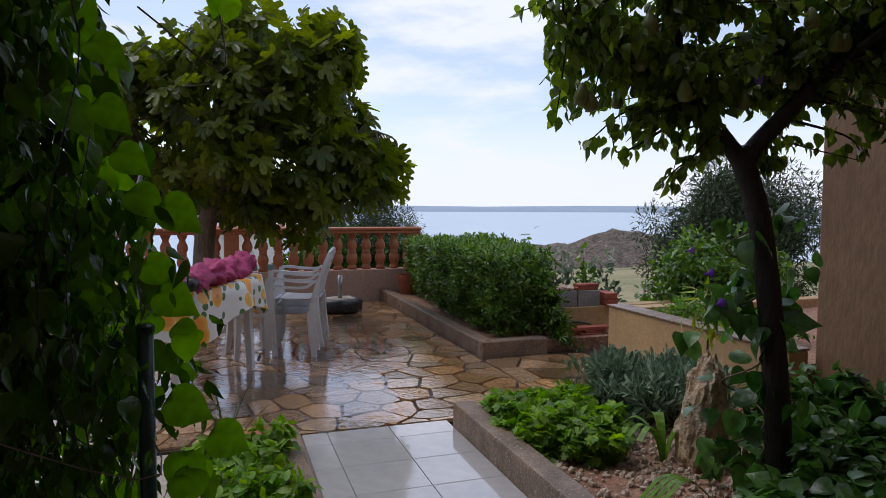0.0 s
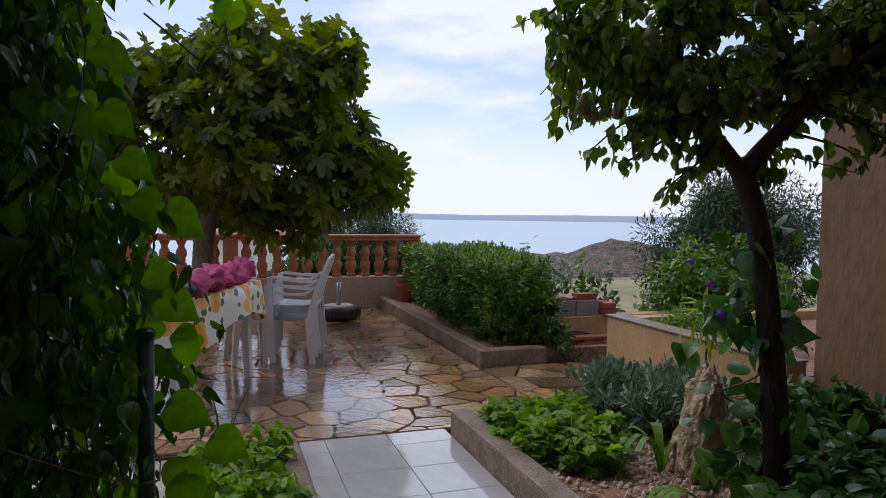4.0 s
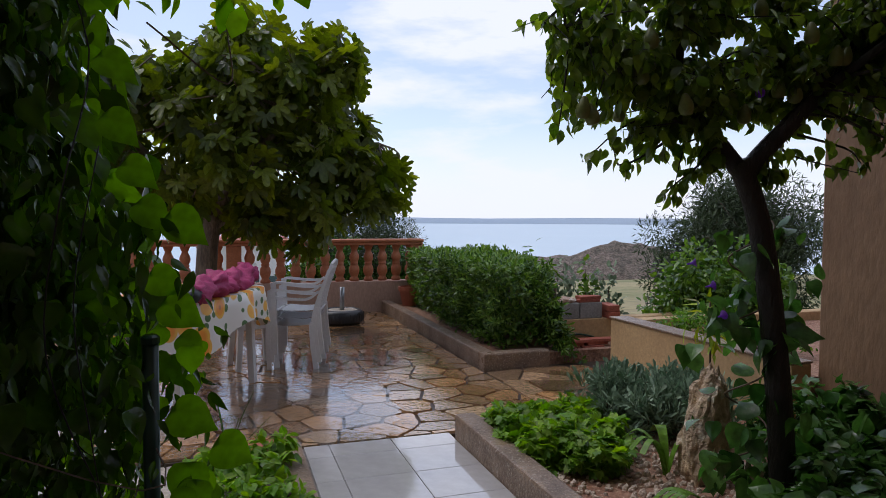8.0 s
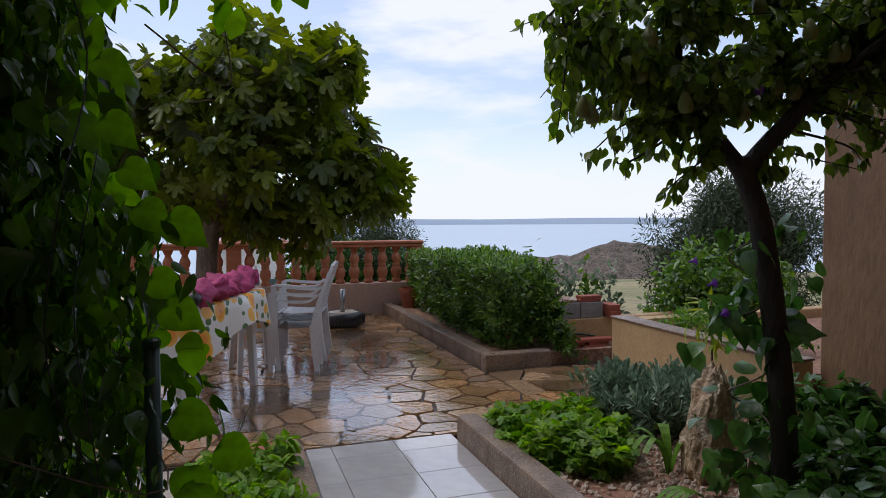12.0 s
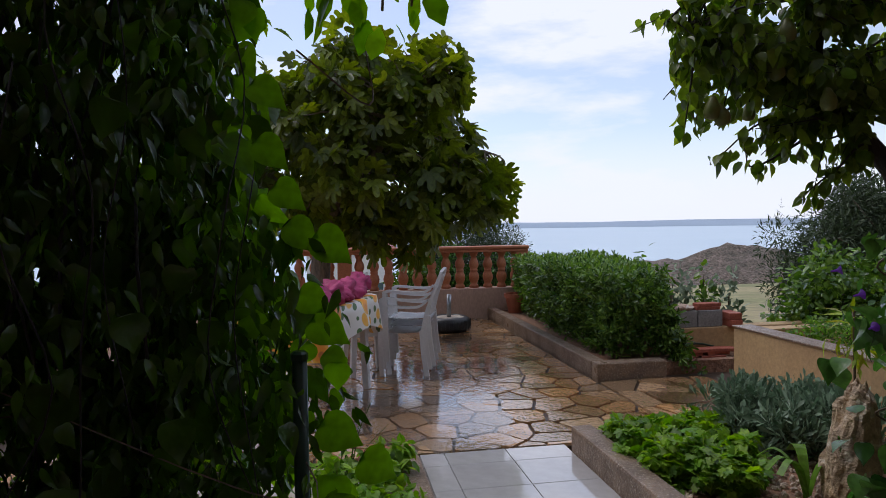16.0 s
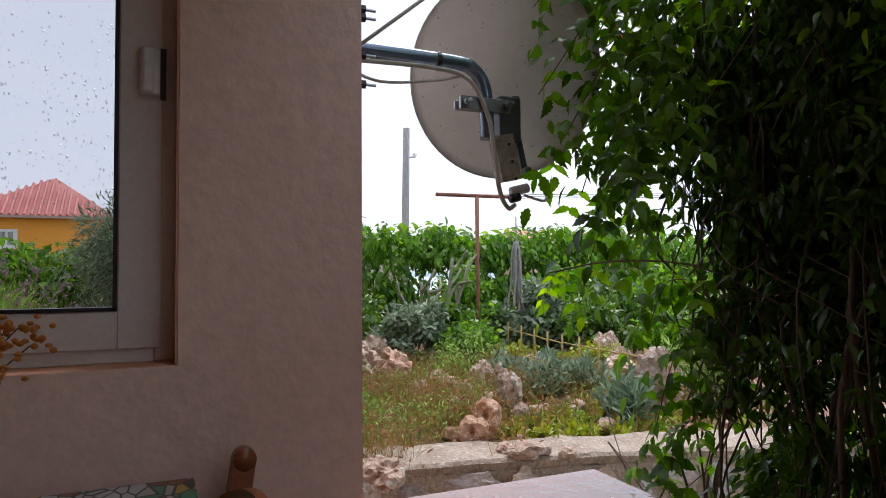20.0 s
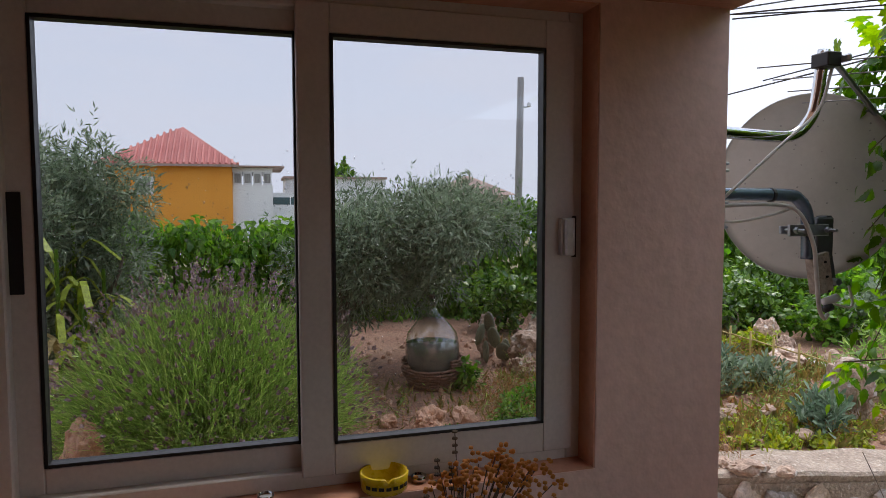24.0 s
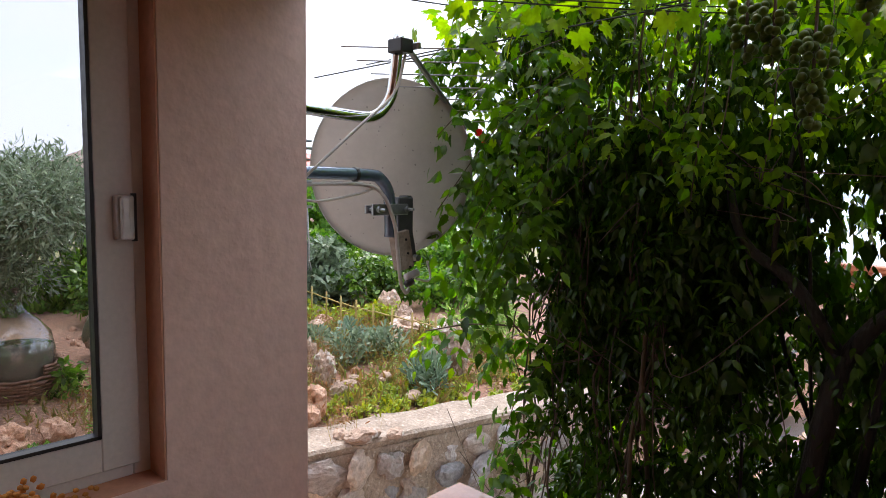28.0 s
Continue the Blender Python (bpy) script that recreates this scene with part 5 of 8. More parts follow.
olive(4.55, 5.25, -0.1, 0.62, 1.1, 9000, 33, "bright green rounded shrub behind the low wall", "round_shrub", 0.07, L_HEDGE, 0.0, "oval")
olive(-5.7, -0.38, 0.4, 0.93, 1.62, 46000, 34, sprays=60, over=0.55, nclump=80, label="silvery olive tree in the garden", low=0.14)
olive(-5.6, -2.35, 0.4, 0.62, 1.9, 24000, 35, sprays=34, nclump=60, label="silvery olive tree beside the hedge", low=0.2)

for i in range(6, 9):
    olive(-2.6 + 0.62 * i, 9.35 + 0.1 * (i % 3), -0.05, 0.36, 0.8 + 0.1 * (i % 2), 2600, 600 + i, "dark green shrub behind the balustrade", "back_shrub", 0.06, L_DARK if i % 3 else L_HEDGE, 0.0, "oval", 40)

# ---------------------------------------------------------------- the living curtain of climbers
r = rng_of(24)
cur = thing("climber_curtain", -0.95, 1.2, 0.0, "dense dark curtain of climbing plants on wires", "climbing plant")
def in_curtain(x, z):
    left = -0.80 - 0.25 * min(1, max(0, (z - 1.45) / 0.5))
    right = 0.87 - 0.15 * min(1, max(0, (z - 0.95) / 0.4)) + 0.02 * math.sin(z * 7)
    if not left < x < right:
        return False
    if z < 1.12 and x < 0.0:
        return r.random() < 0.3 + 0.34 * (z / 1.1)
    return True
def thickness(x, z):
    """How closely the leaves stand, by place in the curtain."""
    q = 0.72 + 0.6 * noise.noise(Vector((x * 2.6, 2.0, z * 2.2))) + 0.7 * noise.noise(Vector((x * 7, 5.0, z * 6)))
    if abs(x - 0.12) < 0.17 and 1.1 < z < 1.9:
        q -= 0.15
    if ((x - 0.2) / 0.08) ** 2 + ((z - 1.62) / 0.13) ** 2 < 1:
        q -= 0.6
    if abs(x) < 0.35 and z < 1.0:
        q += 0.3
    if z > 2.0 and x > -0.4:
        q -= 0.3
    if x < -0.2 and z > 0.95:
        q += 0.35 if x > -0.6 else 0.7
    if x > 0.45:
        q += 0.3
    return q
cc = []
while len(cc) < 2600:
    x, z = r.uniform(-1.25, 1.05), r.uniform(0.0, 2.75)
    if in_curtain(x, z) and r.random() < thickness(x, z):
        cc.append((x, r.uniform(-0.12, 0.3), z))
cc = np.array(cc)
def hung(name, n, centers, size, shape, mat, spread=(0.06, 0.06, 0.07), lean=-0.3):
    """Hanging leaves, faces turned out to the light."""
    P, U = clumps(r, n, centers, spread)
    D = 0.7 * unit(r, n) + np.array([0, 0, -1.0])
    N = np.array([0, lean, 0.45]) + 0.75 * unit(r, n)
    part(name, leaves(name, P, D, N, size * (0.5 + 0.8 * r.random(n)), shape, mat), mat, cur)
west = cc[(cc[:, 0] < 0.0)]
east = cc[(cc[:, 0] > -0.2)]
high = cc[cc[:, 2] > 1.75]
west = west[(west[:, 2] < 2.0) | (r.random(len(west)) < 0.35)]
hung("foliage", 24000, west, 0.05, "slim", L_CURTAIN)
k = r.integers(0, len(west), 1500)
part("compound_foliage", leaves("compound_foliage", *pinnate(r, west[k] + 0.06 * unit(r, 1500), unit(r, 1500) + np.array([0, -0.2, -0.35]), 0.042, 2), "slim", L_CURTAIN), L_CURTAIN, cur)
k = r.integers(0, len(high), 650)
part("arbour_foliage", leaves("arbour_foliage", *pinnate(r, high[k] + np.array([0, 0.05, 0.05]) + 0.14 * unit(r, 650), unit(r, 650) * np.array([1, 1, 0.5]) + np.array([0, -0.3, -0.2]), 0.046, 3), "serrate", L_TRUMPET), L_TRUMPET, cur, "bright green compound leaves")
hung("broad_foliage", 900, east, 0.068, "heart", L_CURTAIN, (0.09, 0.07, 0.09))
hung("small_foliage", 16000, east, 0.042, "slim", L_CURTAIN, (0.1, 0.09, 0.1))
rim = cc[cc[:, 0] > 0.35]
rim = rim[rim[:, 0] < 0.74]
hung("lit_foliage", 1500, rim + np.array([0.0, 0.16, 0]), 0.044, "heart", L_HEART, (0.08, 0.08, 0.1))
low = cc[cc[:, 2] < 1.0]
hung("low_foliage", 800, low + np.array([0, 0.1, 0]), 0.05, "heart", L_HEART, (0.1, 0.1, 0.1))
lowr = cc[(cc[:, 2] < 1.15) & (cc[:, 0] > -0.05) & (cc[:, 0] < 0.68)]
hung("low_inner_foliage", 2200, lowr + np.array([0, 0.2, 0]), 0.06, "pointed", L_CURTAIN, (0.1, 0.08, 0.1))
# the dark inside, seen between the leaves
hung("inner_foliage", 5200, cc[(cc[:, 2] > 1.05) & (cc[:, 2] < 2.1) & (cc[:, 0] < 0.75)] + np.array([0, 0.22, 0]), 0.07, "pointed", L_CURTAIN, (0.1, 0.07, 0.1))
def edge_leaf(x, y, z, size, mat):
    D = np.array([[r.normal() * 0.5 + 0.25, r.normal() * 0.3 - 0.1, -1.0]])
    N = np.array([[0.15 + r.normal() * 0.55, -1 + r.normal() * 0.3, 0.35 + 0.3 * r.normal()]])
    part("leaf", leaves("leaf", np.zeros((1, 3)), D, N, [size], "heart", mat), mat, cur, at=(x, y, z))
def curtain_edge(z):
    return 0.90 - 0.15 * min(1, max(0, (z - 0.95) / 0.4))
# broad leaves along the free edge, their backlight put into a brighter green
for i in range(110):
    z = r.uniform(0.3, 2.1)
    big = i % 3 == 0
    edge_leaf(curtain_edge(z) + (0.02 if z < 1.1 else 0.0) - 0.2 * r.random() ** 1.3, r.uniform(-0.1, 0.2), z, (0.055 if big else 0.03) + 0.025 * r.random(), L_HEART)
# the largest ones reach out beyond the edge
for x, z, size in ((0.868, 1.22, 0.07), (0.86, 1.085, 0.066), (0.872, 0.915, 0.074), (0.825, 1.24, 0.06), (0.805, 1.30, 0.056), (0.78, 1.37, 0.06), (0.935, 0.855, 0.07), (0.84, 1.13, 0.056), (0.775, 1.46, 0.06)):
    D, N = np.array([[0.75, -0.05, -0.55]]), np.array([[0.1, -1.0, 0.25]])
    part("leaf", leaves("leaf", np.zeros((1, 3)), D + 0.12 * unit(r, 1), N + 0.15 * unit(r, 1), [size], "heart", L_HEART), L_HEART, cur, "broad heart-shaped leaf in a bright backlit green", at=(x, -0.1, z))
# and in front of them the curtain's shaded side, in the darkened green
for i in range(60):
    z = r.uniform(0.2, 2.2)
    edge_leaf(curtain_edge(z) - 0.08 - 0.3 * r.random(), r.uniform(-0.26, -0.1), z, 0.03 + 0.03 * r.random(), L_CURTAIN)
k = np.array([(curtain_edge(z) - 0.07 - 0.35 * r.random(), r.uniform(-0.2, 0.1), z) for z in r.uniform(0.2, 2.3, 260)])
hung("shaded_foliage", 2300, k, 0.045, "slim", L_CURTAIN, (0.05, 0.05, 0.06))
for k in range(60):
    # thin green tendrils between the stems
    x, z = r.uniform(-0.9, 0.85), r.uniform(0.2, 2.2)
    part("tendril", tube(bmesh.new(), curve_pts([(x, r.uniform(-0.2, 0.1), z), (x + r.normal() * 0.12, r.uniform(-0.22, 0.0), z + r.normal() * 0.12), (x + r.normal() * 0.2, r.uniform(-0.2, 0.1), z + 0.2 * r.random())], 5), 0.0016, 4), M_STEM, cur)
for k in range(46):
    x = r.uniform(-0.9, 0.72) if k > 24 else r.uniform(-0.9, -0.3)
    z1 = r.uniform(1.6, 2.6)
    pts = [(x + r.normal() * 0.04, r.normal() * 0.08, z) for z in np.linspace(-0.05, z1, 7)]
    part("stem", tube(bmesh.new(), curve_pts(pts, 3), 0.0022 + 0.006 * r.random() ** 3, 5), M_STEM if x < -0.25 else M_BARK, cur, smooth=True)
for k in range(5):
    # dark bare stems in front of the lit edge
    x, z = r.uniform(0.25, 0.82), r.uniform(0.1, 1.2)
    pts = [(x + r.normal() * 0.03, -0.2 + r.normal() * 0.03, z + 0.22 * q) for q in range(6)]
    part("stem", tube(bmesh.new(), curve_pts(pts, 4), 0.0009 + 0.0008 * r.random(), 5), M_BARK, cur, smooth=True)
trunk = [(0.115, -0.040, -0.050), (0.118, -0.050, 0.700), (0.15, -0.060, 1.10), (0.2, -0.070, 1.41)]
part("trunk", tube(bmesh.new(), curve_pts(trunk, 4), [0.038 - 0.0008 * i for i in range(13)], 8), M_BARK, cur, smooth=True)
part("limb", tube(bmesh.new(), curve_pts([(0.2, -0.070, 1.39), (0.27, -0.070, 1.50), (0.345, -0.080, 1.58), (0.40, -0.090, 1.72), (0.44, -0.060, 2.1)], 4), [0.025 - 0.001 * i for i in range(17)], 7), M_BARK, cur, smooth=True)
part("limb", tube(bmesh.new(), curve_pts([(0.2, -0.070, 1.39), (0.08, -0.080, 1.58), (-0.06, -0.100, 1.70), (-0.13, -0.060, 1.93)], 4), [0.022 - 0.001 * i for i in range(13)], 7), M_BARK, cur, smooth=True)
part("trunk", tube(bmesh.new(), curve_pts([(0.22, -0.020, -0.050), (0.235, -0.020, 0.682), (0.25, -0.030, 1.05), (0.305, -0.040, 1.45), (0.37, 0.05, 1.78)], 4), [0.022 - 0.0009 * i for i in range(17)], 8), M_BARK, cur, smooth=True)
post = thing("green_post", -0.118, 1.12, 0.0, "dark green plastic-coated fence post in the climbers", "post")
part("post", tube(bmesh.new(), [(0, 0, -0.05), (0, 0, 1.03)], 0.0125, 10), M_GREENPOST, post, smooth=True)
part("cap", lathe(bmesh.new(), [(0.0145, 1.022), (0.0145, 1.032), (0.010, 1.036)], 10), M_GREENPOST, post)

# ---------------------------------------------------------------- west garden: hedge of vines, lavender
r = rng_of(25)
bean = thing("vine_hedge", -8.6, 2.0, 0.4, "leafy green hedge of vines behind the garden", "hedge")
cc = []
while len(cc) < 1500:
    x, y, z = r.uniform(-0.5, 0.45), r.uniform(-7, 7.5), r.uniform(-0.05, 1.6)
    top = 1.20 + 0.24 * min(1, max(0, (y + 2.2) / 2.5)) + 0.12 * noise.noise(Vector((y * 0.8, 3, 1))) + 0.1 * noise.noise(Vector((y * 3, 1, 1)))
    if z < top and (x > 0.1 or z > top - 0.3):
        cc.append((x, y, z))
for k in range(260):
    cc.append((r.uniform(0.0, 0.45), r.uniform(-7, 7.5), r.uniform(-0.05, 0.45)))
foliage("crown", r, 46000, cc, (0.2, 0.26, 0.17), 0.115, "pointed", L_BEAN, bean, droop=1.0, up=0.4)
for k in range(40):
    y = -6.8 + 0.36 * k
    part("stem", tube(bmesh.new(), curve_pts([(0.1, y, -0.05), (0.2 + r.normal() * 0.1, y + r.normal() * 0.1, 0.5), (0.1, y + r.normal() * 0.2, 1.1)], 4), 0.014, 5), M_STEM, bean, smooth=True)
r = rng_of(26)
lav = thing("lavender_bush", -4.35, -1.3, 0.40, "large lavender bush gone past bloom", "bush")
n = 32000
ang, el = r.uniform(0, 2 * math.pi, n), r.uniform(0.05, 1.0, n)
D = np.stack([np.cos(ang) * np.cos(el * 1.5), np.sin(ang) * np.cos(el * 1.5), np.sin(el * 1.5) + 0.12], 1)
P = D * np.array([0.78, 0.78, 0.61]) * r.random((n, 1)) ** 0.6 + 0.05 * unit(r, n)
P[:, 2] = np.maximum(P[:, 2], 0.0)
S = np.minimum(0.12 + 0.2 * r.random(n), 1.0 - 0.8 * np.linalg.norm(P, axis=1))
part("stalks", leaves("stalks", P, D + 0.4 * unit(r, n) + np.array([0, 0, 0.15]), D + unit(r, n), S, "needle", L_LAV), L_LAV, lav)
k = r.permutation(n)[:7000]
part("leaf_sprigs", leaves("leaf_sprigs", np.repeat(P[k] + D[k] * S[k, None] * 0.6, 5, 0) + 0.05 * unit(r, 35000), np.repeat(D[k], 5, 0) + 0.7 * unit(r, 35000), unit(r, 35000), 0.028 + 0.018 * r.random(35000), "lance", L_LAV), L_LAV, lav)
k = k[:3200]
E3 = P[k] + D[k] * S[k, None] * 0.97
part("flower_heads", leaves("flower_heads", np.repeat(E3, 4, 0), np.repeat(D[k], 4, 0) + 0.35 * unit(r, 12800), unit(r, 12800), 0.022 + 0.018 * r.random(12800), "oval", L_LAVFLOWER), L_LAVFLOWER, lav, "faded mauve flower heads")

# tall spent flower spikes above the dome
m = 150
a, e = r.uniform(0, 2 * math.pi, m), r.uniform(0.25, 1.0, m)
D = np.stack([np.cos(a) * np.cos(e * 1.5), np.sin(a) * np.cos(e * 1.5), np.sin(e * 1.5) + 0.25], 1)
P = D * np.array([0.74, 0.74, 0.56])
S = 0.22 + 0.14 * r.random(m)
part("spike_stalks", leaves("spike_stalks", P, D, unit(r, m), S, "needle", L_LAV), L_LAV, lav, kind="stuff")
Q = np.repeat(P, 14, 0) + np.repeat(D, 14, 0) * (np.repeat(S, 14)[:, None] * (0.78 + 0.22 * r.random((m * 14, 1))))
part("spike_flowers", leaves("spike_flowers", Q, unit(r, m * 14) + 0.5 * np.repeat(D, 14, 0), unit(r, m * 14), 0.012 + 0.01 * r.random(m * 14), "oval", L_LAVFLOWER), L_LAVFLOWER, lav, "mauve-brown flower spikes", kind="stuff")

# ---------------------------------------------------------------- satellite dish
dish = thing("satellite_dish", -1.87, 0.56, 1.70, "grey satellite dish seen from behind on a blue-grey bracket", "satellite dish")
def dish_mesh(rad, deep):
    g = bmesh.new()
    rings = []
    for i in range(1, 13):
        q = i / 12
        rings.append([g.verts.new((rad * 0.92 * q * math.cos(a), rad * q * math.sin(a), deep * (q * q))) for a in (2 * math.pi * k / 56 for k in range(56))])
    c = g.verts.new((0, 0, 0))
    for k in range(56):
        g.faces.new((c, rings[0][k], rings[0][(k + 1) % 56]))
    for a, b in zip(rings, rings[1:]):
        for k in range(56):
            g.faces.new((a[k], b[k], b[(k + 1) % 56], a[(k + 1) % 56]))
    lip = [g.verts.new((v.co.x * 1.012, v.co.y * 1.012, v.co.z - 0.012)) for v in rings[-1]]
    for k in range(56):
        g.faces.new((rings[-1][k], lip[k], lip[(k + 1) % 56], rings[-1][(k + 1) % 56]))
    bmesh.ops.solidify(g, geom=g.faces[:], thickness=0.003)
    return g
part("reflector", dish_mesh(0.295, 0.06), M_DISH, dish, "grey painted reflector with rain drops", True, at=look((-0.10, 0.085, 0.185), (-1.2, 0.9, 0.30)) @ pose(0, 0, 0, 0, 180, 0))
arm = curve_pts([(-0.02, -0.40, 0.165), (-0.02, -0.1, 0.163), (-0.02, -0.04, 0.15), (-0.02, -0.008, 0.105), (-0.02, 0, 0.02), (-0.02, 0, -0.03)], 5)
part("bracket_arm", tube(bmesh.new(), arm, 0.019, 12), M_BLUEPIPE, dish, "blue-grey steel tube", True)
# dish mount
part("clamp_plate", boxed(-0.012, 0.0, -0.085, 0.06, -0.03, 0.005, 0.002), M_STEEL, dish, "bent steel clamp plate", at=(0, 0, 0.07))
part("clamp_plate", boxed(-0.045, -0.035, -0.085, 0.06, -0.025, 0.0, 0.002), M_STEEL, dish, at=(0, 0, 0.07))
for y in (-0.07, 0.045):
    g = tube(bmesh.new(), [(-0.05, y, -0.012), (0.04, y, -0.012)], 0.005, 6)
    part("bolt", tube(g, [(0.006, y, -0.012), (0.016, y, -0.012)], 0.010, 6), M_STEEL, dish, at=(0, 0, 0.07))
part("back_bracket", boxed(-0.07, -0.03, 0.045, 0.11, -0.10, 0.025, 0.004), M_LEAD, dish, "dark galvanised bracket", at=(0, 0, 0.07))
part("bracket_wing", bars([(-0.06, 0.10, 0.03), (-0.06, 0.105, -0.08), (-0.06, 0.13, -0.19)], 0.04, 0.018, side=(1, 0, 0)), M_LEAD, dish, at=(0, 0, 0.07))
part("feed_arm", bars([(-0.03, 0.045, -0.085), (-0.03, 0.07, -0.205)], 0.035, 0.058, side=(1, 0, 0)), M_CONCRETE, dish, "pale square feed arm", at=(0, 0, 0.07))
for k in range(3):
    part("rivet", tube(bmesh.new(), [(-0.013, 0.06 + 0.01 * k, -0.11 - 0.045 * k), (-0.009, 0.06 + 0.01 * k, -0.11 - 0.045 * k)], 0.004, 8), M_BLACK, dish, at=(0, 0, 0.07))
part("bolt", tube(bmesh.new(), [(-0.05, 0.125, -0.175), (-0.02, 0.125, -0.175)], 0.012, 6), M_STEEL, dish, at=(0, 0, 0.07))
part("feed_cap", tube(bmesh.new(), [(-0.02, 0.07, -0.235), (-0.02, 0.12, -0.222)], 0.013, 10), M_WHITEPLASTIC, dish, "white feed end", True, at=(0, 0, 0.07))
part("feed_plug", tube(bmesh.new(), [(-0.01, 0.062, -0.255), (-0.01, 0.088, -0.248)], 0.012, 8), M_BLACK, dish, "black plug", True, at=(0, 0, 0.07))
part("cable", tube(bmesh.new(), curve_pts([(0.0, -0.38, 0.13), (0.0, -0.15, 0.135), (0.005, -0.06, 0.11), (0.012, -0.012, 0.02), (0.015, 0.0, -0.06), (0.01, 0.02, -0.17), (0.0, 0.05, -0.21), (-0.01, 0.075, -0.20)], 6), 0.0065, 6), M_CABLE, dish, "pale grey cable", True)
part("cable", tube(bmesh.new(), curve_pts([(-0.02, 0.11, -0.172), (-0.02, 0.17, -0.185), (-0.03, 0.19, -0.165), (-0.04, 0.185, -0.12)], 5), 0.004, 6), M_CABLE, dish)
part("cable", tube(bmesh.new(), curve_pts([(0.0, -0.40, 0.115), (0.0, -0.3, 0.085), (0.0, -0.15, 0.105), (0.0, -0.08, 0.125)], 6), 0.004, 6), M_CABLE, dish)
part("cable_tie", tube(bmesh.new(), [(-0.02, -0.145, 0.163), (-0.02, -0.135, 0.163)], 0.022, 12), M_BLACK, dish, "black cable tie")
r = rng_of(61)
g = bmesh.new()
for i in range(70):
    a, q = r.uniform(0, 6.28), 0.28 * r.random() ** 0.5
    bmesh.ops.create_icosphere(g, subdivisions=1, radius=0.0016 + 0.0022 * r.random(), matrix=Matrix.Translation((q * 0.92 * math.cos(a), q * math.sin(a), 0.06 * (q / 0.295) ** 2 - 0.005)))
dr = part("rain_film", g, M_DROP, dish, "rain drops", True, kind="stuff", at=look((-0.10, 0.085, 0.185), (-1.2, 0.9, 0.30)) @ pose(0, 0, 0, 0, 180, 0))

ant = thing("antenna_mast", -1.84, WY, 2.0, "chrome antenna mast bent upward with a rod antenna", "antenna")
mast = curve_pts([(-0.02, -0.02, 0.04), (-0.02, 0.2, 0.03), (-0.02, 0.28, 0.04), (-0.015, 0.325, 0.085), (-0.01, 0.34, 0.14), (0.0, 0.35, 0.28)], 6)
part("mast", tube(bmesh.new(), mast, 0.017, 12), M_CHROME, ant, "polished wet tube", True)
part("mast_clamp", boxed(-0.012, 0.05, 0.315, 0.365, 0.225, 0.265, 0.003), M_BLACK, ant, "black clamp")
part("boom", tube(bmesh.new(), [(0.02, 0.35, 0.26), (-0.10, 0.76, 0.04)], 0.009, 8), M_STEEL, ant)
for i in range(7):
    q = 0.06 + 0.14 * i
    c = Vector((0.02, 0.35, 0.26)).lerp(Vector((-0.10, 0.76, 0.04)), q)
    d = Vector((0.7, 0.72, 0.0)) * (0.2 - 0.012 * i)
    part("rod", tube(bmesh.new(), [c - d, c + d], 0.0021, 5), M_STEEL, ant)
part("wing_nut", boxed(0.04, 0.075, 0.36, 0.375, 0.235, 0.255, 0.004), M_STEEL, ant)
part("cable", tube(bmesh.new(), curve_pts([(0.03, 0.35, 0.22), (0.035, 0.3, 0.1), (0.03, 0.18, 0.0), (0.02, 0.0, -0.15)], 6), 0.0045, 6), M_CABLE, ant, "white aerial cable", True)
brk = thing("wall_bracket", -1.86, WY, 1.9, "steel wall bracket with threaded bolts", "bracket")
for z in (0.13, 0.05, 0.03, -0.06, -0.13):
    part("bolt", tube(bmesh.new(), [(0.0, 0.0, z), (0.0, 0.05, z)], 0.004, 6), M_STEEL, brk)
    part("nut", tube(bmesh.new(), [(0.0, 0.012, z), (0.0, 0.024, z)], 0.011, 6), M_BLACK, brk)

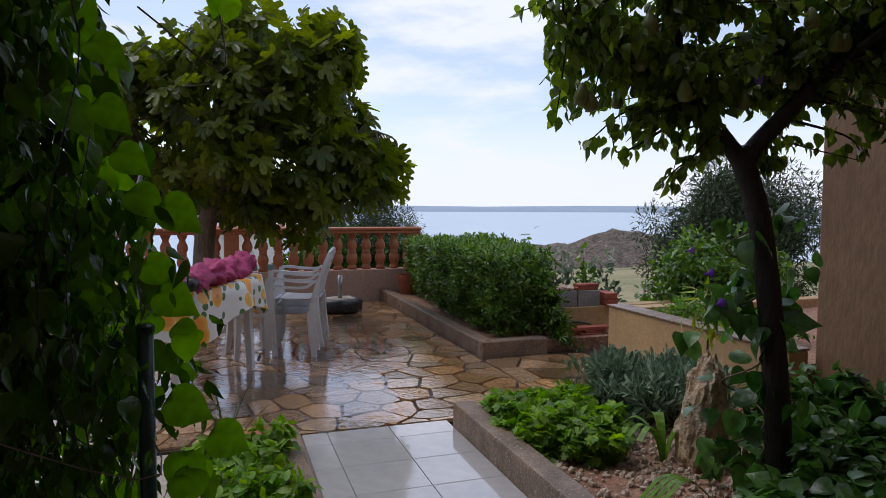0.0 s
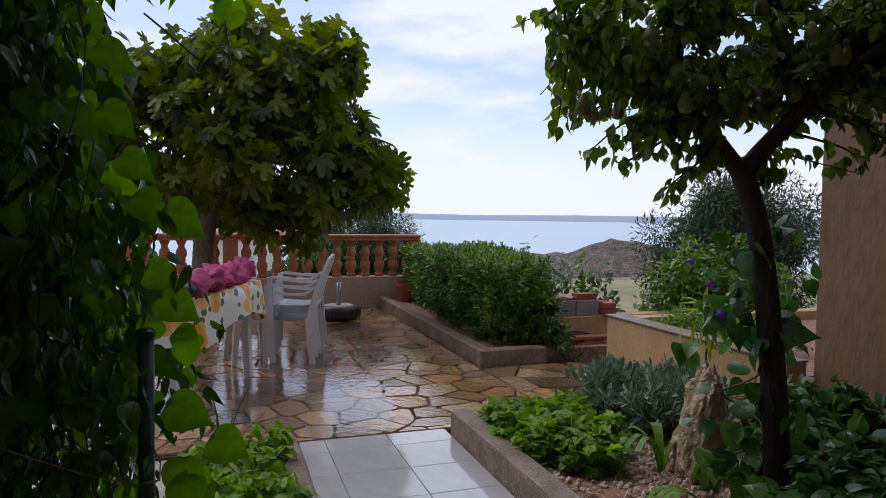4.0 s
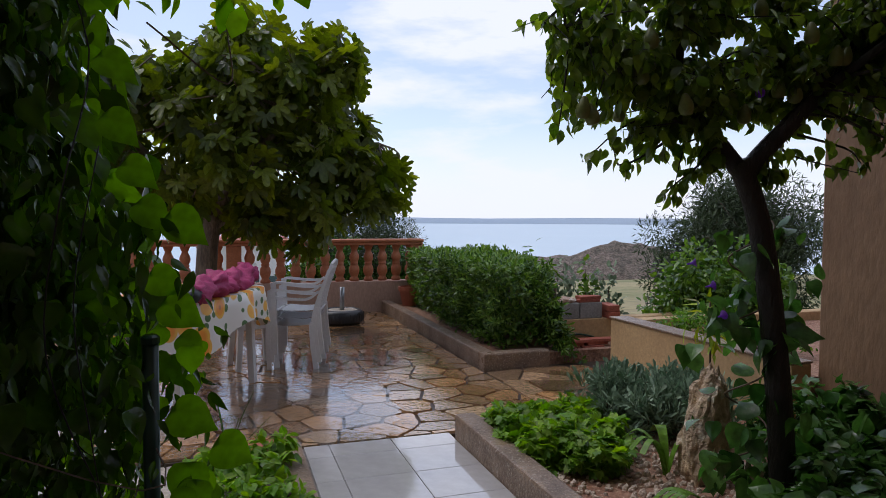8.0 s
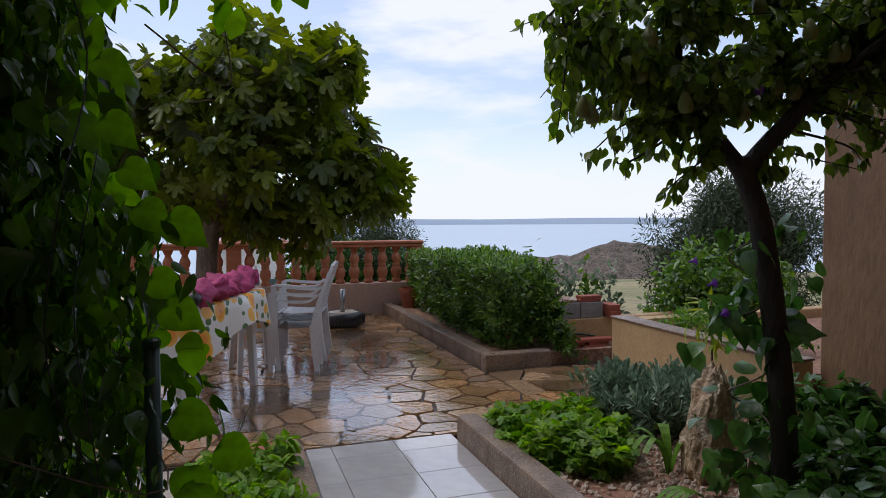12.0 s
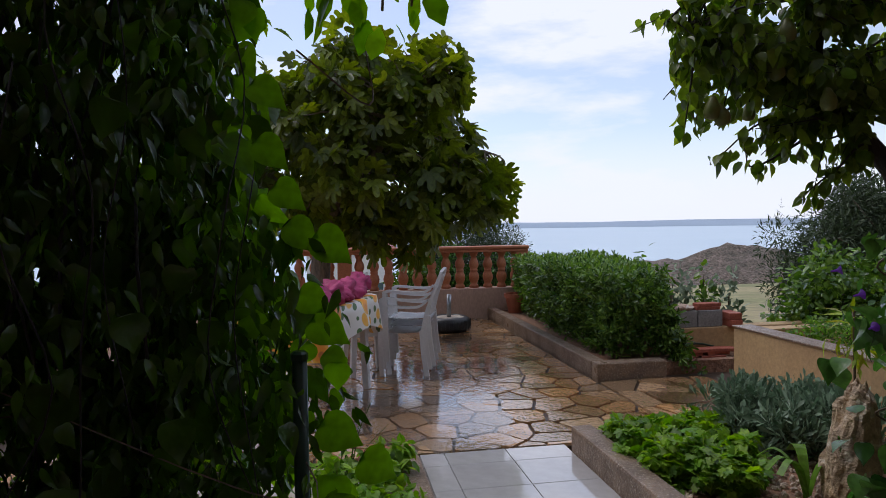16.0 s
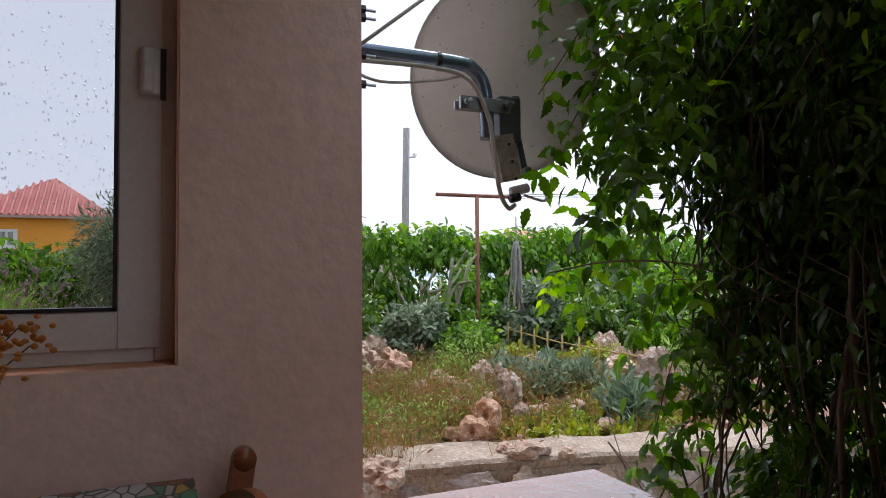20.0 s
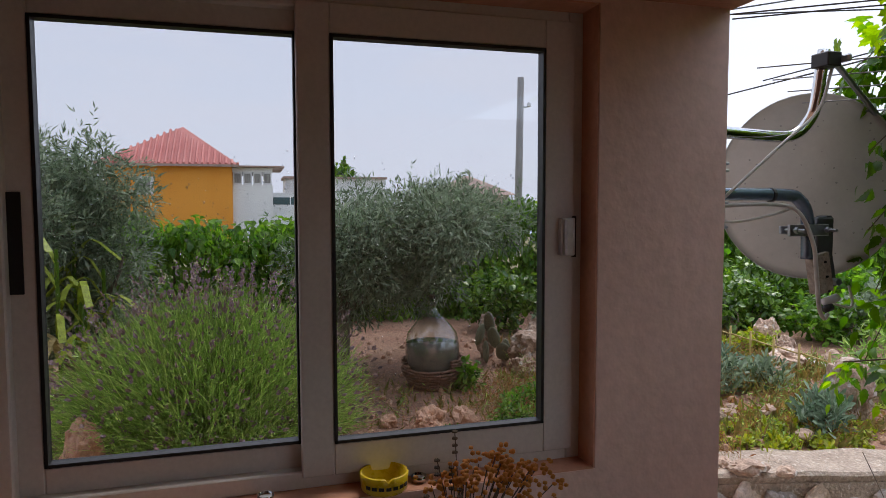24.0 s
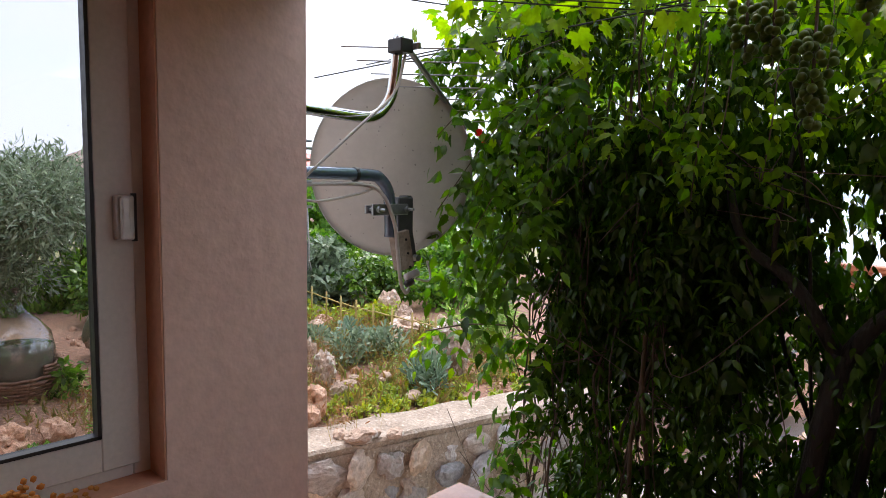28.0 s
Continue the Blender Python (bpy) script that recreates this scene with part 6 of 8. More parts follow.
# ---------------------------------------------------------------- terrace things
def garden_chair(x, y, z, rz, label):
    """Moulded armchair; its front looks along -x."""
    c = thing("garden_chair", x, y, z, label, "chair", "white garden chairs", rz)
    g = bmesh.new()
    prev = None
    for i in range(9):
        u = i / 8
        px, pz = -0.235 + 0.45 * u, 0.425 - 0.02 * math.sin(u * math.pi) - (0.022 if i == 0 else 0)
        row = []
        for j in range(7):
            v = j / 6 * 2 - 1
            row.append(g.verts.new((px, 0.235 * v, pz - 0.014 * (1 - v * v))))
        if prev:
            for j in range(6):
                g.faces.new((prev[j], prev[j + 1], row[j + 1], row[j]))
        prev = row
    bmesh.ops.solidify(g, geom=g.faces[:], thickness=0.022)
    part("seat", g, M_WHITEPLASTIC, c, smooth=True)
    part("apron", boxed(-0.235, -0.215, -0.21, 0.21, 0.365, 0.415, 0.004), M_WHITEPLASTIC, c)
    for s in (-1, 1):
        part("leg", bars([(-0.25, s * 0.25, 0.66), (-0.24, s * 0.25, 0.42), (-0.235, s * 0.235, 0.0)], [0.05, 0.055, 0.04], 0.045), M_WHITEPLASTIC, c)
        part("leg", bars([(0.19, s * 0.235, 0.44), (0.205, s * 0.24, 0.22), (0.235, s * 0.235, 0.0)], [0.06, 0.05, 0.04], 0.05), M_WHITEPLASTIC, c)
        part("armrest", bars(curve_pts([(-0.27, s * 0.25, 0.655), (-0.2, s * 0.255, 0.672), (0.0, s * 0.26, 0.655), (0.16, s * 0.25, 0.66), (0.25, s * 0.235, 0.72)], 4), 0.055, 0.022), M_WHITEPLASTIC, c)
        part("back_upright", bars(curve_pts([(0.19, s * 0.22, 0.42), (0.235, s * 0.225, 0.6), (0.325, s * 0.205, 0.83)], 4), 0.045, 0.028), M_WHITEPLASTIC, c)
    part("top_rail", bars([(0.32, -0.21, 0.825), (0.335, -0.1, 0.85), (0.34, 0, 0.858), (0.335, 0.1, 0.85), (0.32, 0.21, 0.825)], 0.045, 0.026, side=(0.4, 0, 1)), M_WHITEPLASTIC, c)
    for k in range(6):
        yy = -0.15 + 0.06 * k
        part("slat", bars(curve_pts([(0.205, yy, 0.44), (0.245, yy, 0.6), (0.33, yy, 0.84)], 3), 0.03, 0.01), M_WHITEPLASTIC, c)
    return c


ch = garden_chair(0.57, 5.57, 0.0, -17, "white plastic garden armchair, lowest of a stack")
ch.scale = (0.80, 0.84, 0.87)
for i, (dx, dz) in enumerate(((0.022, 0.06), (0.044, 0.12))):
    o = copy_thing(ch, pose(0.57 + dx, 5.57 - 0.3 * dx, dz, 0, 0, -17 + i))
    tagged(o, "white plastic garden armchair stacked on another", "chair", "white garden chairs")
stool = thing("plastic_stool", 0.21, 5.6, 0.0, "white plastic stool pushed under the table", "stool", rz=12)
part("seat", boxed(-0.17, 0.17, -0.17, 0.17, 0.37, 0.40, 0.012, 2), M_WHITEPLASTIC, stool)
part("apron", boxed(-0.16, 0.16, -0.16, 0.16, 0.325, 0.37, 0.008), M_WHITEPLASTIC, stool)
for sx in (-1, 1):
    for sy in (-1, 1):
        part("leg", bars([(sx * 0.13, sy * 0.13, 0.34), (sx * 0.155, sy * 0.155, 0.0)], [0.06, 0.04], 0.04), M_WHITEPLASTIC, stool)

TA = -27
tab = thing("garden_table", -0.29, 4.72, 0.05, "oval white plastic table under a printed cloth", "table", rz=TA)
g = bmesh.new()
lathe(g, [(0.96, 0.63), (1.0, 0.64), (1.0, 0.655), (0.97, 0.665)], 48)
for v in g.verts:
    a = math.atan2(v.co.y, v.co.x)
    k = (abs(math.cos(a)) ** 3 + abs(math.sin(a)) ** 3) ** (-1 / 3)
    v.co.x *= 0.40 * k
    v.co.y *= 0.70 * k
part("tabletop", g, M_WHITEPLASTIC, tab)
for sx in (-1, 1):
    for sy in (-1, 1):
        part("leg", bars([(sx * 0.26, sy * 0.48, 0.635), (sx * 0.28, sy * 0.5, -0.05)], [0.06, 0.045], 0.045), M_WHITEPLASTIC, tab)
clo = thing("tablecloth", -0.29, 4.72, 0.05, "white oilcloth printed with orange sunflowers over the table", "tablecloth", rz=TA)
g = bmesh.new()
rings = []
r = rng_of(62)
for lv, (q, z) in enumerate(((0.02, 0.671), (0.5, 0.671), (0.96, 0.671), (1.02, 0.662), (1.035, 0.59), (1.05, 0.50), (1.06, 0.42))):
    ring = []
    for k in range(96):
        a = 2 * math.pi * k / 96
        w = 0.0 if lv < 3 else (lv - 2) * 0.016 * (math.sin(a * 11) + 0.6 * math.sin(a * 7 + 1))
        drop = 0 if lv < 4 else 0.025 * math.sin(a * 4 + 0.6) * (lv - 3)
        ka = (abs(math.cos(a)) ** 3 + abs(math.sin(a)) ** 3) ** (-1 / 3)
        ring.append(g.verts.new((0.41 * ka * (q + w) * math.cos(a), 0.71 * ka * (q + w) * math.sin(a), z + drop)))
    rings.append(ring)
g.faces.new(rings[0])
for a, b in zip(rings, rings[1:]):
    for k in range(96):
        g.faces.new((a[k], b[k], b[(k + 1) % 96], a[(k + 1) % 96]))
part("cloth", g, M_SUNFLOWER, clo, smooth=True)
par = thing("folded_parasol", -0.17, 3.98, 0.722, "rolled pink parasol lying on the table", "parasol", rz=76)
g = bmesh.new()
rings = []
for i in range(91):
    u = i / 90
    rad = 0.082 * (0.42 + 0.58 * math.sin(math.pi * min(0.97, 0.1 + 0.72 * u))) * (1 - 0.55 * max(0, (u - 0.9) / 0.1) ** 2)
    ring = []
    for k in range(28):
        a = 2 * math.pi * k / 28
        w = rad * (1 + 0.1 * math.sin(a * 5 + u * 9) + 0.75 * noise.noise(Vector((u * 9, math.cos(a) * 1.3, math.sin(a) * 1.3))) + 0.5 * noise.noise(Vector((u * 26 + math.sin(a) * 2, math.cos(a) * 2.2, math.sin(a) * 2.2))))
        ring.append(g.verts.new((1.45 * u, w * 1.15 * math.cos(a), max(0.0, 0.062 + 0.02 * math.sin(u * 8) + 0.95 * w * math.sin(a)))))
    rings.append(ring)
for a, b in zip(rings, rings[1:]):
    for k in range(28):
        g.faces.new((a[k], a[(k + 1) % 28], b[(k + 1) % 28], b[k]))
g.faces.new(rings[0][::-1])
g.faces.new(rings[-1])
part("canopy", g, M_PINK, par, smooth=True)
part("ferrule", tube(bmesh.new(), [(-0.07, 0, 0.05), (0.03, 0, 0.055)], [0.035, 0.045], 14), M_BLACK, par, "black end cap", True)
part("pole", tube(bmesh.new(), [(1.4, 0, 0.07), (1.75, 0.02, 0.11)], 0.016, 10), M_ALU, par, "grey metal pole", True)

base = thing("parasol_base", 1.29, 7.62, 0.0, "car tyre filled with concrete as a parasol base", "parasol base")
g = bmesh.new()
lathe(g, [(0.17, 0.02), (0.2, 0.0), (0.235, 0.02), (0.255, 0.05), (0.255, 0.11), (0.235, 0.145), (0.2, 0.165), (0.185, 0.16), (0.175, 0.13)], 36)
part("tyre", g, M_TYRE, base, smooth=True)
g = bmesh.new()
for k in range(36):
    a = 2 * math.pi * k / 36
    tube(g, [(0.256 * math.cos(a), 0.256 * math.sin(a), 0.03), (0.259 * math.cos(a + 0.05), 0.259 * math.sin(a + 0.05), 0.13)], 0.004, 4)
part("tread", g, M_TYRE, base)
part("concrete_fill", lathe(bmesh.new(), [(0.18, 0.03), (0.18, 0.152), (0.17, 0.156)], 28), M_CONCRETE, base, "pale concrete")
part("socket_pipe", tube(bmesh.new(), [(0, 0, 0.15), (0.005, 0, 0.42)], 0.027, 14), M_STEEL, base, "grey steel pipe", True)
pot = thing("flower_pot", 2.28, 8.25, 0.09, "terracotta flower pot in the planter", "pot")
part("pot", lathe(bmesh.new(), [(0.09, 0), (0.13, 0.2), (0.145, 0.2), (0.145, 0.25), (0.125, 0.25), (0.12, 0.2)], 20), M_TERRA_POT, pot, smooth=False)

# blocks and bricks
BK = mesh_from(boxed(-0.115, 0.115, -0.06, 0.06, 0, 0.145, 0.005), "concrete_block", M_BLOCK)
for i, x in enumerate((2.89, 3.13)):
    o = new("concrete_block", BK)
    o.matrix_world = pose(x + 0.06, 5.33, 0.316, 0, 0, 1 - 2 * i)
    tagged(o, "grey concrete building block on the bed wall", "block", "concrete blocks")
RB = mesh_from(boxed(-0.11, 0.11, -0.05, 0.05, 0, 0.028, 0.003), "brick", M_BRICK)
RB2 = mesh_from(boxed(-0.12, 0.12, -0.055, 0.055, 0, 0.06, 0.004), "brick", M_BRICK)
for x, y, z, rz, me in ((3.18, 5.33, 0.462, 0, RB), (3.19, 5.33, 0.491, 3, RB), (3.40, 5.32, 0.316, 88, RB2), (3.40, 5.32, 0.377, 84, RB2), (2.86, 5.13, 0.076, 4, RB), (3.10, 5.12, 0.076, -3, RB), (2.9, 5.14, 0.105, -2, RB), (3.15, 5.14, 0.105, 6, RB), (2.98, 5.12, 0.134, 1, RB), (3.2, 5.12, 0.134, -8, RB)):
    o = new("brick", me)
    o.matrix_world = pose(x, y, z, 0, 0, rz)
    tagged(o, "red clay brick in a small wet pile", "brick", "loose bricks")
rock(2.93, 5.33, 0.46, 0.13, 0.07, 0.032, 71, "flat pale limestone slab on the concrete blocks", rough=0.2)
hose = thing("garden_hose", 2.7, 5.22, 0.2, "thin dark green garden hose against the wall", "hose")
part("hose", tube(bmesh.new(), curve_pts([(0.0, 0.02, 0.06), (0.03, 0.0, 0.0), (0.15, 0.0, -0.02), (0.35, 0.02, -0.02), (0.5, 0.02, -0.05)], 6), 0.009, 8), M_GREENPOST, hose, smooth=True)


def bush(name, label, x, y, z, rad, n, size, shape, mat, seed, nclump=26, droop=0.2, up=0.7, stems=4, hollow=0.35, spread=0.3, cat="plant", group="", wild=0.8):
    q = rng_of(seed)
    t = thing(name, x, y, z, label, cat, group)
    c = crown_centers(q, nclump, (0, 0, rad[2]), rad, hollow)
    c[:, 2] = np.maximum(c[:, 2], 0.02)
    foliage("foliage", q, n, c, (rad[0] * spread, rad[1] * spread, rad[2] * spread), size, shape, mat, t, droop=droop, up=up, wild=wild)
    for k in range(stems):
        a = c[int(q.integers(0, nclump))]
        part("stem", tube(bmesh.new(), curve_pts([(0, 0, -0.03), (a[0] * 0.4, a[1] * 0.4, a[2] * 0.6), tuple(a)], 4), 0.005, 5), M_STEM, t, smooth=True)
    return t


# bed beside the tile path
for i, (x, y, s) in enumerate(((1.48, 3.18, 0.17), (1.66, 2.98, 0.2), (1.5, 2.78, 0.18), (1.78, 2.82, 0.16), (1.62, 2.62, 0.14), (1.82, 3.2, 0.15), (1.45, 3.0, 0.15))):
    bush("groundcover_plant", "bright green soft-leaved plant in the bed", x, y, 0.04, (s, s, 0.10), 800, 0.042, "vine", L_GERANIUM, 80 + i, group="bed plants", up=1.0, nclump=40)
for i, (x, y, s) in enumerate(((2.05, 3.2, 0.2), (2.3, 3.05, 0.22), (2.5, 2.95, 0.2), (2.12, 2.95, 0.18), (2.38, 2.85, 0.2), (2.2, 3.3, 0.18), (2.5, 3.2, 0.2))):
    t = bush("silver_plant", "grey-green plant with felted spoon leaves", x, y, 0.04, (s, s, 0.15), 900, 0.075, "spoon", L_SILVER, 90 + i, droop=-0.7, up=0.3, group="silver plants", stems=5)
ROCKM = rock(2.06, 2.42, 0.03, 0.15, 0.11, 0.315, 3, "tall jagged ochre limestone standing in the bed", M_ROCK_OCHRE, rz=20, rough=0.30, name="standing_stone")
top = max(v.co.z for v in ROCKM.data.vertices)
for v in ROCKM.data.vertices:
    u = max(0.0, v.co.z / top)
    v.co.x = v.co.x * (1.08 - 0.52 * u) + 0.045 * u
    v.co.y *= 1.05 - 0.4 * u
tagged(ROCKM, category="rock")
for i, (x, y, s, h) in enumerate(((1.95, 1.75, 0.22, 0.1), (2.3, 1.85, 0.25, 0.14), (2.55, 2.1, 0.25, 0.16), (1.75, 1.55, 0.2, 0.09), (2.1, 1.5, 0.25, 0.12), (2.6, 2.45, 0.22, 0.2), (2.8, 2.3, 0.2, 0.2), (2.4, 2.3, 0.18, 0.18), (2.75, 1.9, 0.22, 0.14))):
    bush("ground_creeper", "dark glossy creeper under the pear tree", x, y, 0.04, (s, s, h), 420, 0.075, ("heart", "pointed")[i % 2], L_DARK, 100 + i, group="creepers under the pear tree", up=0.9)
strap = thing("strap_leaf_plant", 1.92, 2.5, 0.04, "clump of strappy green leaves among gravel", "plant")
r = rng_of(63)
for k in range(7):
    a = r.uniform(0, 6.28)
    part("leaf", bars(curve_pts([(0, 0, 0), (0.05 * math.cos(a), 0.05 * math.sin(a), 0.14), (0.13 * math.cos(a), 0.13 * math.sin(a), 0.2), (0.2 * math.cos(a), 0.2 * math.sin(a), 0.15)], 3), 0.03, 0.002, side=(-math.sin(a), math.cos(a), 0)), L_GERANIUM, strap)
arch = thing("arching_leaf_plant", 1.62, 2.02, 0.04, "long pale arching leaves at the bed edge", "plant")
for k in range(4):
    a = 2.4 + 0.5 * k
    part("leaf", bars(curve_pts([(0.25, 0.1, 0), (0.15 + 0.03 * math.cos(a), 0.08, 0.1), (0.0, 0.03 * k, 0.13), (-0.14, -0.02 + 0.03 * k, 0.04)], 4), 0.025, 0.002, side=(0.2, 1, 0)), L_GERANIUM, arch)
# gravel in the bed
stones = []
for i in range(700):
    x, y = r.uniform(1.36, 2.35), r.uniform(1.7, 2.95)
    stones.append((x, y))
g = bmesh.new()
for i, (x, y) in enumerate(stones):
    s = 0.009 + 0.012 * r.random()
    bmesh.ops.create_icosphere(g, subdivisions=1, radius=s, matrix=pose(x, y, 0.045 + s * 0.3, r.uniform(0, 360), r.uniform(0, 360), 0) @ Matrix.Diagonal((1.3, 1, 0.7, 1)))
piece("gravel", g, M_GRAVEL, "pale reddish gravel scattered on the bed soil", "gravel", "stuff")
# border left of the path
for i, (x, y) in enumerate(((0.12, 2.95), (0.05, 2.7), (0.17, 2.6), (-0.1, 3.1), (0.0, 2.4), (0.2, 3.2))):
    bush("border_plant", "leafy green border plant beside the path", x, y, 0.0, (0.13, 0.14, 0.09), 300, 0.055, "oval", L_GERANIUM, 140 + i, group="border plants", up=0.9)
o = new("brick", RB2)
o.matrix_world = pose(0.18, 3.5, -0.015, 0, 0, 8)
tagged(o, "dark wet brick at the path edge", "brick", "loose bricks")
flax = thing("spiky_plant", 0.0, 3.2, -0.02, "spiky dark leaves beside the path", "plant")
for k, (dx, dy, h) in enumerate(((0.12, 0.0, 0.42), (0.2, 0.05, 0.28), (-0.05, 0.03, 0.4), (0.05, -0.08, 0.32))):
    part("leaf", bars(curve_pts([(0, 0, 0), (dx * 0.4, dy * 0.4, h * 0.6), (dx, dy, h)], 4), [0.03, 0.03, 0.03, 0.028, 0.026, 0.022, 0.016, 0.01, 0.003], 0.002, side=(0.3, 1, 0)), L_DARK, flax)

# beyond the low wall and hedge
for i, (x, y, h) in enumerate(((2.85, 5.75, 1.0), (3.1, 5.7, 0.95), (3.3, 5.55, 0.8), (3.55, 5.6, 0.75))):
    bush("sapling", "thin leafy sapling behind the block wall", x, y, 0.0, (0.14, 0.14, h / 2), 260, 0.07, "oval", L_OLIVE if i % 2 else L_HEDGE, 150 + i, group="saplings", stems=5)
for i, (x, y, s) in enumerate(((3.3, 4.15, 0.2), (3.45, 3.9, 0.22), (3.4, 3.6, 0.22), (3.65, 4.2, 0.2), (3.35, 3.3, 0.2))):
    bush("bed_herb", "low flowering herb on the raised bed", x, y, 0.36, (s, s, 0.10), 420, 0.035, "oval", L_BEAN, 160 + i, group="raised bed herbs")
mg = thing("morning_glory", 2.05, 2.16, 0.04, "morning glory twining round the pear trunk", "climbing plant")
r = rng_of(64)
pts = [(0.085 * math.cos(a), 0.085 * math.sin(a), 0.06 + a * 0.045) for a in np.linspace(0, 26, 60)]
part("stem", tube(bmesh.new(), pts, 0.004, 5), M_STEM, mg, smooth=True)
cc = np.array([(r.normal() * 0.16 - 0.02, r.normal() * 0.1 - 0.05, r.uniform(0.1, 1.15)) for _ in range(60)])
foliage("foliage", r, 150, cc, (0.05, 0.05, 0.05), 0.085, "heart", L_DARK, mg, droop=0.9, up=0.3)
for i, (x, y, z) in enumerate(((-0.366, -0.110, 1.021), (-0.280, -0.110, 0.933), (-0.228, -0.110, 0.816), (-0.080, -0.110, 1.675))):
    part("flower", lathe(bmesh.new(), [(0.003, -0.035), (0.006, -0.012), (0.019, 0.003), (0.022, 0.004), (0.016, 0.002), (0.004, -0.01)], 12), L_PURPLE, mg, "violet trumpet flower", at=pose(x, y, z, 78, 0, 55 + 22 * i) @ Matrix.Scale(0.85, 4))
me = leaves("leaf", np.zeros((1, 3)), np.array([[0.6, -0.5, 0.1]]), np.array([[-0.3, -0.6, 0.7]]), [0.14], "heart", L_DARK)
part("leaf", me, L_DARK, mg, "large single leaf", at=(0.1, -0.1, 0.72))
poin = thing("yellow_leaf_plant", 2.28, 2.66, 0.04, "yellowing upright plant behind the standing stone", "plant")
part("stem", tube(bmesh.new(), curve_pts([(0, 0, 0), (0.01, 0, 0.4), (0.0, 0, 0.78)], 4), 0.006, 6), M_STEM, poin, smooth=True)
r = rng_of(65)
foliage("foliage", r, 46, np.array([(0, 0, 0.72), (0.05, 0, 0.62), (-0.05, 0.02, 0.66), (0.03, 0.02, 0.55)]), (0.06, 0.06, 0.06), 0.10, "lance", L_SEDUM, poin, droop=0.5)
far = thing("far_house", 0.9, 26.0, -3.2, "distant pale house with a pink tiled roof", "house")
part("wall", boxed(-1.9, 1.35, 0, 3, 0, 3.55), M_WHITEWALL, far)
frf = part("roof", boxed(-2.1, 1.5, -0.3, 3.3, 3.55, 3.65), M_ROOF, far, "pink tiled roof")
for i in range(16):
    part("roof_course", tube(bmesh.new(), [(-2.1 + 0.225 * i, -0.3, 3.66), (-2.1 + 0.225 * i, 1.5, 3.9)], 0.06, 6), M_ROOF, frf)
for x in (-1.2, 0.0, 0.7):
    part("window", boxed(x, x + 0.35, -0.03, 0.02, 1.6, 2.2), M_DARKGLASS, far)

# ---------------------------------------------------------------- west garden
GZ = 0.445
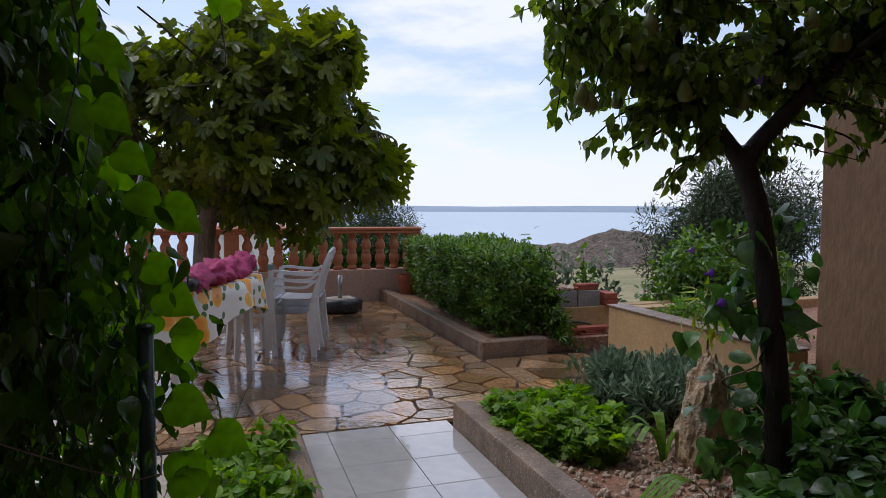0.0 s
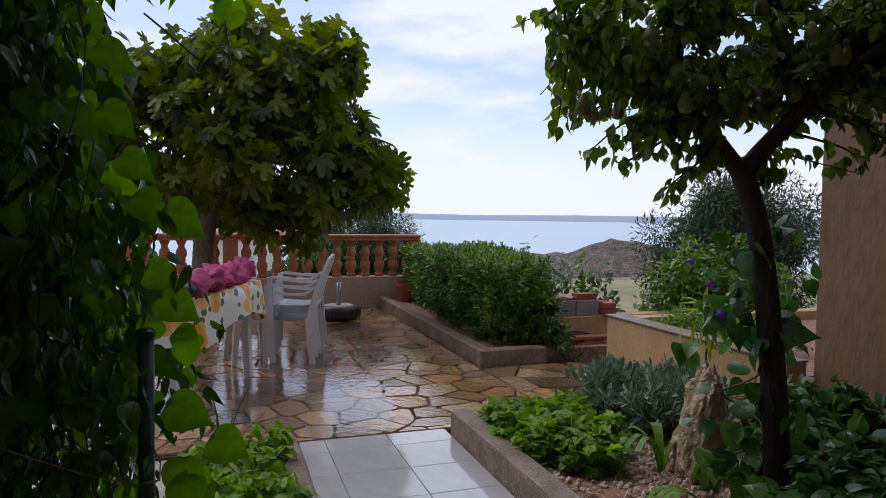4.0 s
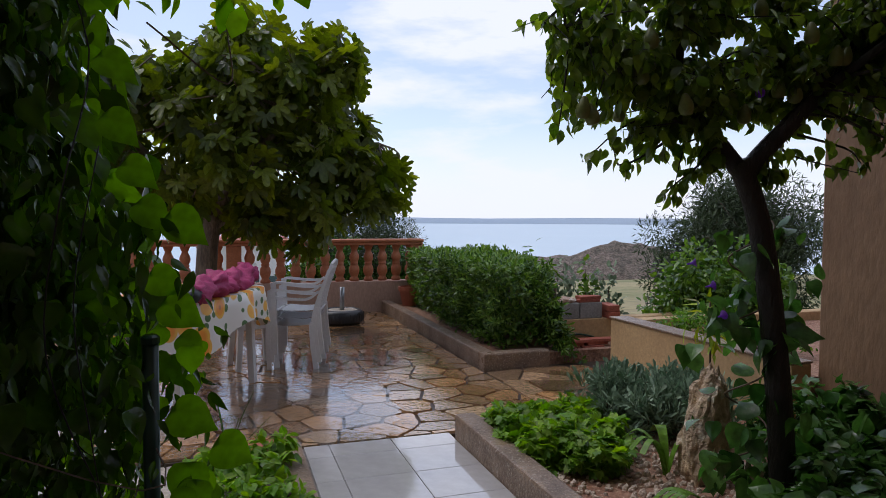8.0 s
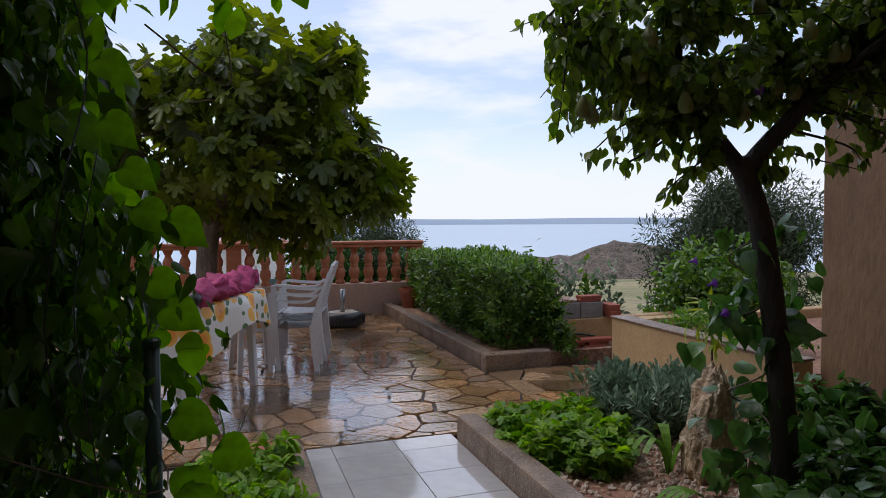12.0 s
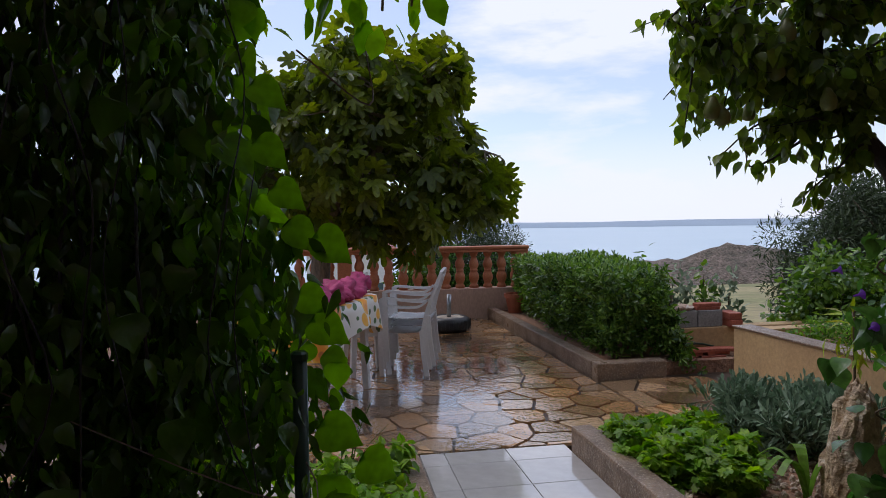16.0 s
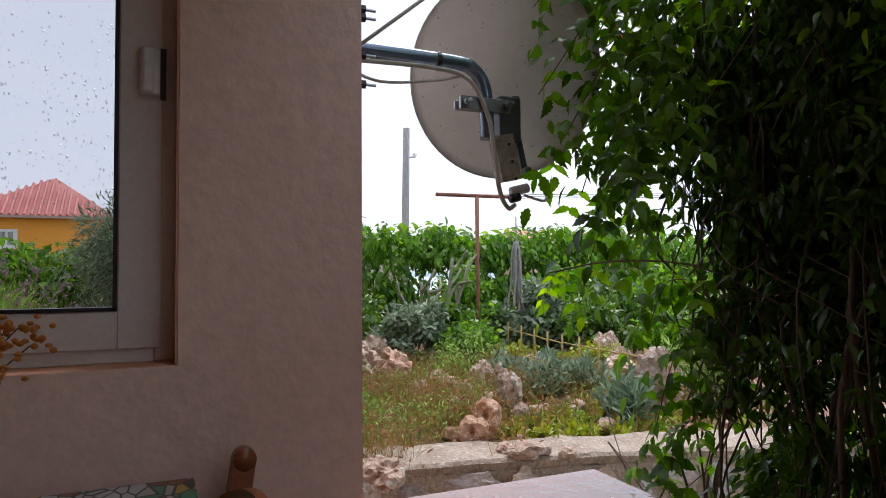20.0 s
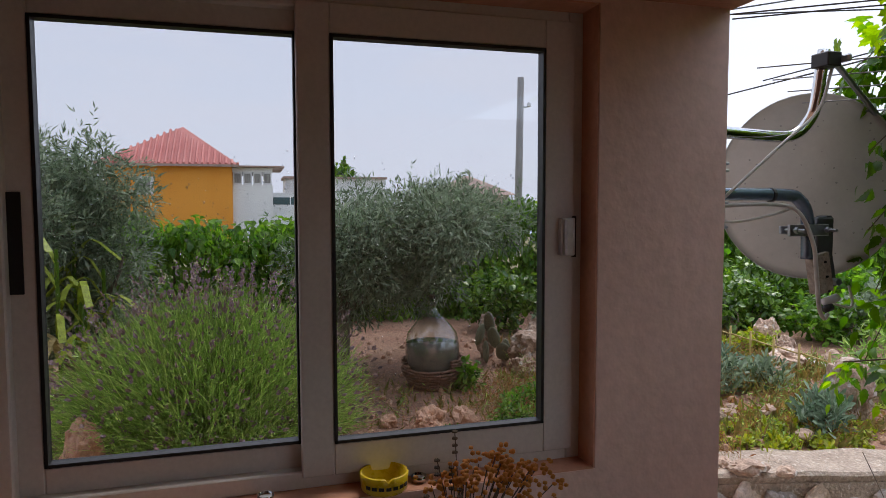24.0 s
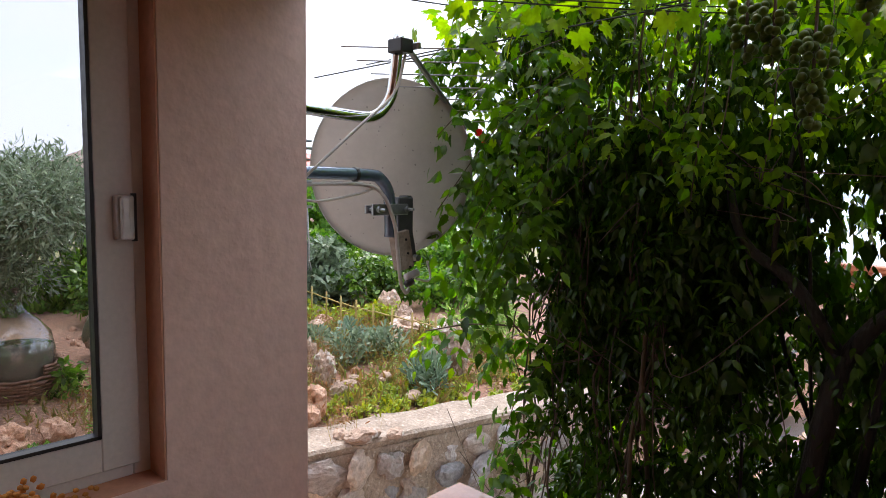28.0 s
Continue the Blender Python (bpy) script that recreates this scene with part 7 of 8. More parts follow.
for i, (x, y, z, sx, sy, sz, m, hole, lab) in enumerate((
        (-3.38, 1.25, GZ, 0.085, 0.075, 0.085, M_ROCK_RED, True, "hollow rusty limestone with a hole through it"),
        (-3.52, 1.40, GZ + 0.02, 0.09, 0.075, 0.10, M_ROCK_RED, True, "hollow rusty limestone with a hole through it"),
        (-2.98, 1.33, 0.475, 0.10, 0.06, 0.04, M_ROCK, False, "flat pale stone on the wall coping"),
        (-2.91, 1.50, 0.475, 0.055, 0.04, 0.032, M_ROCK, False, "small pale stone on the wall coping"),
        (-3.95, 1.78, GZ, 0.10, 0.08, 0.15, M_ROCK, False, "jagged white and grey limestone"),
        (-3.6, 2.65, GZ - 0.02, 0.16, 0.13, 0.23, M_ROCK, False, "large upright limestone among plants"),
        (-4.35, 1.95, GZ, 0.05, 0.05, 0.15, M_ROCK, False, "thin upright pink limestone"),
        (-4.6, 1.45, GZ, 0.07, 0.06, 0.08, M_ROCK, False, "pale limestone among dry weeds"),
        (-5.0, 1.75, GZ, 0.12, 0.08, 0.07, M_ROCK, False, "pale limestone among dry weeds"),
        (-6.1, 1.6, GZ, 0.16, 0.15, 0.16, M_ROCK, False, "pink and white limestone boulder"),
        (-5.5, 1.28, GZ - 0.02, 0.24, 0.2, 0.18, M_ROCK, False, "large pale limestone boulder in the soil"),
        (-5.05, 1.42, GZ - 0.02, 0.14, 0.16, 0.17, M_ROCK_RED, False, "pink limestone boulder on red soil"),
        (-5.25, 1.08, GZ - 0.02, 0.11, 0.1, 0.1, M_ROCK, False, "pale limestone boulder on red soil"),
        (-5.95, 1.0, GZ, 0.1, 0.08, 0.2, M_ROCK, False, "upright limestone beside the cactus"),
        (-4.15, -0.02, GZ - 0.02, 0.15, 0.1, 0.09, M_ROCK_RED, False, "rusty stone half sunk in red soil"),
        (-4.2, 0.22, GZ - 0.02, 0.09, 0.08, 0.08, M_ROCK_RED, False, "rusty stone half sunk in red soil"),
        (-4.3, -0.25, GZ - 0.02, 0.06, 0.06, 0.05, M_ROCK_RED, False, "rusty stone half sunk in red soil"),
        (-5.43, 3.65, GZ, 0.12, 0.1, 0.17, M_ROCK, False, "flat pale rubble stone"),
        (-5.09, 3.55, GZ, 0.1, 0.09, 0.12, M_ROCK, False, "flat pale rubble stone"),
        (-4.8, 3.3, GZ, 0.2, 0.13, 0.09, M_ROCK, False, "flat pale rubble stone"),
        (-6.7, 4.5, GZ, 0.14, 0.12, 0.18, M_ROCK_RED, False, "brown limestone under the hedge"),
        (-6.2, 3.9, GZ, 0.07, 0.06, 0.16, M_ROCK, False, "upright pale stone by the fence"),
        (-3.35, 2.05, GZ, 0.06, 0.05, 0.04, M_ROCK, False, "small pink stone in the bed"),
        (-3.75, 2.15, GZ, 0.06, 0.05, 0.05, M_ROCK, False, "small pink stone in the bed"),
        (-4.05, 1.45, GZ, 0.09, 0.07, 0.07, M_ROCK, False, "white and grey limestone in the weeds"),
        (-4.25, 1.62, GZ, 0.07, 0.06, 0.1, M_ROCK, False, "white and grey limestone in the weeds"),
        (-3.72, 1.72, GZ, 0.06, 0.05, 0.06, M_ROCK, False, "white and grey limestone in the weeds"),
        (-4.75, 2.0, GZ, 0.1, 0.08, 0.12, M_ROCK, False, "pale limestone among dry weeds"),
        (-3.1, 1.28, 0.46, 0.06, 0.05, 0.035, M_ROCK, False, "small pale stone on the wall coping"),
        (-2.98, 0.62, 0.44, 0.12, 0.1, 0.07, M_ROCK, False, "grey stone at the end of the wall"))):
    rock(x, y, z, sx, sy, sz, 200 + i, lab, m, rz=0 if hole else 37 * i % 360, hole=hole, rough=0.62)

r = rng_of(70)
for i in range(34):
    x, y = (-4.0 - 2.3 * r.random(), 2.3 + 1.5 * r.random()) if i < 20 else (-3.5 - 1.6 * r.random(), 1.2 + 1.2 * r.random())
    s = 0.03 + 0.05 * r.random()
    rock(x, y, GZ - 0.01, s * 1.3, s, s * (0.6 + 0.5 * r.random()), 300 + i, "small angular whitish stone in the bed", M_ROCK if i % 3 else M_ROCK_RED, rz=r.uniform(0, 360), rough=0.6)
r = rng_of(71)
def weeds(name, label, pts, n_each, hgt, mat, shape="needle", spread=0.08, lean=0.35, group="", cat="weed", width=None):
    for i, (x, y) in enumerate(pts):
        t = thing(name, x, y, GZ - 0.02, label, cat, group)
        P = np.stack([r.normal(size=n_each) * spread, r.normal(size=n_each) * spread, np.zeros(n_each)], 1)
        D = np.stack([r.normal(size=n_each) * lean, r.normal(size=n_each) * lean, np.ones(n_each)], 1)
        part("stalk_tuft", leaves("stalk_tuft", P, D, unit(r, n_each), hgt * (0.5 + 0.7 * r.random(n_each)), shape, mat), mat, t, kind="stuff")
        k = n_each * 3
        Q = np.repeat(P, 3, 0) + np.repeat(D, 3, 0) * (hgt * r.random((k, 1)))
        part("leaf_tuft", leaves("leaf_tuft", Q, unit(r, k) + np.array([0, 0, 0.3]), unit(r, k), 0.02 + 0.025 * r.random(k), "lance", (L_WEED, L_REDWEED, L_LAV, L_REDWEED)[i % 4] if mat is L_WEED else mat), mat, t, kind="stuff")


pts = [(-3.2 - 1.5 * r.random() ** 1.2, 0.5 + 1.0 * r.random()) for _ in range(80)] + [(-3.9 - 2.2 * r.random(), 1.2 + 1.4 * r.random()) for _ in range(70)]
pts = [p for p in pts if math.hypot(p[0] + 3.4, p[1] - 1.28) > 0.2 and not (p[0] > -3.4 and 0.95 < p[1] < 1.3)]
weeds("dry_weed", "thin half-dry weed stalks in the stony bed", pts, 42, 0.22, L_WEED, group="dry weeds")
pts = [(-3.35 - 3.4 * r.random(), 1.5 + 2.3 * r.random()) for _ in range(90)]
weeds("low_weed", "low mixed green and straw weeds between the stones", pts, 46, 0.13, L_WEED, "lance", 0.12, 0.6, group="low weeds")
pts = [(-4.2 - 1.2 * r.random(), -0.5 + 1.6 * r.random()) for _ in range(16)]
weeds("low_weed", "low mixed green and straw weeds between the stones", pts, 20, 0.09, L_WEED, "lance", 0.12, 0.6, group="low weeds")
pts = [(-3.25 - 0.45 * r.random(), 1.55 + 0.75 * r.random()) for _ in range(22)] + [(-3.0 - 0.9 * r.random(), 2.0 + 1.3 * r.random()) for _ in range(26)]
pts = [p for p in pts if p[0] < -3.2 + 0.25 * (p[1] - 1.03)]
for i, (x, y) in enumerate(pts):
    bush("stonecrop", "yellow-green stonecrop cushion by the wall", x, y, GZ - 0.02, (0.07, 0.07, 0.035), 130, 0.024, "round", L_SEDUM, 300 + i, group="stonecrop cushions", stems=0, up=1.0, nclump=12)
for i, (x, y, s, m) in enumerate(((-3.4, 2.2, 0.12, L_SILVER), (-3.52, 2.34, 0.08, L_SILVER), (-4.35, 2.3, 0.17, L_OLIVE), (-4.55, 2.45, 0.2, L_SILVER), (-4.25, 2.6, 0.14, L_OLIVE), (-4.9, 2.3, 0.2, L_OLIVE))):
    bush("silver_plant", "silvery rosette plant in the stony bed", x, y, GZ - 0.02, (s, s, 0.13), 320, 0.09, "spoon", m, 330 + i, group="garden silver plants", droop=-0.5)
for i, (x, y, s, h, m, n, sz) in enumerate((
        (-4.05, 0.62, 0.22, 0.16, L_BEAN, 1900, 0.028), (-3.95, 0.45, 0.16, 0.14, L_BEAN, 1100, 0.028), (-4.1, 0.85, 0.16, 0.12, L_BEAN, 900, 0.028),
        (-5.0, 0.5, 0.12, 0.12, L_BEAN, 260, 0.06), (-6.0, 1.95, 0.36, 0.36, L_OLIVE, 2200, 0.06), (-6.3, 2.5, 0.35, 0.32, L_HEDGE, 900, 0.08),
        (-6.5, 3.6, 0.45, 0.4, L_OLIVE, 2500, 0.09), (-6.7, 4.4, 0.45, 0.42, L_HEDGE, 1500, 0.09), (-6.2, 5.2, 0.5, 0.45, L_BEAN, 1500, 0.09),
        (-5.4, 3.5, 0.3, 0.12, L_SEDUM, 700, 0.05), (-6.0, 3.1, 0.4, 0.1, L_SEDUM, 900, 0.05), (-3.9, 3.4, 0.35, 0.35, L_LAV, 2200, 0.07), (-3.3, 2.75, 0.25, 0.06, L_WEED, 700, 0.03),
        (-4.4, -0.7, 0.15, 0.1, L_BEAN, 300, 0.04), (-4.0, 0.05, 0.1, 0.05, L_BEAN, 200, 0.03), (-7.0, 3.0, 0.4, 0.5, L_BEAN, 2200, 0.075), (-6.1, 4.0, 0.42, 0.34, L_HEDGE, 1500, 0.075), (-5.6, 4.5, 0.4, 0.3, L_BEAN, 1300, 0.07), (-6.9, 5.3, 0.5, 0.48, L_HEDGE, 1500, 0.09), (-5.2, 5.0, 0.42, 0.4, L_OLIVE, 1700, 0.07), (-7.5, 4.4, 0.45, 0.5, L_BEAN, 1300, 0.1), (-5.7, 2.4, 0.3, 0.26, L_BEAN, 900, 0.06), (-5.3, 2.1, 0.24, 0.2, L_LAV, 900, 0.05), (-7.2, 1.6, 0.4, 0.42, L_HEDGE, 1300, 0.08))):
    bush("garden_shrub", "green garden shrub in the stony bed", x, y, GZ - 0.03, (s, s, h), n, sz, "oval" if m is not L_LAV else "lance", m, 350 + i, group="garden shrubs", cat="shrub", droop=0.1)
# fleshy rosettes behind the coping
r = rng_of(77)
for i in range(34):
    x, y = -3.32 + 0.16 * r.normal() - 0.1, 1.78 + 0.24 * r.normal()
    if x > -3.14 + 0.25 * (y - 1.03):
        x = -3.2 + 0.25 * (y - 1.03)
    t = thing("succulent", x, y, GZ + 0.0, "yellow-green fleshy rosette by the wall coping", "succulent", "succulent rosettes")
    up3 = np.array([[r.normal() * 0.2, r.normal() * 0.2, 1.0]])
    part("rosette", leaves("rosette", *rosettes(r, np.array([[0, 0, 0.03]]), up3, 18, 0.05 + 0.025 * r.random(), 20, 92), "spoon", L_SEDUM), L_SEDUM, t, kind="stuff")
    part("stem", tube(bmesh.new(), [(0, 0, -0.04), (0, 0, 0.03)], 0.008, 6), M_STEM, t)
r = rng_of(78)
# soil crumbs and rubble
g = bmesh.new()
for i in range(900):
    x, y = -3.05 - 4.0 * r.random() ** 1.3, r.uniform(-1.2, 3.4)
    if x > -3.15 + 0.25 * (y - 1.0):
        continue
    s = 0.008 + 0.03 * r.random() ** 2.5
    bmesh.ops.create_icosphere(g, subdivisions=1, radius=s, matrix=pose(x, y, height(x, y) + s * 0.3, r.uniform(0, 360), r.uniform(0, 360), 0) @ Matrix.Diagonal((1.3, 1, 0.7, 1)))
piece("rubble", g, M_ROCK_RED, "reddish stones strewn over the garden soil", "stones", "stuff")

# demijohn in its broken wicker
dj = thing("demijohn", -5.18, 0.27, GZ - 0.01, "large clear glass demijohn half full in a torn wicker basket", "demijohn")
g = lathe(bmesh.new(), [(0.12, 0.03), (0.18, 0.08), (0.205, 0.2), (0.213, 0.31), (0.19, 0.42), (0.125, 0.50), (0.06, 0.56), (0.034, 0.60), (0.03, 0.655), (0.04, 0.66), (0.04, 0.685), (0.028, 0.69)], 40)
o = part("bottle", g, M_JAR, dj, "rain-wet greenish glass", True)
o.visible_shadow = False
part("stopper", lathe(bmesh.new(), [(0.026, 0.68), (0.03, 0.705), (0.018, 0.712)], 14), M_BARK_GREY, dj)
part("liquid", lathe(bmesh.new(), [(0.10, 0.04), (0.172, 0.085), (0.197, 0.2), (0.205, 0.305), (0.2, 0.34), (0.05, 0.342)], 36), M_MURKY, dj, "murky greyish water", True)
for k in range(10):
    z = 0.0 + 0.024 * k
    rr = 0.17 + 0.06 * min(1, k / 5)
    a1 = 6.2832 if k < 7 else 5.2 - 0.7 * (k - 7)
    pts = [((rr + 0.008 * math.sin(a * 14 + k * math.pi)) * math.cos(a), (rr + 0.008 * math.sin(a * 14 + k * math.pi)) * math.sin(a), z + 0.004 * math.sin(a * 3 + k) + 0.01) for a in np.linspace(0.4 * (k > 6), a1, 85)]
    part("wicker_strand", tube(bmesh.new(), pts, 0.011, 5), M_WICKER, dj, smooth=True)
# prickly pear and tall cactus
cac = thing("prickly_pear", -5.75, 0.92, GZ - 0.03, "small prickly pear cactus by the boulders", "cactus")
for k, (x, y, z, a, b) in enumerate(((0, 0, 0.12, 0, 0), (0.06, 0.05, 0.26, 15, 40), (-0.05, -0.04, 0.27, -20, 10), (0.1, 0.12, 0.14, 30, 70), (-0.03, 0.2, 0.12, 0, 20), (0.0, 0.03, 0.38, 5, 30))):
    g = bmesh.new()
    bmesh.ops.create_icosphere(g, subdivisions=2, radius=1, matrix=Matrix.Diagonal((0.065, 0.02, 0.105, 1)))
    part("pad", g, M_CACTUS, cac, smooth=True, at=pose(x, y, z, a, 0, b))
tc = thing("branching_cactus", -6.55, 2.4, GZ, "grey-green branching column cactus", "cactus")
r = rng_of(72)
spine_p, spine_d = [], []
def cactus_arm(base, tip, r0):
    mid = (base + tip) / 2 + Vector(r.normal(size=3)) * 0.05
    pts = curve_pts([tuple(base), tuple(mid), tuple(tip)], 5)
    part("arm", tube(bmesh.new(), pts, [r0 * (1 - 0.35 * q / (len(pts) - 1)) for q in range(len(pts))], 8), M_CACTUS, tc, smooth=True)
    for q in range(60):
        spine_p.append(tuple(pts[int(r.integers(0, len(pts)))]))
        spine_d.append(tuple(r.normal(size=3)))
    return pts
for k in range(6):
    a, h = 1.05 * k + r.normal() * 0.2, 0.55 + 0.5 * r.random()
    lean = 0.18 + 0.25 * r.random()
    pts = cactus_arm(Vector((0.04 * math.cos(a), 0.04 * math.sin(a), -0.05)), Vector((lean * math.cos(a), lean * math.sin(a), h)), 0.026)
    for q in (5, 7, 9):
        b = Vector(pts[q])
        w = a + r.uniform(-1.6, 1.6)
        cactus_arm(b, b + Vector((0.2 * math.cos(w), 0.2 * math.sin(w), 0.1 + 0.14 * r.random())), 0.018)
spine_p, spine_d = np.array(spine_p), np.array(spine_d)
part("spines", leaves("spines", spine_p, spine_d, unit(r, len(spine_p)), 0.045 + 0.012 * r.random(len(spine_p)), "needle", L_GRASS), L_GRASS, tc, kind="stuff")
# clothes post, rope and wires
tp = thing("clothes_post", -6.43, 2.82, GZ - 0.1, "rusty T-shaped clothes-line post", "post")
part("upright", tube(bmesh.new(), [(0, 0, 0), (0, 0, 1.76)], 0.021, 10), M_RUST, tp, smooth=True)
part("crossbar", tube(bmesh.new(), [(-0.1, -0.42, 1.775), (0.1, 0.47, 1.755)], 0.019, 10), M_RUST, tp, smooth=True)
rp = thing("hanging_rope", -6.36, 3.24, 0.9, "bundle of grey rope hanging from the post", "rope")
part("cord", tube(bmesh.new(), [(0, 0, 1.0), (0, 0, 0.70)], 0.006, 6), M_ROPE, rp)
for k in range(11):
    a = k * 2.4
    x, y = 0.03 * math.cos(a) * (0.5 + 0.5 * (k % 3)), 0.05 * math.sin(a) * (0.5 + 0.5 * (k % 2))
    part("strand", tube(bmesh.new(), curve_pts([(x * 0.4, y * 0.4, 0.74), (x, y, 0.6), (x * 1.4 + 0.01 * math.sin(k), y * 1.2, 0.35), (x * 1.2, y * 1.7 + 0.02 * math.cos(k * 3), 0.15), (x * 1.6, y * 2.1, 0.0 + 0.05 * (k % 3))], 5), 0.0105, 6), M_ROPE, rp, smooth=True)
part("tie", tube(bmesh.new(), [(0.0, 0.0, 0.66), (0.0, 0.0, 0.69)], 0.04, 10), M_ROPE, rp)
for k, y0 in enumerate((2.45, 2.85, 3.25)):
    w = thing("clothes_line", -6.43, y0, 2.1, "thin wire clothes line overhead", "wire", "clothes lines")
    part("wire", tube(bmesh.new(), curve_pts([(0, 0, 0.0), (1.9, 3.2, -0.03), (4.1, 7.0, 0.12)], 6), 0.003, 4), M_DARKCABLE, w)
# cane fence
cf = thing("cane_fence", 0, 0, 0, "low yellow bamboo cane fence", "fence")
canes = [(-6.3, 3.1), (-5.9, 3.02), (-5.55, 2.95), (-5.24, 2.89), (-4.97, 2.86), (-4.72, 2.85), (-4.46, 2.84), (-4.2, 2.83), (-3.92, 2.82)]
for x, y in canes:
    part("cane", tube(bmesh.new(), [(x, y, GZ - 0.05), (x, y, GZ + 0.36)], 0.0085, 7), M_CANE, cf, smooth=True)
for a, b in zip(canes, canes[1:]):
    part("rail", tube(bmesh.new(), [(a[0], a[1] + 0.015, GZ + 0.29), (b[0], b[1] + 0.015, GZ + 0.28)], 0.0065, 6), M_CANE, cf, smooth=True)
piece("board", boxed(-4.75, -3.9, 2.74, 2.76, GZ - 0.02, GZ + 0.07, 0.004), M_POLE, "weathered grey wooden edging board", "board")
col = piece("plastic_sheet", boxed(-4.9, -4.4, 3.55, 4.0, GZ, GZ + 0.05, 0.02, 2), M_WHITEPLASTIC, "folded white plastic sheet on the soil", "sheet")
# maize and orange brick by the lavender
mz = thing("maize_plants", -5.0, -2.15, GZ - 0.05, "tall yellowing maize plants by the hedge", "maize")
r = rng_of(73)
for k in range(7):
    x, y, h = r.normal() * 0.14, r.normal() * 0.16, 0.7 + 1.2 * r.random()
    part("stalk", tube(bmesh.new(), [(x, y, 0), (x, y, h)], 0.012, 6), L_GERANIUM, mz)
    for q in range(7):
        a, z = r.uniform(0, 6.28), h * (0.15 + 0.13 * q)
        part("leaf", bars(curve_pts([(x, y, z), (x + 0.12 * math.cos(a), y + 0.12 * math.sin(a), z + 0.16), (x + 0.32 * math.cos(a), y + 0.32 * math.sin(a), z + 0.02)], 3), 0.04, 0.002, side=(-math.sin(a), math.cos(a), 0)), L_SEDUM if q > 2 else L_GRASS, mz)
rock(-3.75, -1.86, GZ - 0.02, 0.1, 0.1, 0.2, 260, "upright orange stone beside the lavender", M_ROCK_RED)

# ---------------------------------------------------------------- village beyond the garden
oh = thing("orange_house", -30.3, -4.2, -0.4, "orange rendered house with a red hipped tile roof", "house")
part("wall", boxed(-5.5, 0, -2.75, 2.3, 0, 4.05), M_ORANGEWALL, oh)
g = bmesh.new()
A = [g.verts.new(p) for p in ((0.35, -3.05, 4.02), (0.35, 2.6, 4.02), (-5.85, 2.6, 4.02), (-5.85, -3.05, 4.02))]
B = [g.verts.new(p) for p in ((-2.3, 0.15, 5.86), (-3.3, 0.15, 5.86))]
g.faces.new((A[0], A[1], B[0]))
g.faces.new((A[1], A[2], B[1], B[0]))
g.faces.new((A[2], A[3], B[1]))
g.faces.new((A[3], A[0], B[0], B[1]))
g.faces.new(A[::-1])
rf = part("roof", g, M_ROOF, oh, "red hipped roof")
for k in range(24):
    y = -3.0 + 5.55 * k / 23
    h = 1 - abs((y + 0.22 - 0.02) / 2.85)
    part("tile_row", tube(bmesh.new(), [(0.36, y, 4.06), (0.35 - 2.5 * h, y, 4.03 + 1.74 * h)], 0.06, 6), M_ROOF, rf)
part("eave", boxed(0.30, 0.42, -3.05, 2.6, 3.93, 4.03), M_ROOF_OLD, oh)
wn1 = part("window", boxed(0.0, 0.06, -1.55, -0.85, 2.75, 3.5), M_WHITEPLASTIC, oh, "white shuttered window")
part("pane", boxed(0.06, 0.08, -1.42, -1.24, 2.9, 3.4), M_POLE, wn1)
part("pane", boxed(0.06, 0.08, -1.16, -0.98, 2.9, 3.4), M_POLE, wn1)
wh = thing("white_annex", -30.6, -1.15, -0.4, "white lean-to with a row of windows", "house")
part("wall", boxed(-4, 0, -0.75, 0.95, 0, 3.2), M_WHITEWALL, wh)
part("roof", boxed(-4.2, 0.3, -0.78, 1.45, 3.95, 4.02), M_ROOF_OLD, wh, "thin grey roof")
part("fascia", boxed(-4, 0, -0.75, 0.95, 3.75, 3.94), M_WHITEWALL, wh)
for k in range(4):
    w = part("window", boxed(-0.05, 0.02, -0.72 + 0.42 * k, -0.36 + 0.42 * k, 3.2, 3.75), M_WHITEPLASTIC, wh)
    part("pane", boxed(0.02, 0.035, -0.67 + 0.42 * k, -0.41 + 0.42 * k, 3.27, 3.68), M_POLE, w)
ws = thing("white_shed", -36.0, 4.0, -0.4, "low white building behind the van", "house")
part("wall", boxed(-3, 0, -3.4, 1.9, 0, 3.7), M_WHITEWALL, ws)
part("roof", boxed(-3.2, 0.2, -3.5, 2.0, 3.7, 3.82), M_ROOF_OLD, ws)
van = thing("white_van", -31.0, 0.80, 0.30, "white passenger van parked by the houses", "van")
g = bmesh.new()
prof = [(-1.2, 0.35), (-1.22, 1.7), (-1.1, 2.0), (1.2, 2.02), (1.55, 1.45), (2.0, 1.2), (2.1, 0.9), (2.1, 0.35)]
a = [g.verts.new((0.0, y, z)) for y, z in prof]
b = [g.verts.new((-1.8, y, z)) for y, z in prof]
g.faces.new(a)
g.faces.new(b[::-1])
for i in range(len(prof)):
    j = (i + 1) % len(prof)
    g.faces.new((a[i], b[i], b[j], a[j]))
bmesh.ops.recalc_face_normals(g, faces=g.faces[:])
bmesh.ops.scale(g, vec=(1, 1, 1.08), verts=g.verts[:])
part("body", g, M_CAR, van)
for y0, y1 in ((-1.1, -0.25), (-0.2, 0.6), (0.68, 1.25)):
    part("side_window", boxed(0.0, 0.02, y0, y1, 1.62, 1.95, 0.01), M_DARKGLASS, van)
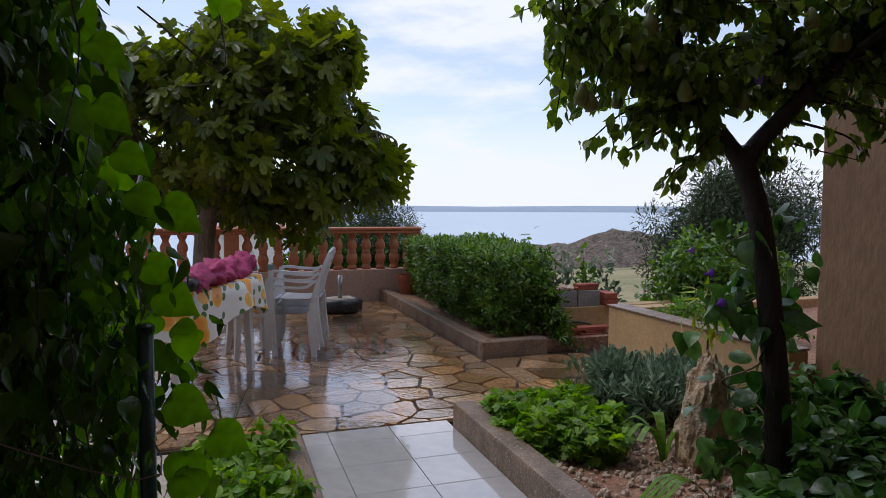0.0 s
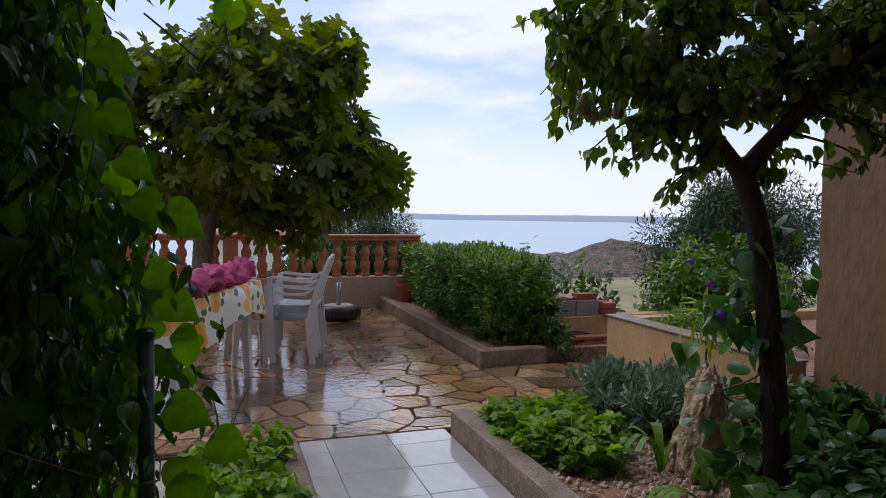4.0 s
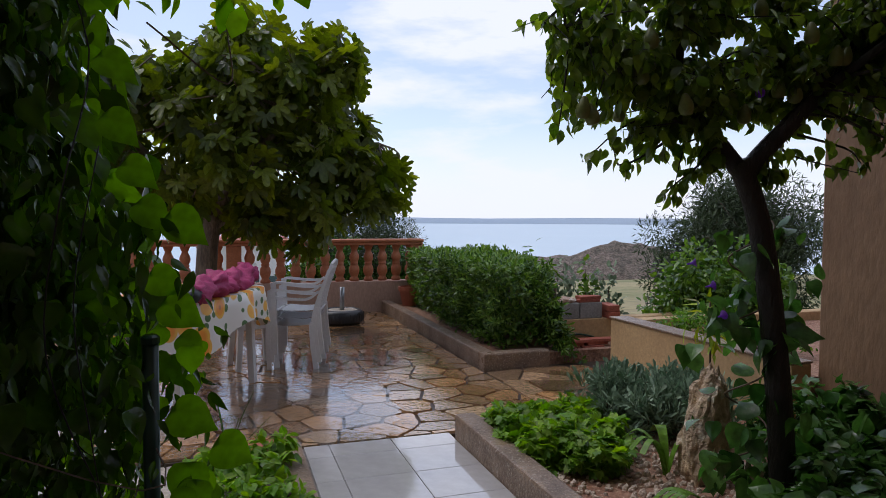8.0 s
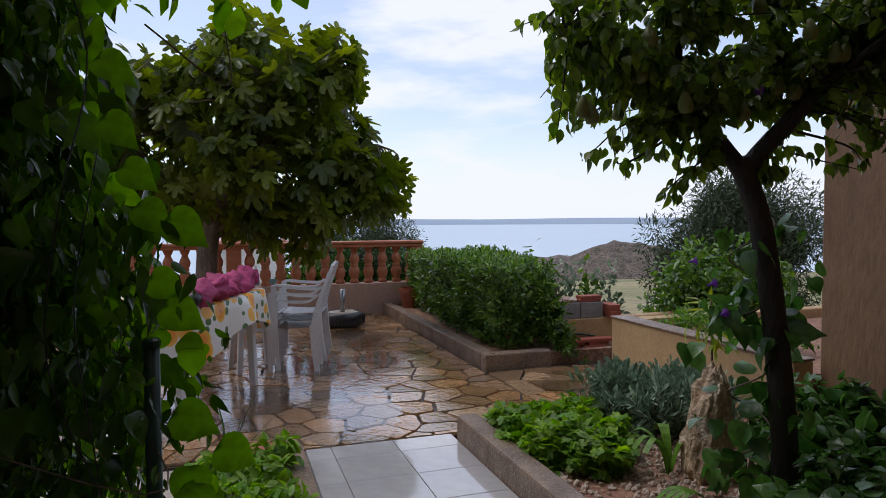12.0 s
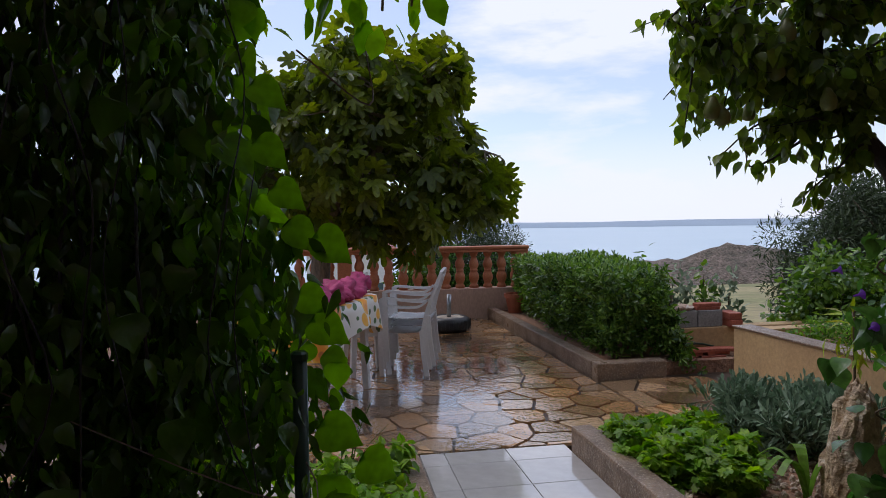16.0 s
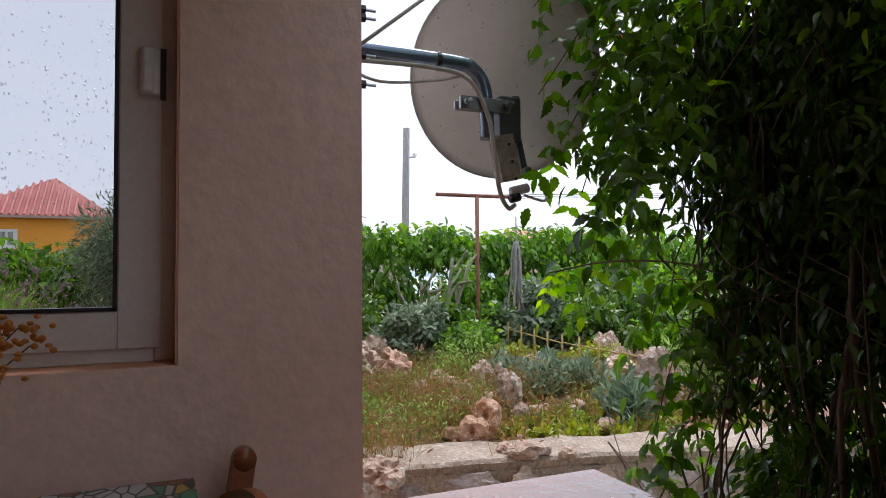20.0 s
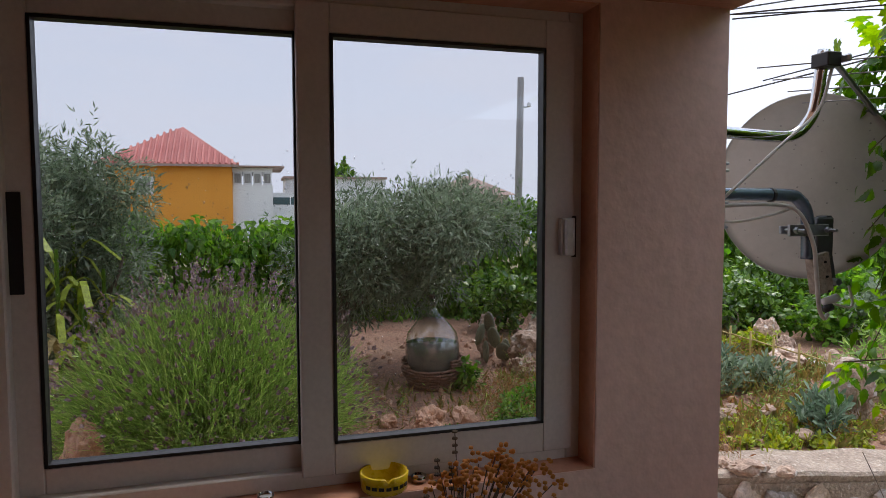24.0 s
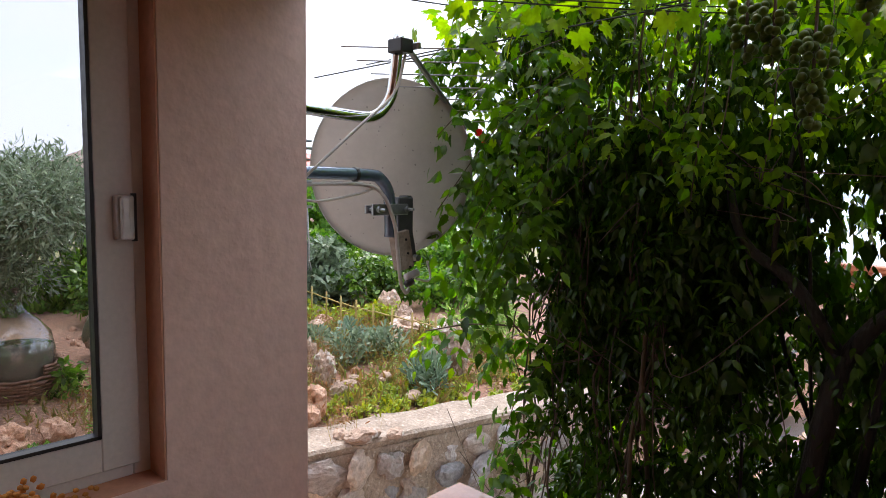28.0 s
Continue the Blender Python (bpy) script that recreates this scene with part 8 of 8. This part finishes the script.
for y in (-0.7, 1.45):
    w = part("wheel", tube(bmesh.new(), [(-0.12, y, 0.34), (0.04, y, 0.34)], 0.34, 18), M_TYRE, van, "black tyre")
    part("rim", tube(bmesh.new(), [(0.03, y, 0.34), (0.05, y, 0.34)], 0.2, 14), M_STEEL, w)
old = thing("stone_house", -40.0, 12.6, -0.75, "old house with a weathered hipped roof", "house")
part("wall", boxed(-5, 0, -2.0, 2.2, 0, 3.3), M_CONCRETE, old)
g = bmesh.new()
A = [g.verts.new(p) for p in ((0.4, -2.4, 3.3), (0.4, 2.6, 3.3), (-5.4, 2.6, 3.3), (-5.4, -2.4, 3.3))]
B = [g.verts.new(p) for p in ((-2.0, 0.1, 4.6), (-3.0, 0.1, 4.6))]
for q in ((A[0], A[1], B[0]), (A[1], A[2], B[1], B[0]), (A[2], A[3], B[1]), (A[3], A[0], B[0], B[1]), A[::-1]):
    g.faces.new(q)
part("roof", g, M_ROOF_OLD, old, "weathered brown roof")
ph = thing("pink_house", -30.0, 19.5, -0.4, "pale pink house with a tiled roof behind the hedge", "house")
part("wall", boxed(-4, 0, -1.6, 4.0, 0, 2.9), M_PINKWALL, ph)
g = bmesh.new()
A = [g.verts.new(p) for p in ((0.4, -2.0, 2.85), (0.4, 4.4, 2.85), (-4.4, 4.4, 2.85), (-4.4, -2.0, 2.85))]
B = [g.verts.new(p) for p in ((-2.0, -2.0, 4.0), (-2.0, 4.4, 4.0))]
for q in ((A[0], A[1], B[1], B[0]), (A[1], A[2], B[1]), (A[2], A[3], B[0], B[1]), (A[3], A[0], B[0])):
    g.faces.new(q)
part("roof", g, M_ROOF, ph, "red tiled roof")
up = thing("utility_pole", -19.0, 6.68, -0.3, "weathered wooden utility pole with an insulator bracket", "utility pole")
part("pole", tube(bmesh.new(), [(0, 0, 0), (0.02, 0.05, 3.0), (0.02, 0.1, 6.0)], [0.13, 0.115, 0.10], 10), M_POLE, up, smooth=True)
part("insulator_arm", tube(bmesh.new(), [(0.05, 0.1, 5.1), (0.08, 0.36, 5.14)], 0.025, 6), M_STEEL, up)
part("insulator", lathe(bmesh.new(), [(0.02, 0), (0.06, 0.02), (0.06, 0.1), (0.03, 0.14)], 10, (0.08, 0.34, 5.12)), M_WHITEPLASTIC, up)
olive(-38.0, 3.3, -0.3, 1.5, 4.3, 5000, 36, "distant round green tree above the rooftops", "far_tree", 0.3, L_HEDGE, 0.3, "oval")

# ---------------------------------------------------------------- grape arbour over the climbers
r = rng_of(74)
gv = thing("grape_vine", -0.9, 1.4, 2.3, "grape vine trained overhead on wires", "vine")
cc = np.stack([r.uniform(-1.15, 1.15, 170), r.uniform(-0.75, 1.3, 170), r.uniform(-0.05, 0.42, 170)], 1)
foliage("foliage", r, 2900, cc, (0.17, 0.17, 0.14), 0.052, "vine", L_VINE, gv, droop=0.9, up=0.7)
for k in range(8):
    x = -1.1 + 0.3 * k
    part("cane", tube(bmesh.new(), curve_pts([(x, -0.3, 0.05 + 0.1 * r.random()), (x + r.normal() * 0.2, 0.3, 0.15), (x + r.normal() * 0.3, 1.2, 0.1)], 5), 0.009, 6), M_STEM, gv, smooth=True)
for k, z in enumerate((0.02, 0.12)):
    part("wire", tube(bmesh.new(), [(-2.0, -0.42 + 0.3 * k, z), (3.2, -0.42 + 0.3 * k, z + 0.06)], 0.003, 5), M_DARKCABLE, gv)
GR = bmesh.new()
bmesh.ops.create_icosphere(GR, subdivisions=2, radius=0.0086)
GRM = mesh_from(GR, "grape", M_GRAPE, True)
for k, (x, y, z, n, L) in enumerate(((0.23, -0.97, -0.20, 60, 0.17), (0.16, -0.96, -0.13, 44, 0.12), (0.11, -0.95, -0.14, 34, 0.1), (0.3, -0.95, -0.1, 30, 0.1))):
    bn = part("grape_bunch", tube(bmesh.new(), [(0, 0, 0.05), (0, 0, -L)], 0.003, 5), M_STEM, gv, "bunch of pale green grapes", at=(x, y, z))
    for i in range(n):
        u = r.random()
        w = 0.042 * (1 - 0.75 * u)
        a = r.uniform(0, 6.28)
        part("grape", GRM, M_GRAPE, bn, at=(w * math.cos(a) * r.random() ** 0.4, w * math.sin(a) * r.random() ** 0.4, 0.01 - L * u))
# sprays that hang clear of the curtain
sp = thing("climber_sprays", -1.95, 1.0, 0.0, "loose leafy shoots of trumpet vine at the curtain edge", "climbing plant")
for k, (x0, y0, z0, x1, y1, z1) in enumerate(((0.0, 0.1, 2.3, -0.12, -0.05, 2.0), (0.0, 0.1, 2.25, -0.1, -0.12, 1.88), (0.15, 0.1, 2.1, 0.0, 0.0, 1.78), (0.2, 0.1, 1.75, 0.05, 0.02, 1.55), (0.15, 0.1, 1.5, -0.02, 0.05, 1.35), (0.25, 0.05, 1.3, 0.06, 0.08, 1.15), (0.1, 0.1, 2.4, -0.05, -0.2, 2.25),
                                               (0.05, 0.0, 2.35, -0.2, -0.2, 2.12), (0.1, -0.02, 2.0, -0.02, -0.16, 1.72), (0.12, 0.0, 1.9, 0.0, -0.1, 1.55), (0.1, 0.05, 1.7, -0.08, -0.04, 1.3), (0.28, 0.05, 1.2, 0.16, 0.0, 0.85), (0.28, 0.05, 0.95, 0.14, 0.05, 0.7),
                                               (0.45, -0.05, 2.3, 0.2, -0.38, 1.98), (0.45, -0.05, 2.2, 0.2, -0.37, 1.76), (0.5, -0.1, 2.1, 0.3, -0.36, 1.64), (0.5, -0.05, 2.2, 0.4, -0.34, 1.85), (0.5, -0.1, 1.95, 0.38, -0.3, 1.6), (0.45, -0.1, 1.8, 0.3, -0.25, 1.45))):
    pts = curve_pts([(x0, y0, z0), ((x0 + x1) / 2, (y0 + y1) / 2, (z0 + z1) / 2 + 0.06), (x1, y1, z1)], 5)
    part("shoot", tube(bmesh.new(), pts, 0.0016, 5), M_STEM, sp)
    P, D = along(r, [np.array([tuple(p) for p in pts])], 17, 0.05)
    part("compound_leaf", leaves("compound_leaf", *pinnate(r, P, D * 0.4 + unit(r, 17) * np.array([0.8, 0.8, 0.3]) + np.array([0, 0, -0.35]), 0.05, 2), "serrate", L_SPRAY), L_SPRAY, sp, kind="stuff")
pts = curve_pts([(0.5, 0.15, 1.22), (0.3, 0.05, 1.33), (0.12, -0.08, 1.35), (-0.02, -0.2, 1.32)], 6)
part("long_shoot", tube(bmesh.new(), pts, 0.0028, 6), M_STEM, sp, "thin bare reaching shoot", True)
P, D = along(r, [np.array([tuple(p) for p in pts])], 8, 0.3)
part("compound_leaf", leaves("compound_leaf", *pinnate(r, P, D * 0.4 + 0.5 * unit(r, 8) + np.array([0, 0, -0.5]), 0.045, 2), "serrate", L_TRUMPET), L_TRUMPET, sp, kind="stuff")
for k, (x, y, z) in enumerate(((0.06, -0.02, 2.02), (0.02, 0.05, 1.98))):
    part("flower", lathe(bmesh.new(), [(0.004, -0.04), (0.009, 0.0), (0.016, 0.012), (0.006, 0.0)], 8), L_REDFLOWER, sp, "small orange-red flower", at=pose(x, y, z, 60, 30, 0))
hs = thing("hanging_shoots", 0.03, 1.15, 1.62, "leafy shoots hanging from the arbour", "climbing plant")
for k, (x, z) in enumerate(((-0.06, 0.02), (0.0, -0.02), (0.05, -0.01), (-0.12, 0.0))):
    part("shoot", tube(bmesh.new(), curve_pts([(x, 0.1, 0.7), (x + 0.02, 0.05, 0.3), (x, 0, z)], 5), 0.0025, 5), M_STEM, hs)
    foliage("foliage", r, 7, np.array([(x, 0, z), (x + 0.01, 0, z + 0.06)]), (0.035, 0.03, 0.03), 0.06, "oval", L_HEART, hs, droop=1.5)
for k, (x, y, z0, z1) in enumerate(((-1.15, -0.15, 0.62, 0.18), (-1.09, -0.13, 0.6, 0.3), (-1.2, -0.12, 0.55, 0.34), (-0.98, -0.1, 0.6, 0.24), (-1.3, -0.1, 0.7, 0.45), (-0.85, -0.12, 0.7, 0.42))):
    pts = curve_pts([(x, y + 0.08, z0), (x + 0.02, y, (z0 + z1) / 2), (x, y, z1)], 5)
    part("shoot", tube(bmesh.new(), pts, 0.0022, 5), M_STEM, hs)
    P, D = along(r, [np.array([tuple(p) for p in pts])], 9, 0.1)
    part("compound_leaf", leaves("compound_leaf", *pinnate(r, P, D + 0.6 * unit(r, 9), 0.04, 2), "pointed", L_TRUMPET), L_TRUMPET, hs, kind="stuff")
# overhead cables
for k, (a, b) in enumerate((((-1.84, 0.22, 2.355), (-0.2, 2.15, 2.44)), ((-1.83, 0.22, 2.34), (-0.15, 2.15, 2.41)), ((-1.86, 0.22, 2.36), (-1.6, 3.4, 2.75)), ((-1.85, 0.22, 2.37), (-2.6, 4.0, 3.4)))):
    w = thing("overhead_cable", *a, "thin dark cable strung from the porch roof", "cable", "overhead cables")
    d = Vector(b) - Vector(a)
    part("cable", tube(bmesh.new(), curve_pts([(0, 0, 0), tuple(d * 0.5 - Vector((0, 0, 0.05))), tuple(d)], 6), 0.0022, 5), M_DARKCABLE, w)

# ---------------------------------------------------------------- porch furniture and sill things
chr_ = thing("wooden_chair", -1.475, -0.335, 0.0, "varnished reddish wooden chair by the parapet", "chair", rz=182)
for sx in (-0.235, 0.235):
    part("leg", tube(bmesh.new(), [(sx, 0.18, 0), (sx, 0.2, 0.45)], 0.02, 8), M_WOOD, chr_, smooth=True)
    part("back_post", bars(curve_pts([(sx, -0.2, 0.0), (sx, -0.2, 0.45), (sx, -0.27, 0.965)], 4), 0.03, 0.044, side=(1, 0, 0)), M_WOOD, chr_)
    part("finial", tube(bmesh.new(), [(sx - 0.0152, -0.27, 0.962), (sx + 0.0152, -0.27, 0.962)], 0.0222, 18), M_WOOD, chr_, smooth=True)
part("seat", boxed(-0.22, 0.22, -0.2, 0.22, 0.44, 0.465, 0.01, 2), M_WOOD, chr_)
g = bmesh.new()
n = 14
for k in range(n + 1):
    u = k / n * 2 - 1
    for y, in ((0,), (0.018,)):
        g.verts.new((0.225 * u, -0.258 + y + 0.03 * u * u, 0.76))
        g.verts.new((0.225 * u, -0.272 + y + 0.03 * u * u, 0.90 + 0.055 * (1 - u * u)))
g.verts.ensure_lookup_table()
for k in range(n):
    i, j = 4 * k, 4 * k + 4
    for q in ((i, j, j + 1, i + 1), (i + 2, i + 3, j + 3, j + 2), (i + 1, j + 1, j + 3, i + 3), (i, i + 2, j + 2, j)):
        g.faces.new([g.verts[w] for w in q])
part("back_rail", g, M_WOOD, chr_)
pt = thing("porch_table", -1.62, -0.68, 0.0, "narrow high wooden table under the window", "table")
part("tabletop", boxed(-0.17, 0.15, -0.55, 0.50, 0.88, 0.91, 0.006), M_WOOD, pt)
for sx in (-0.13, 0.11):
    for sy in (-0.5, 0.45):
        part("leg", boxed(sx - 0.02, sx + 0.02, sy - 0.02, sy + 0.02, 0, 0.88, 0.004), M_WOOD, pt)
tcl = thing("pebble_tablecloth", -1.62, -0.68, 0.91, "plastic tablecloth printed with coloured pebbles", "tablecloth")
g = bmesh.new()
box(g, -0.18, 0.17, -0.56, 0.52, 0.0, 0.004, 0.001)
box(g, 0.166, 0.17, -0.56, 0.52, -0.1, 0.0)
box(g, -0.18, 0.166, 0.516, 0.52, -0.1, 0.0)
part("cloth", g, M_PEBBLES, tcl)
bq = thing("dried_bouquet", -1.62, -0.62, 0.914, "bouquet of dried orange flowers and lavender in a jar", "bouquet")
part("jar", lathe(bmesh.new(), [(0.04, 0), (0.05, 0.02), (0.05, 0.15), (0.035, 0.18), (0.035, 0.2)], 18), M_JAR, bq, "glass jar", True)
r = rng_of(75)
heads = []
for k in range(34):
    a, rad = r.uniform(0, 6.28), 0.15 * r.random() ** 0.5
    x, y, z = rad * 0.75 * math.cos(a), 0.05 + rad * math.sin(a) * 1.1, 0.30 + 0.075 * r.random() - 0.4 * rad
    part("stem", tube(bmesh.new(), [(0.01 * math.cos(a), 0.01 * math.sin(a), 0.12), (x, y, z)], 0.0014, 4), M_STEM, bq)
    for q in range(11):
        heads.append((x + r.normal() * 0.015, y + r.normal() * 0.019, z + r.normal() * 0.013))
HD = bmesh.new()
bmesh.ops.create_icosphere(HD, subdivisions=1, radius=0.0062)
HDM = mesh_from(HD, "flower_head", L_DRYFLOWER, True)
for h in heads:
    part("flower_head", HDM, L_DRYFLOWER, bq, at=pose(*h) @ Matrix.Diagonal((1, 1, 0.7 + 0.5 * r.random(), 1)))
for k, (x, y, h) in enumerate(((-0.06, 0.0, 0.41), (-0.03, -0.05, 0.36), (-0.02, -0.02, 0.345), (0.03, -0.09, 0.31), (0.04, -0.02, 0.32))):
    part("lavender_stem", tube(bmesh.new(), [(0, 0, 0.12), (x, y, h)], 0.0014, 4), M_STEM, bq)
    g = bmesh.new()
    for q in range(4):
        for w in range(5):
            bmesh.ops.create_icosphere(g, subdivisions=1, radius=0.0035, matrix=Matrix.Translation((x + 0.004 * math.cos(w * 1.26), y + 0.004 * math.sin(w * 1.26), h - 0.016 * q)))
    part("lavender_spike", g, M_STEM, bq, "dried grey lavender spike")
SZ = WIN_Z0 + 0.002
ash = thing("ashtray", -1.84, -0.752, SZ, "yellow plastic ashtray on the window sill", "ashtray")
g = bmesh.new()
n = 40
rings = []
for rr, z in ((0.050, 0.0), (0.056, 0.006), (0.060, 0.045), (0.054, 0.046), (0.049, 0.012), (0.004, 0.010)):
    rings.append([g.verts.new((rr * math.cos(2 * math.pi * k / n), rr * math.sin(2 * math.pi * k / n), z - (0.010 if z > 0.04 and k % 10 == 0 else 0))) for k in range(n)])
for a, b in zip(rings, rings[1:]):
    for k in range(n):
        g.faces.new((a[k], a[(k + 1) % n], b[(k + 1) % n], b[k]))
g.faces.new(rings[0][::-1])
g.faces.new(rings[-1])
part("bowl", g, M_YELLOW, ash, smooth=True)
for k in range(7):
    a = -0.9 + 0.3 * k
    part("mark", boxed(-0.001, 0.001, -0.006, 0.006, -0.004, 0.004), M_BLACK, ash, at=pose(0.0585 * math.cos(a), 0.0585 * math.sin(a), 0.022, 0, 0, math.degrees(a)))
for k, (x, y) in enumerate(((-1.858, -0.66), (-1.852, -1.033))):
    tl = thing("tealight", x, y, SZ, "burnt-out tealight in an aluminium cup", "candle", "tealights")
    part("cup", lathe(bmesh.new(), [(0.019, 0), (0.0195, 0.016), (0.0185, 0.0165), (0.018, 0.005)], 20), M_CHROME, tl, "aluminium cup", True)
    part("wax", lathe(bmesh.new(), [(0.0175, 0.006), (0.0175, 0.009)], 16), M_WHITEPLASTIC, tl)
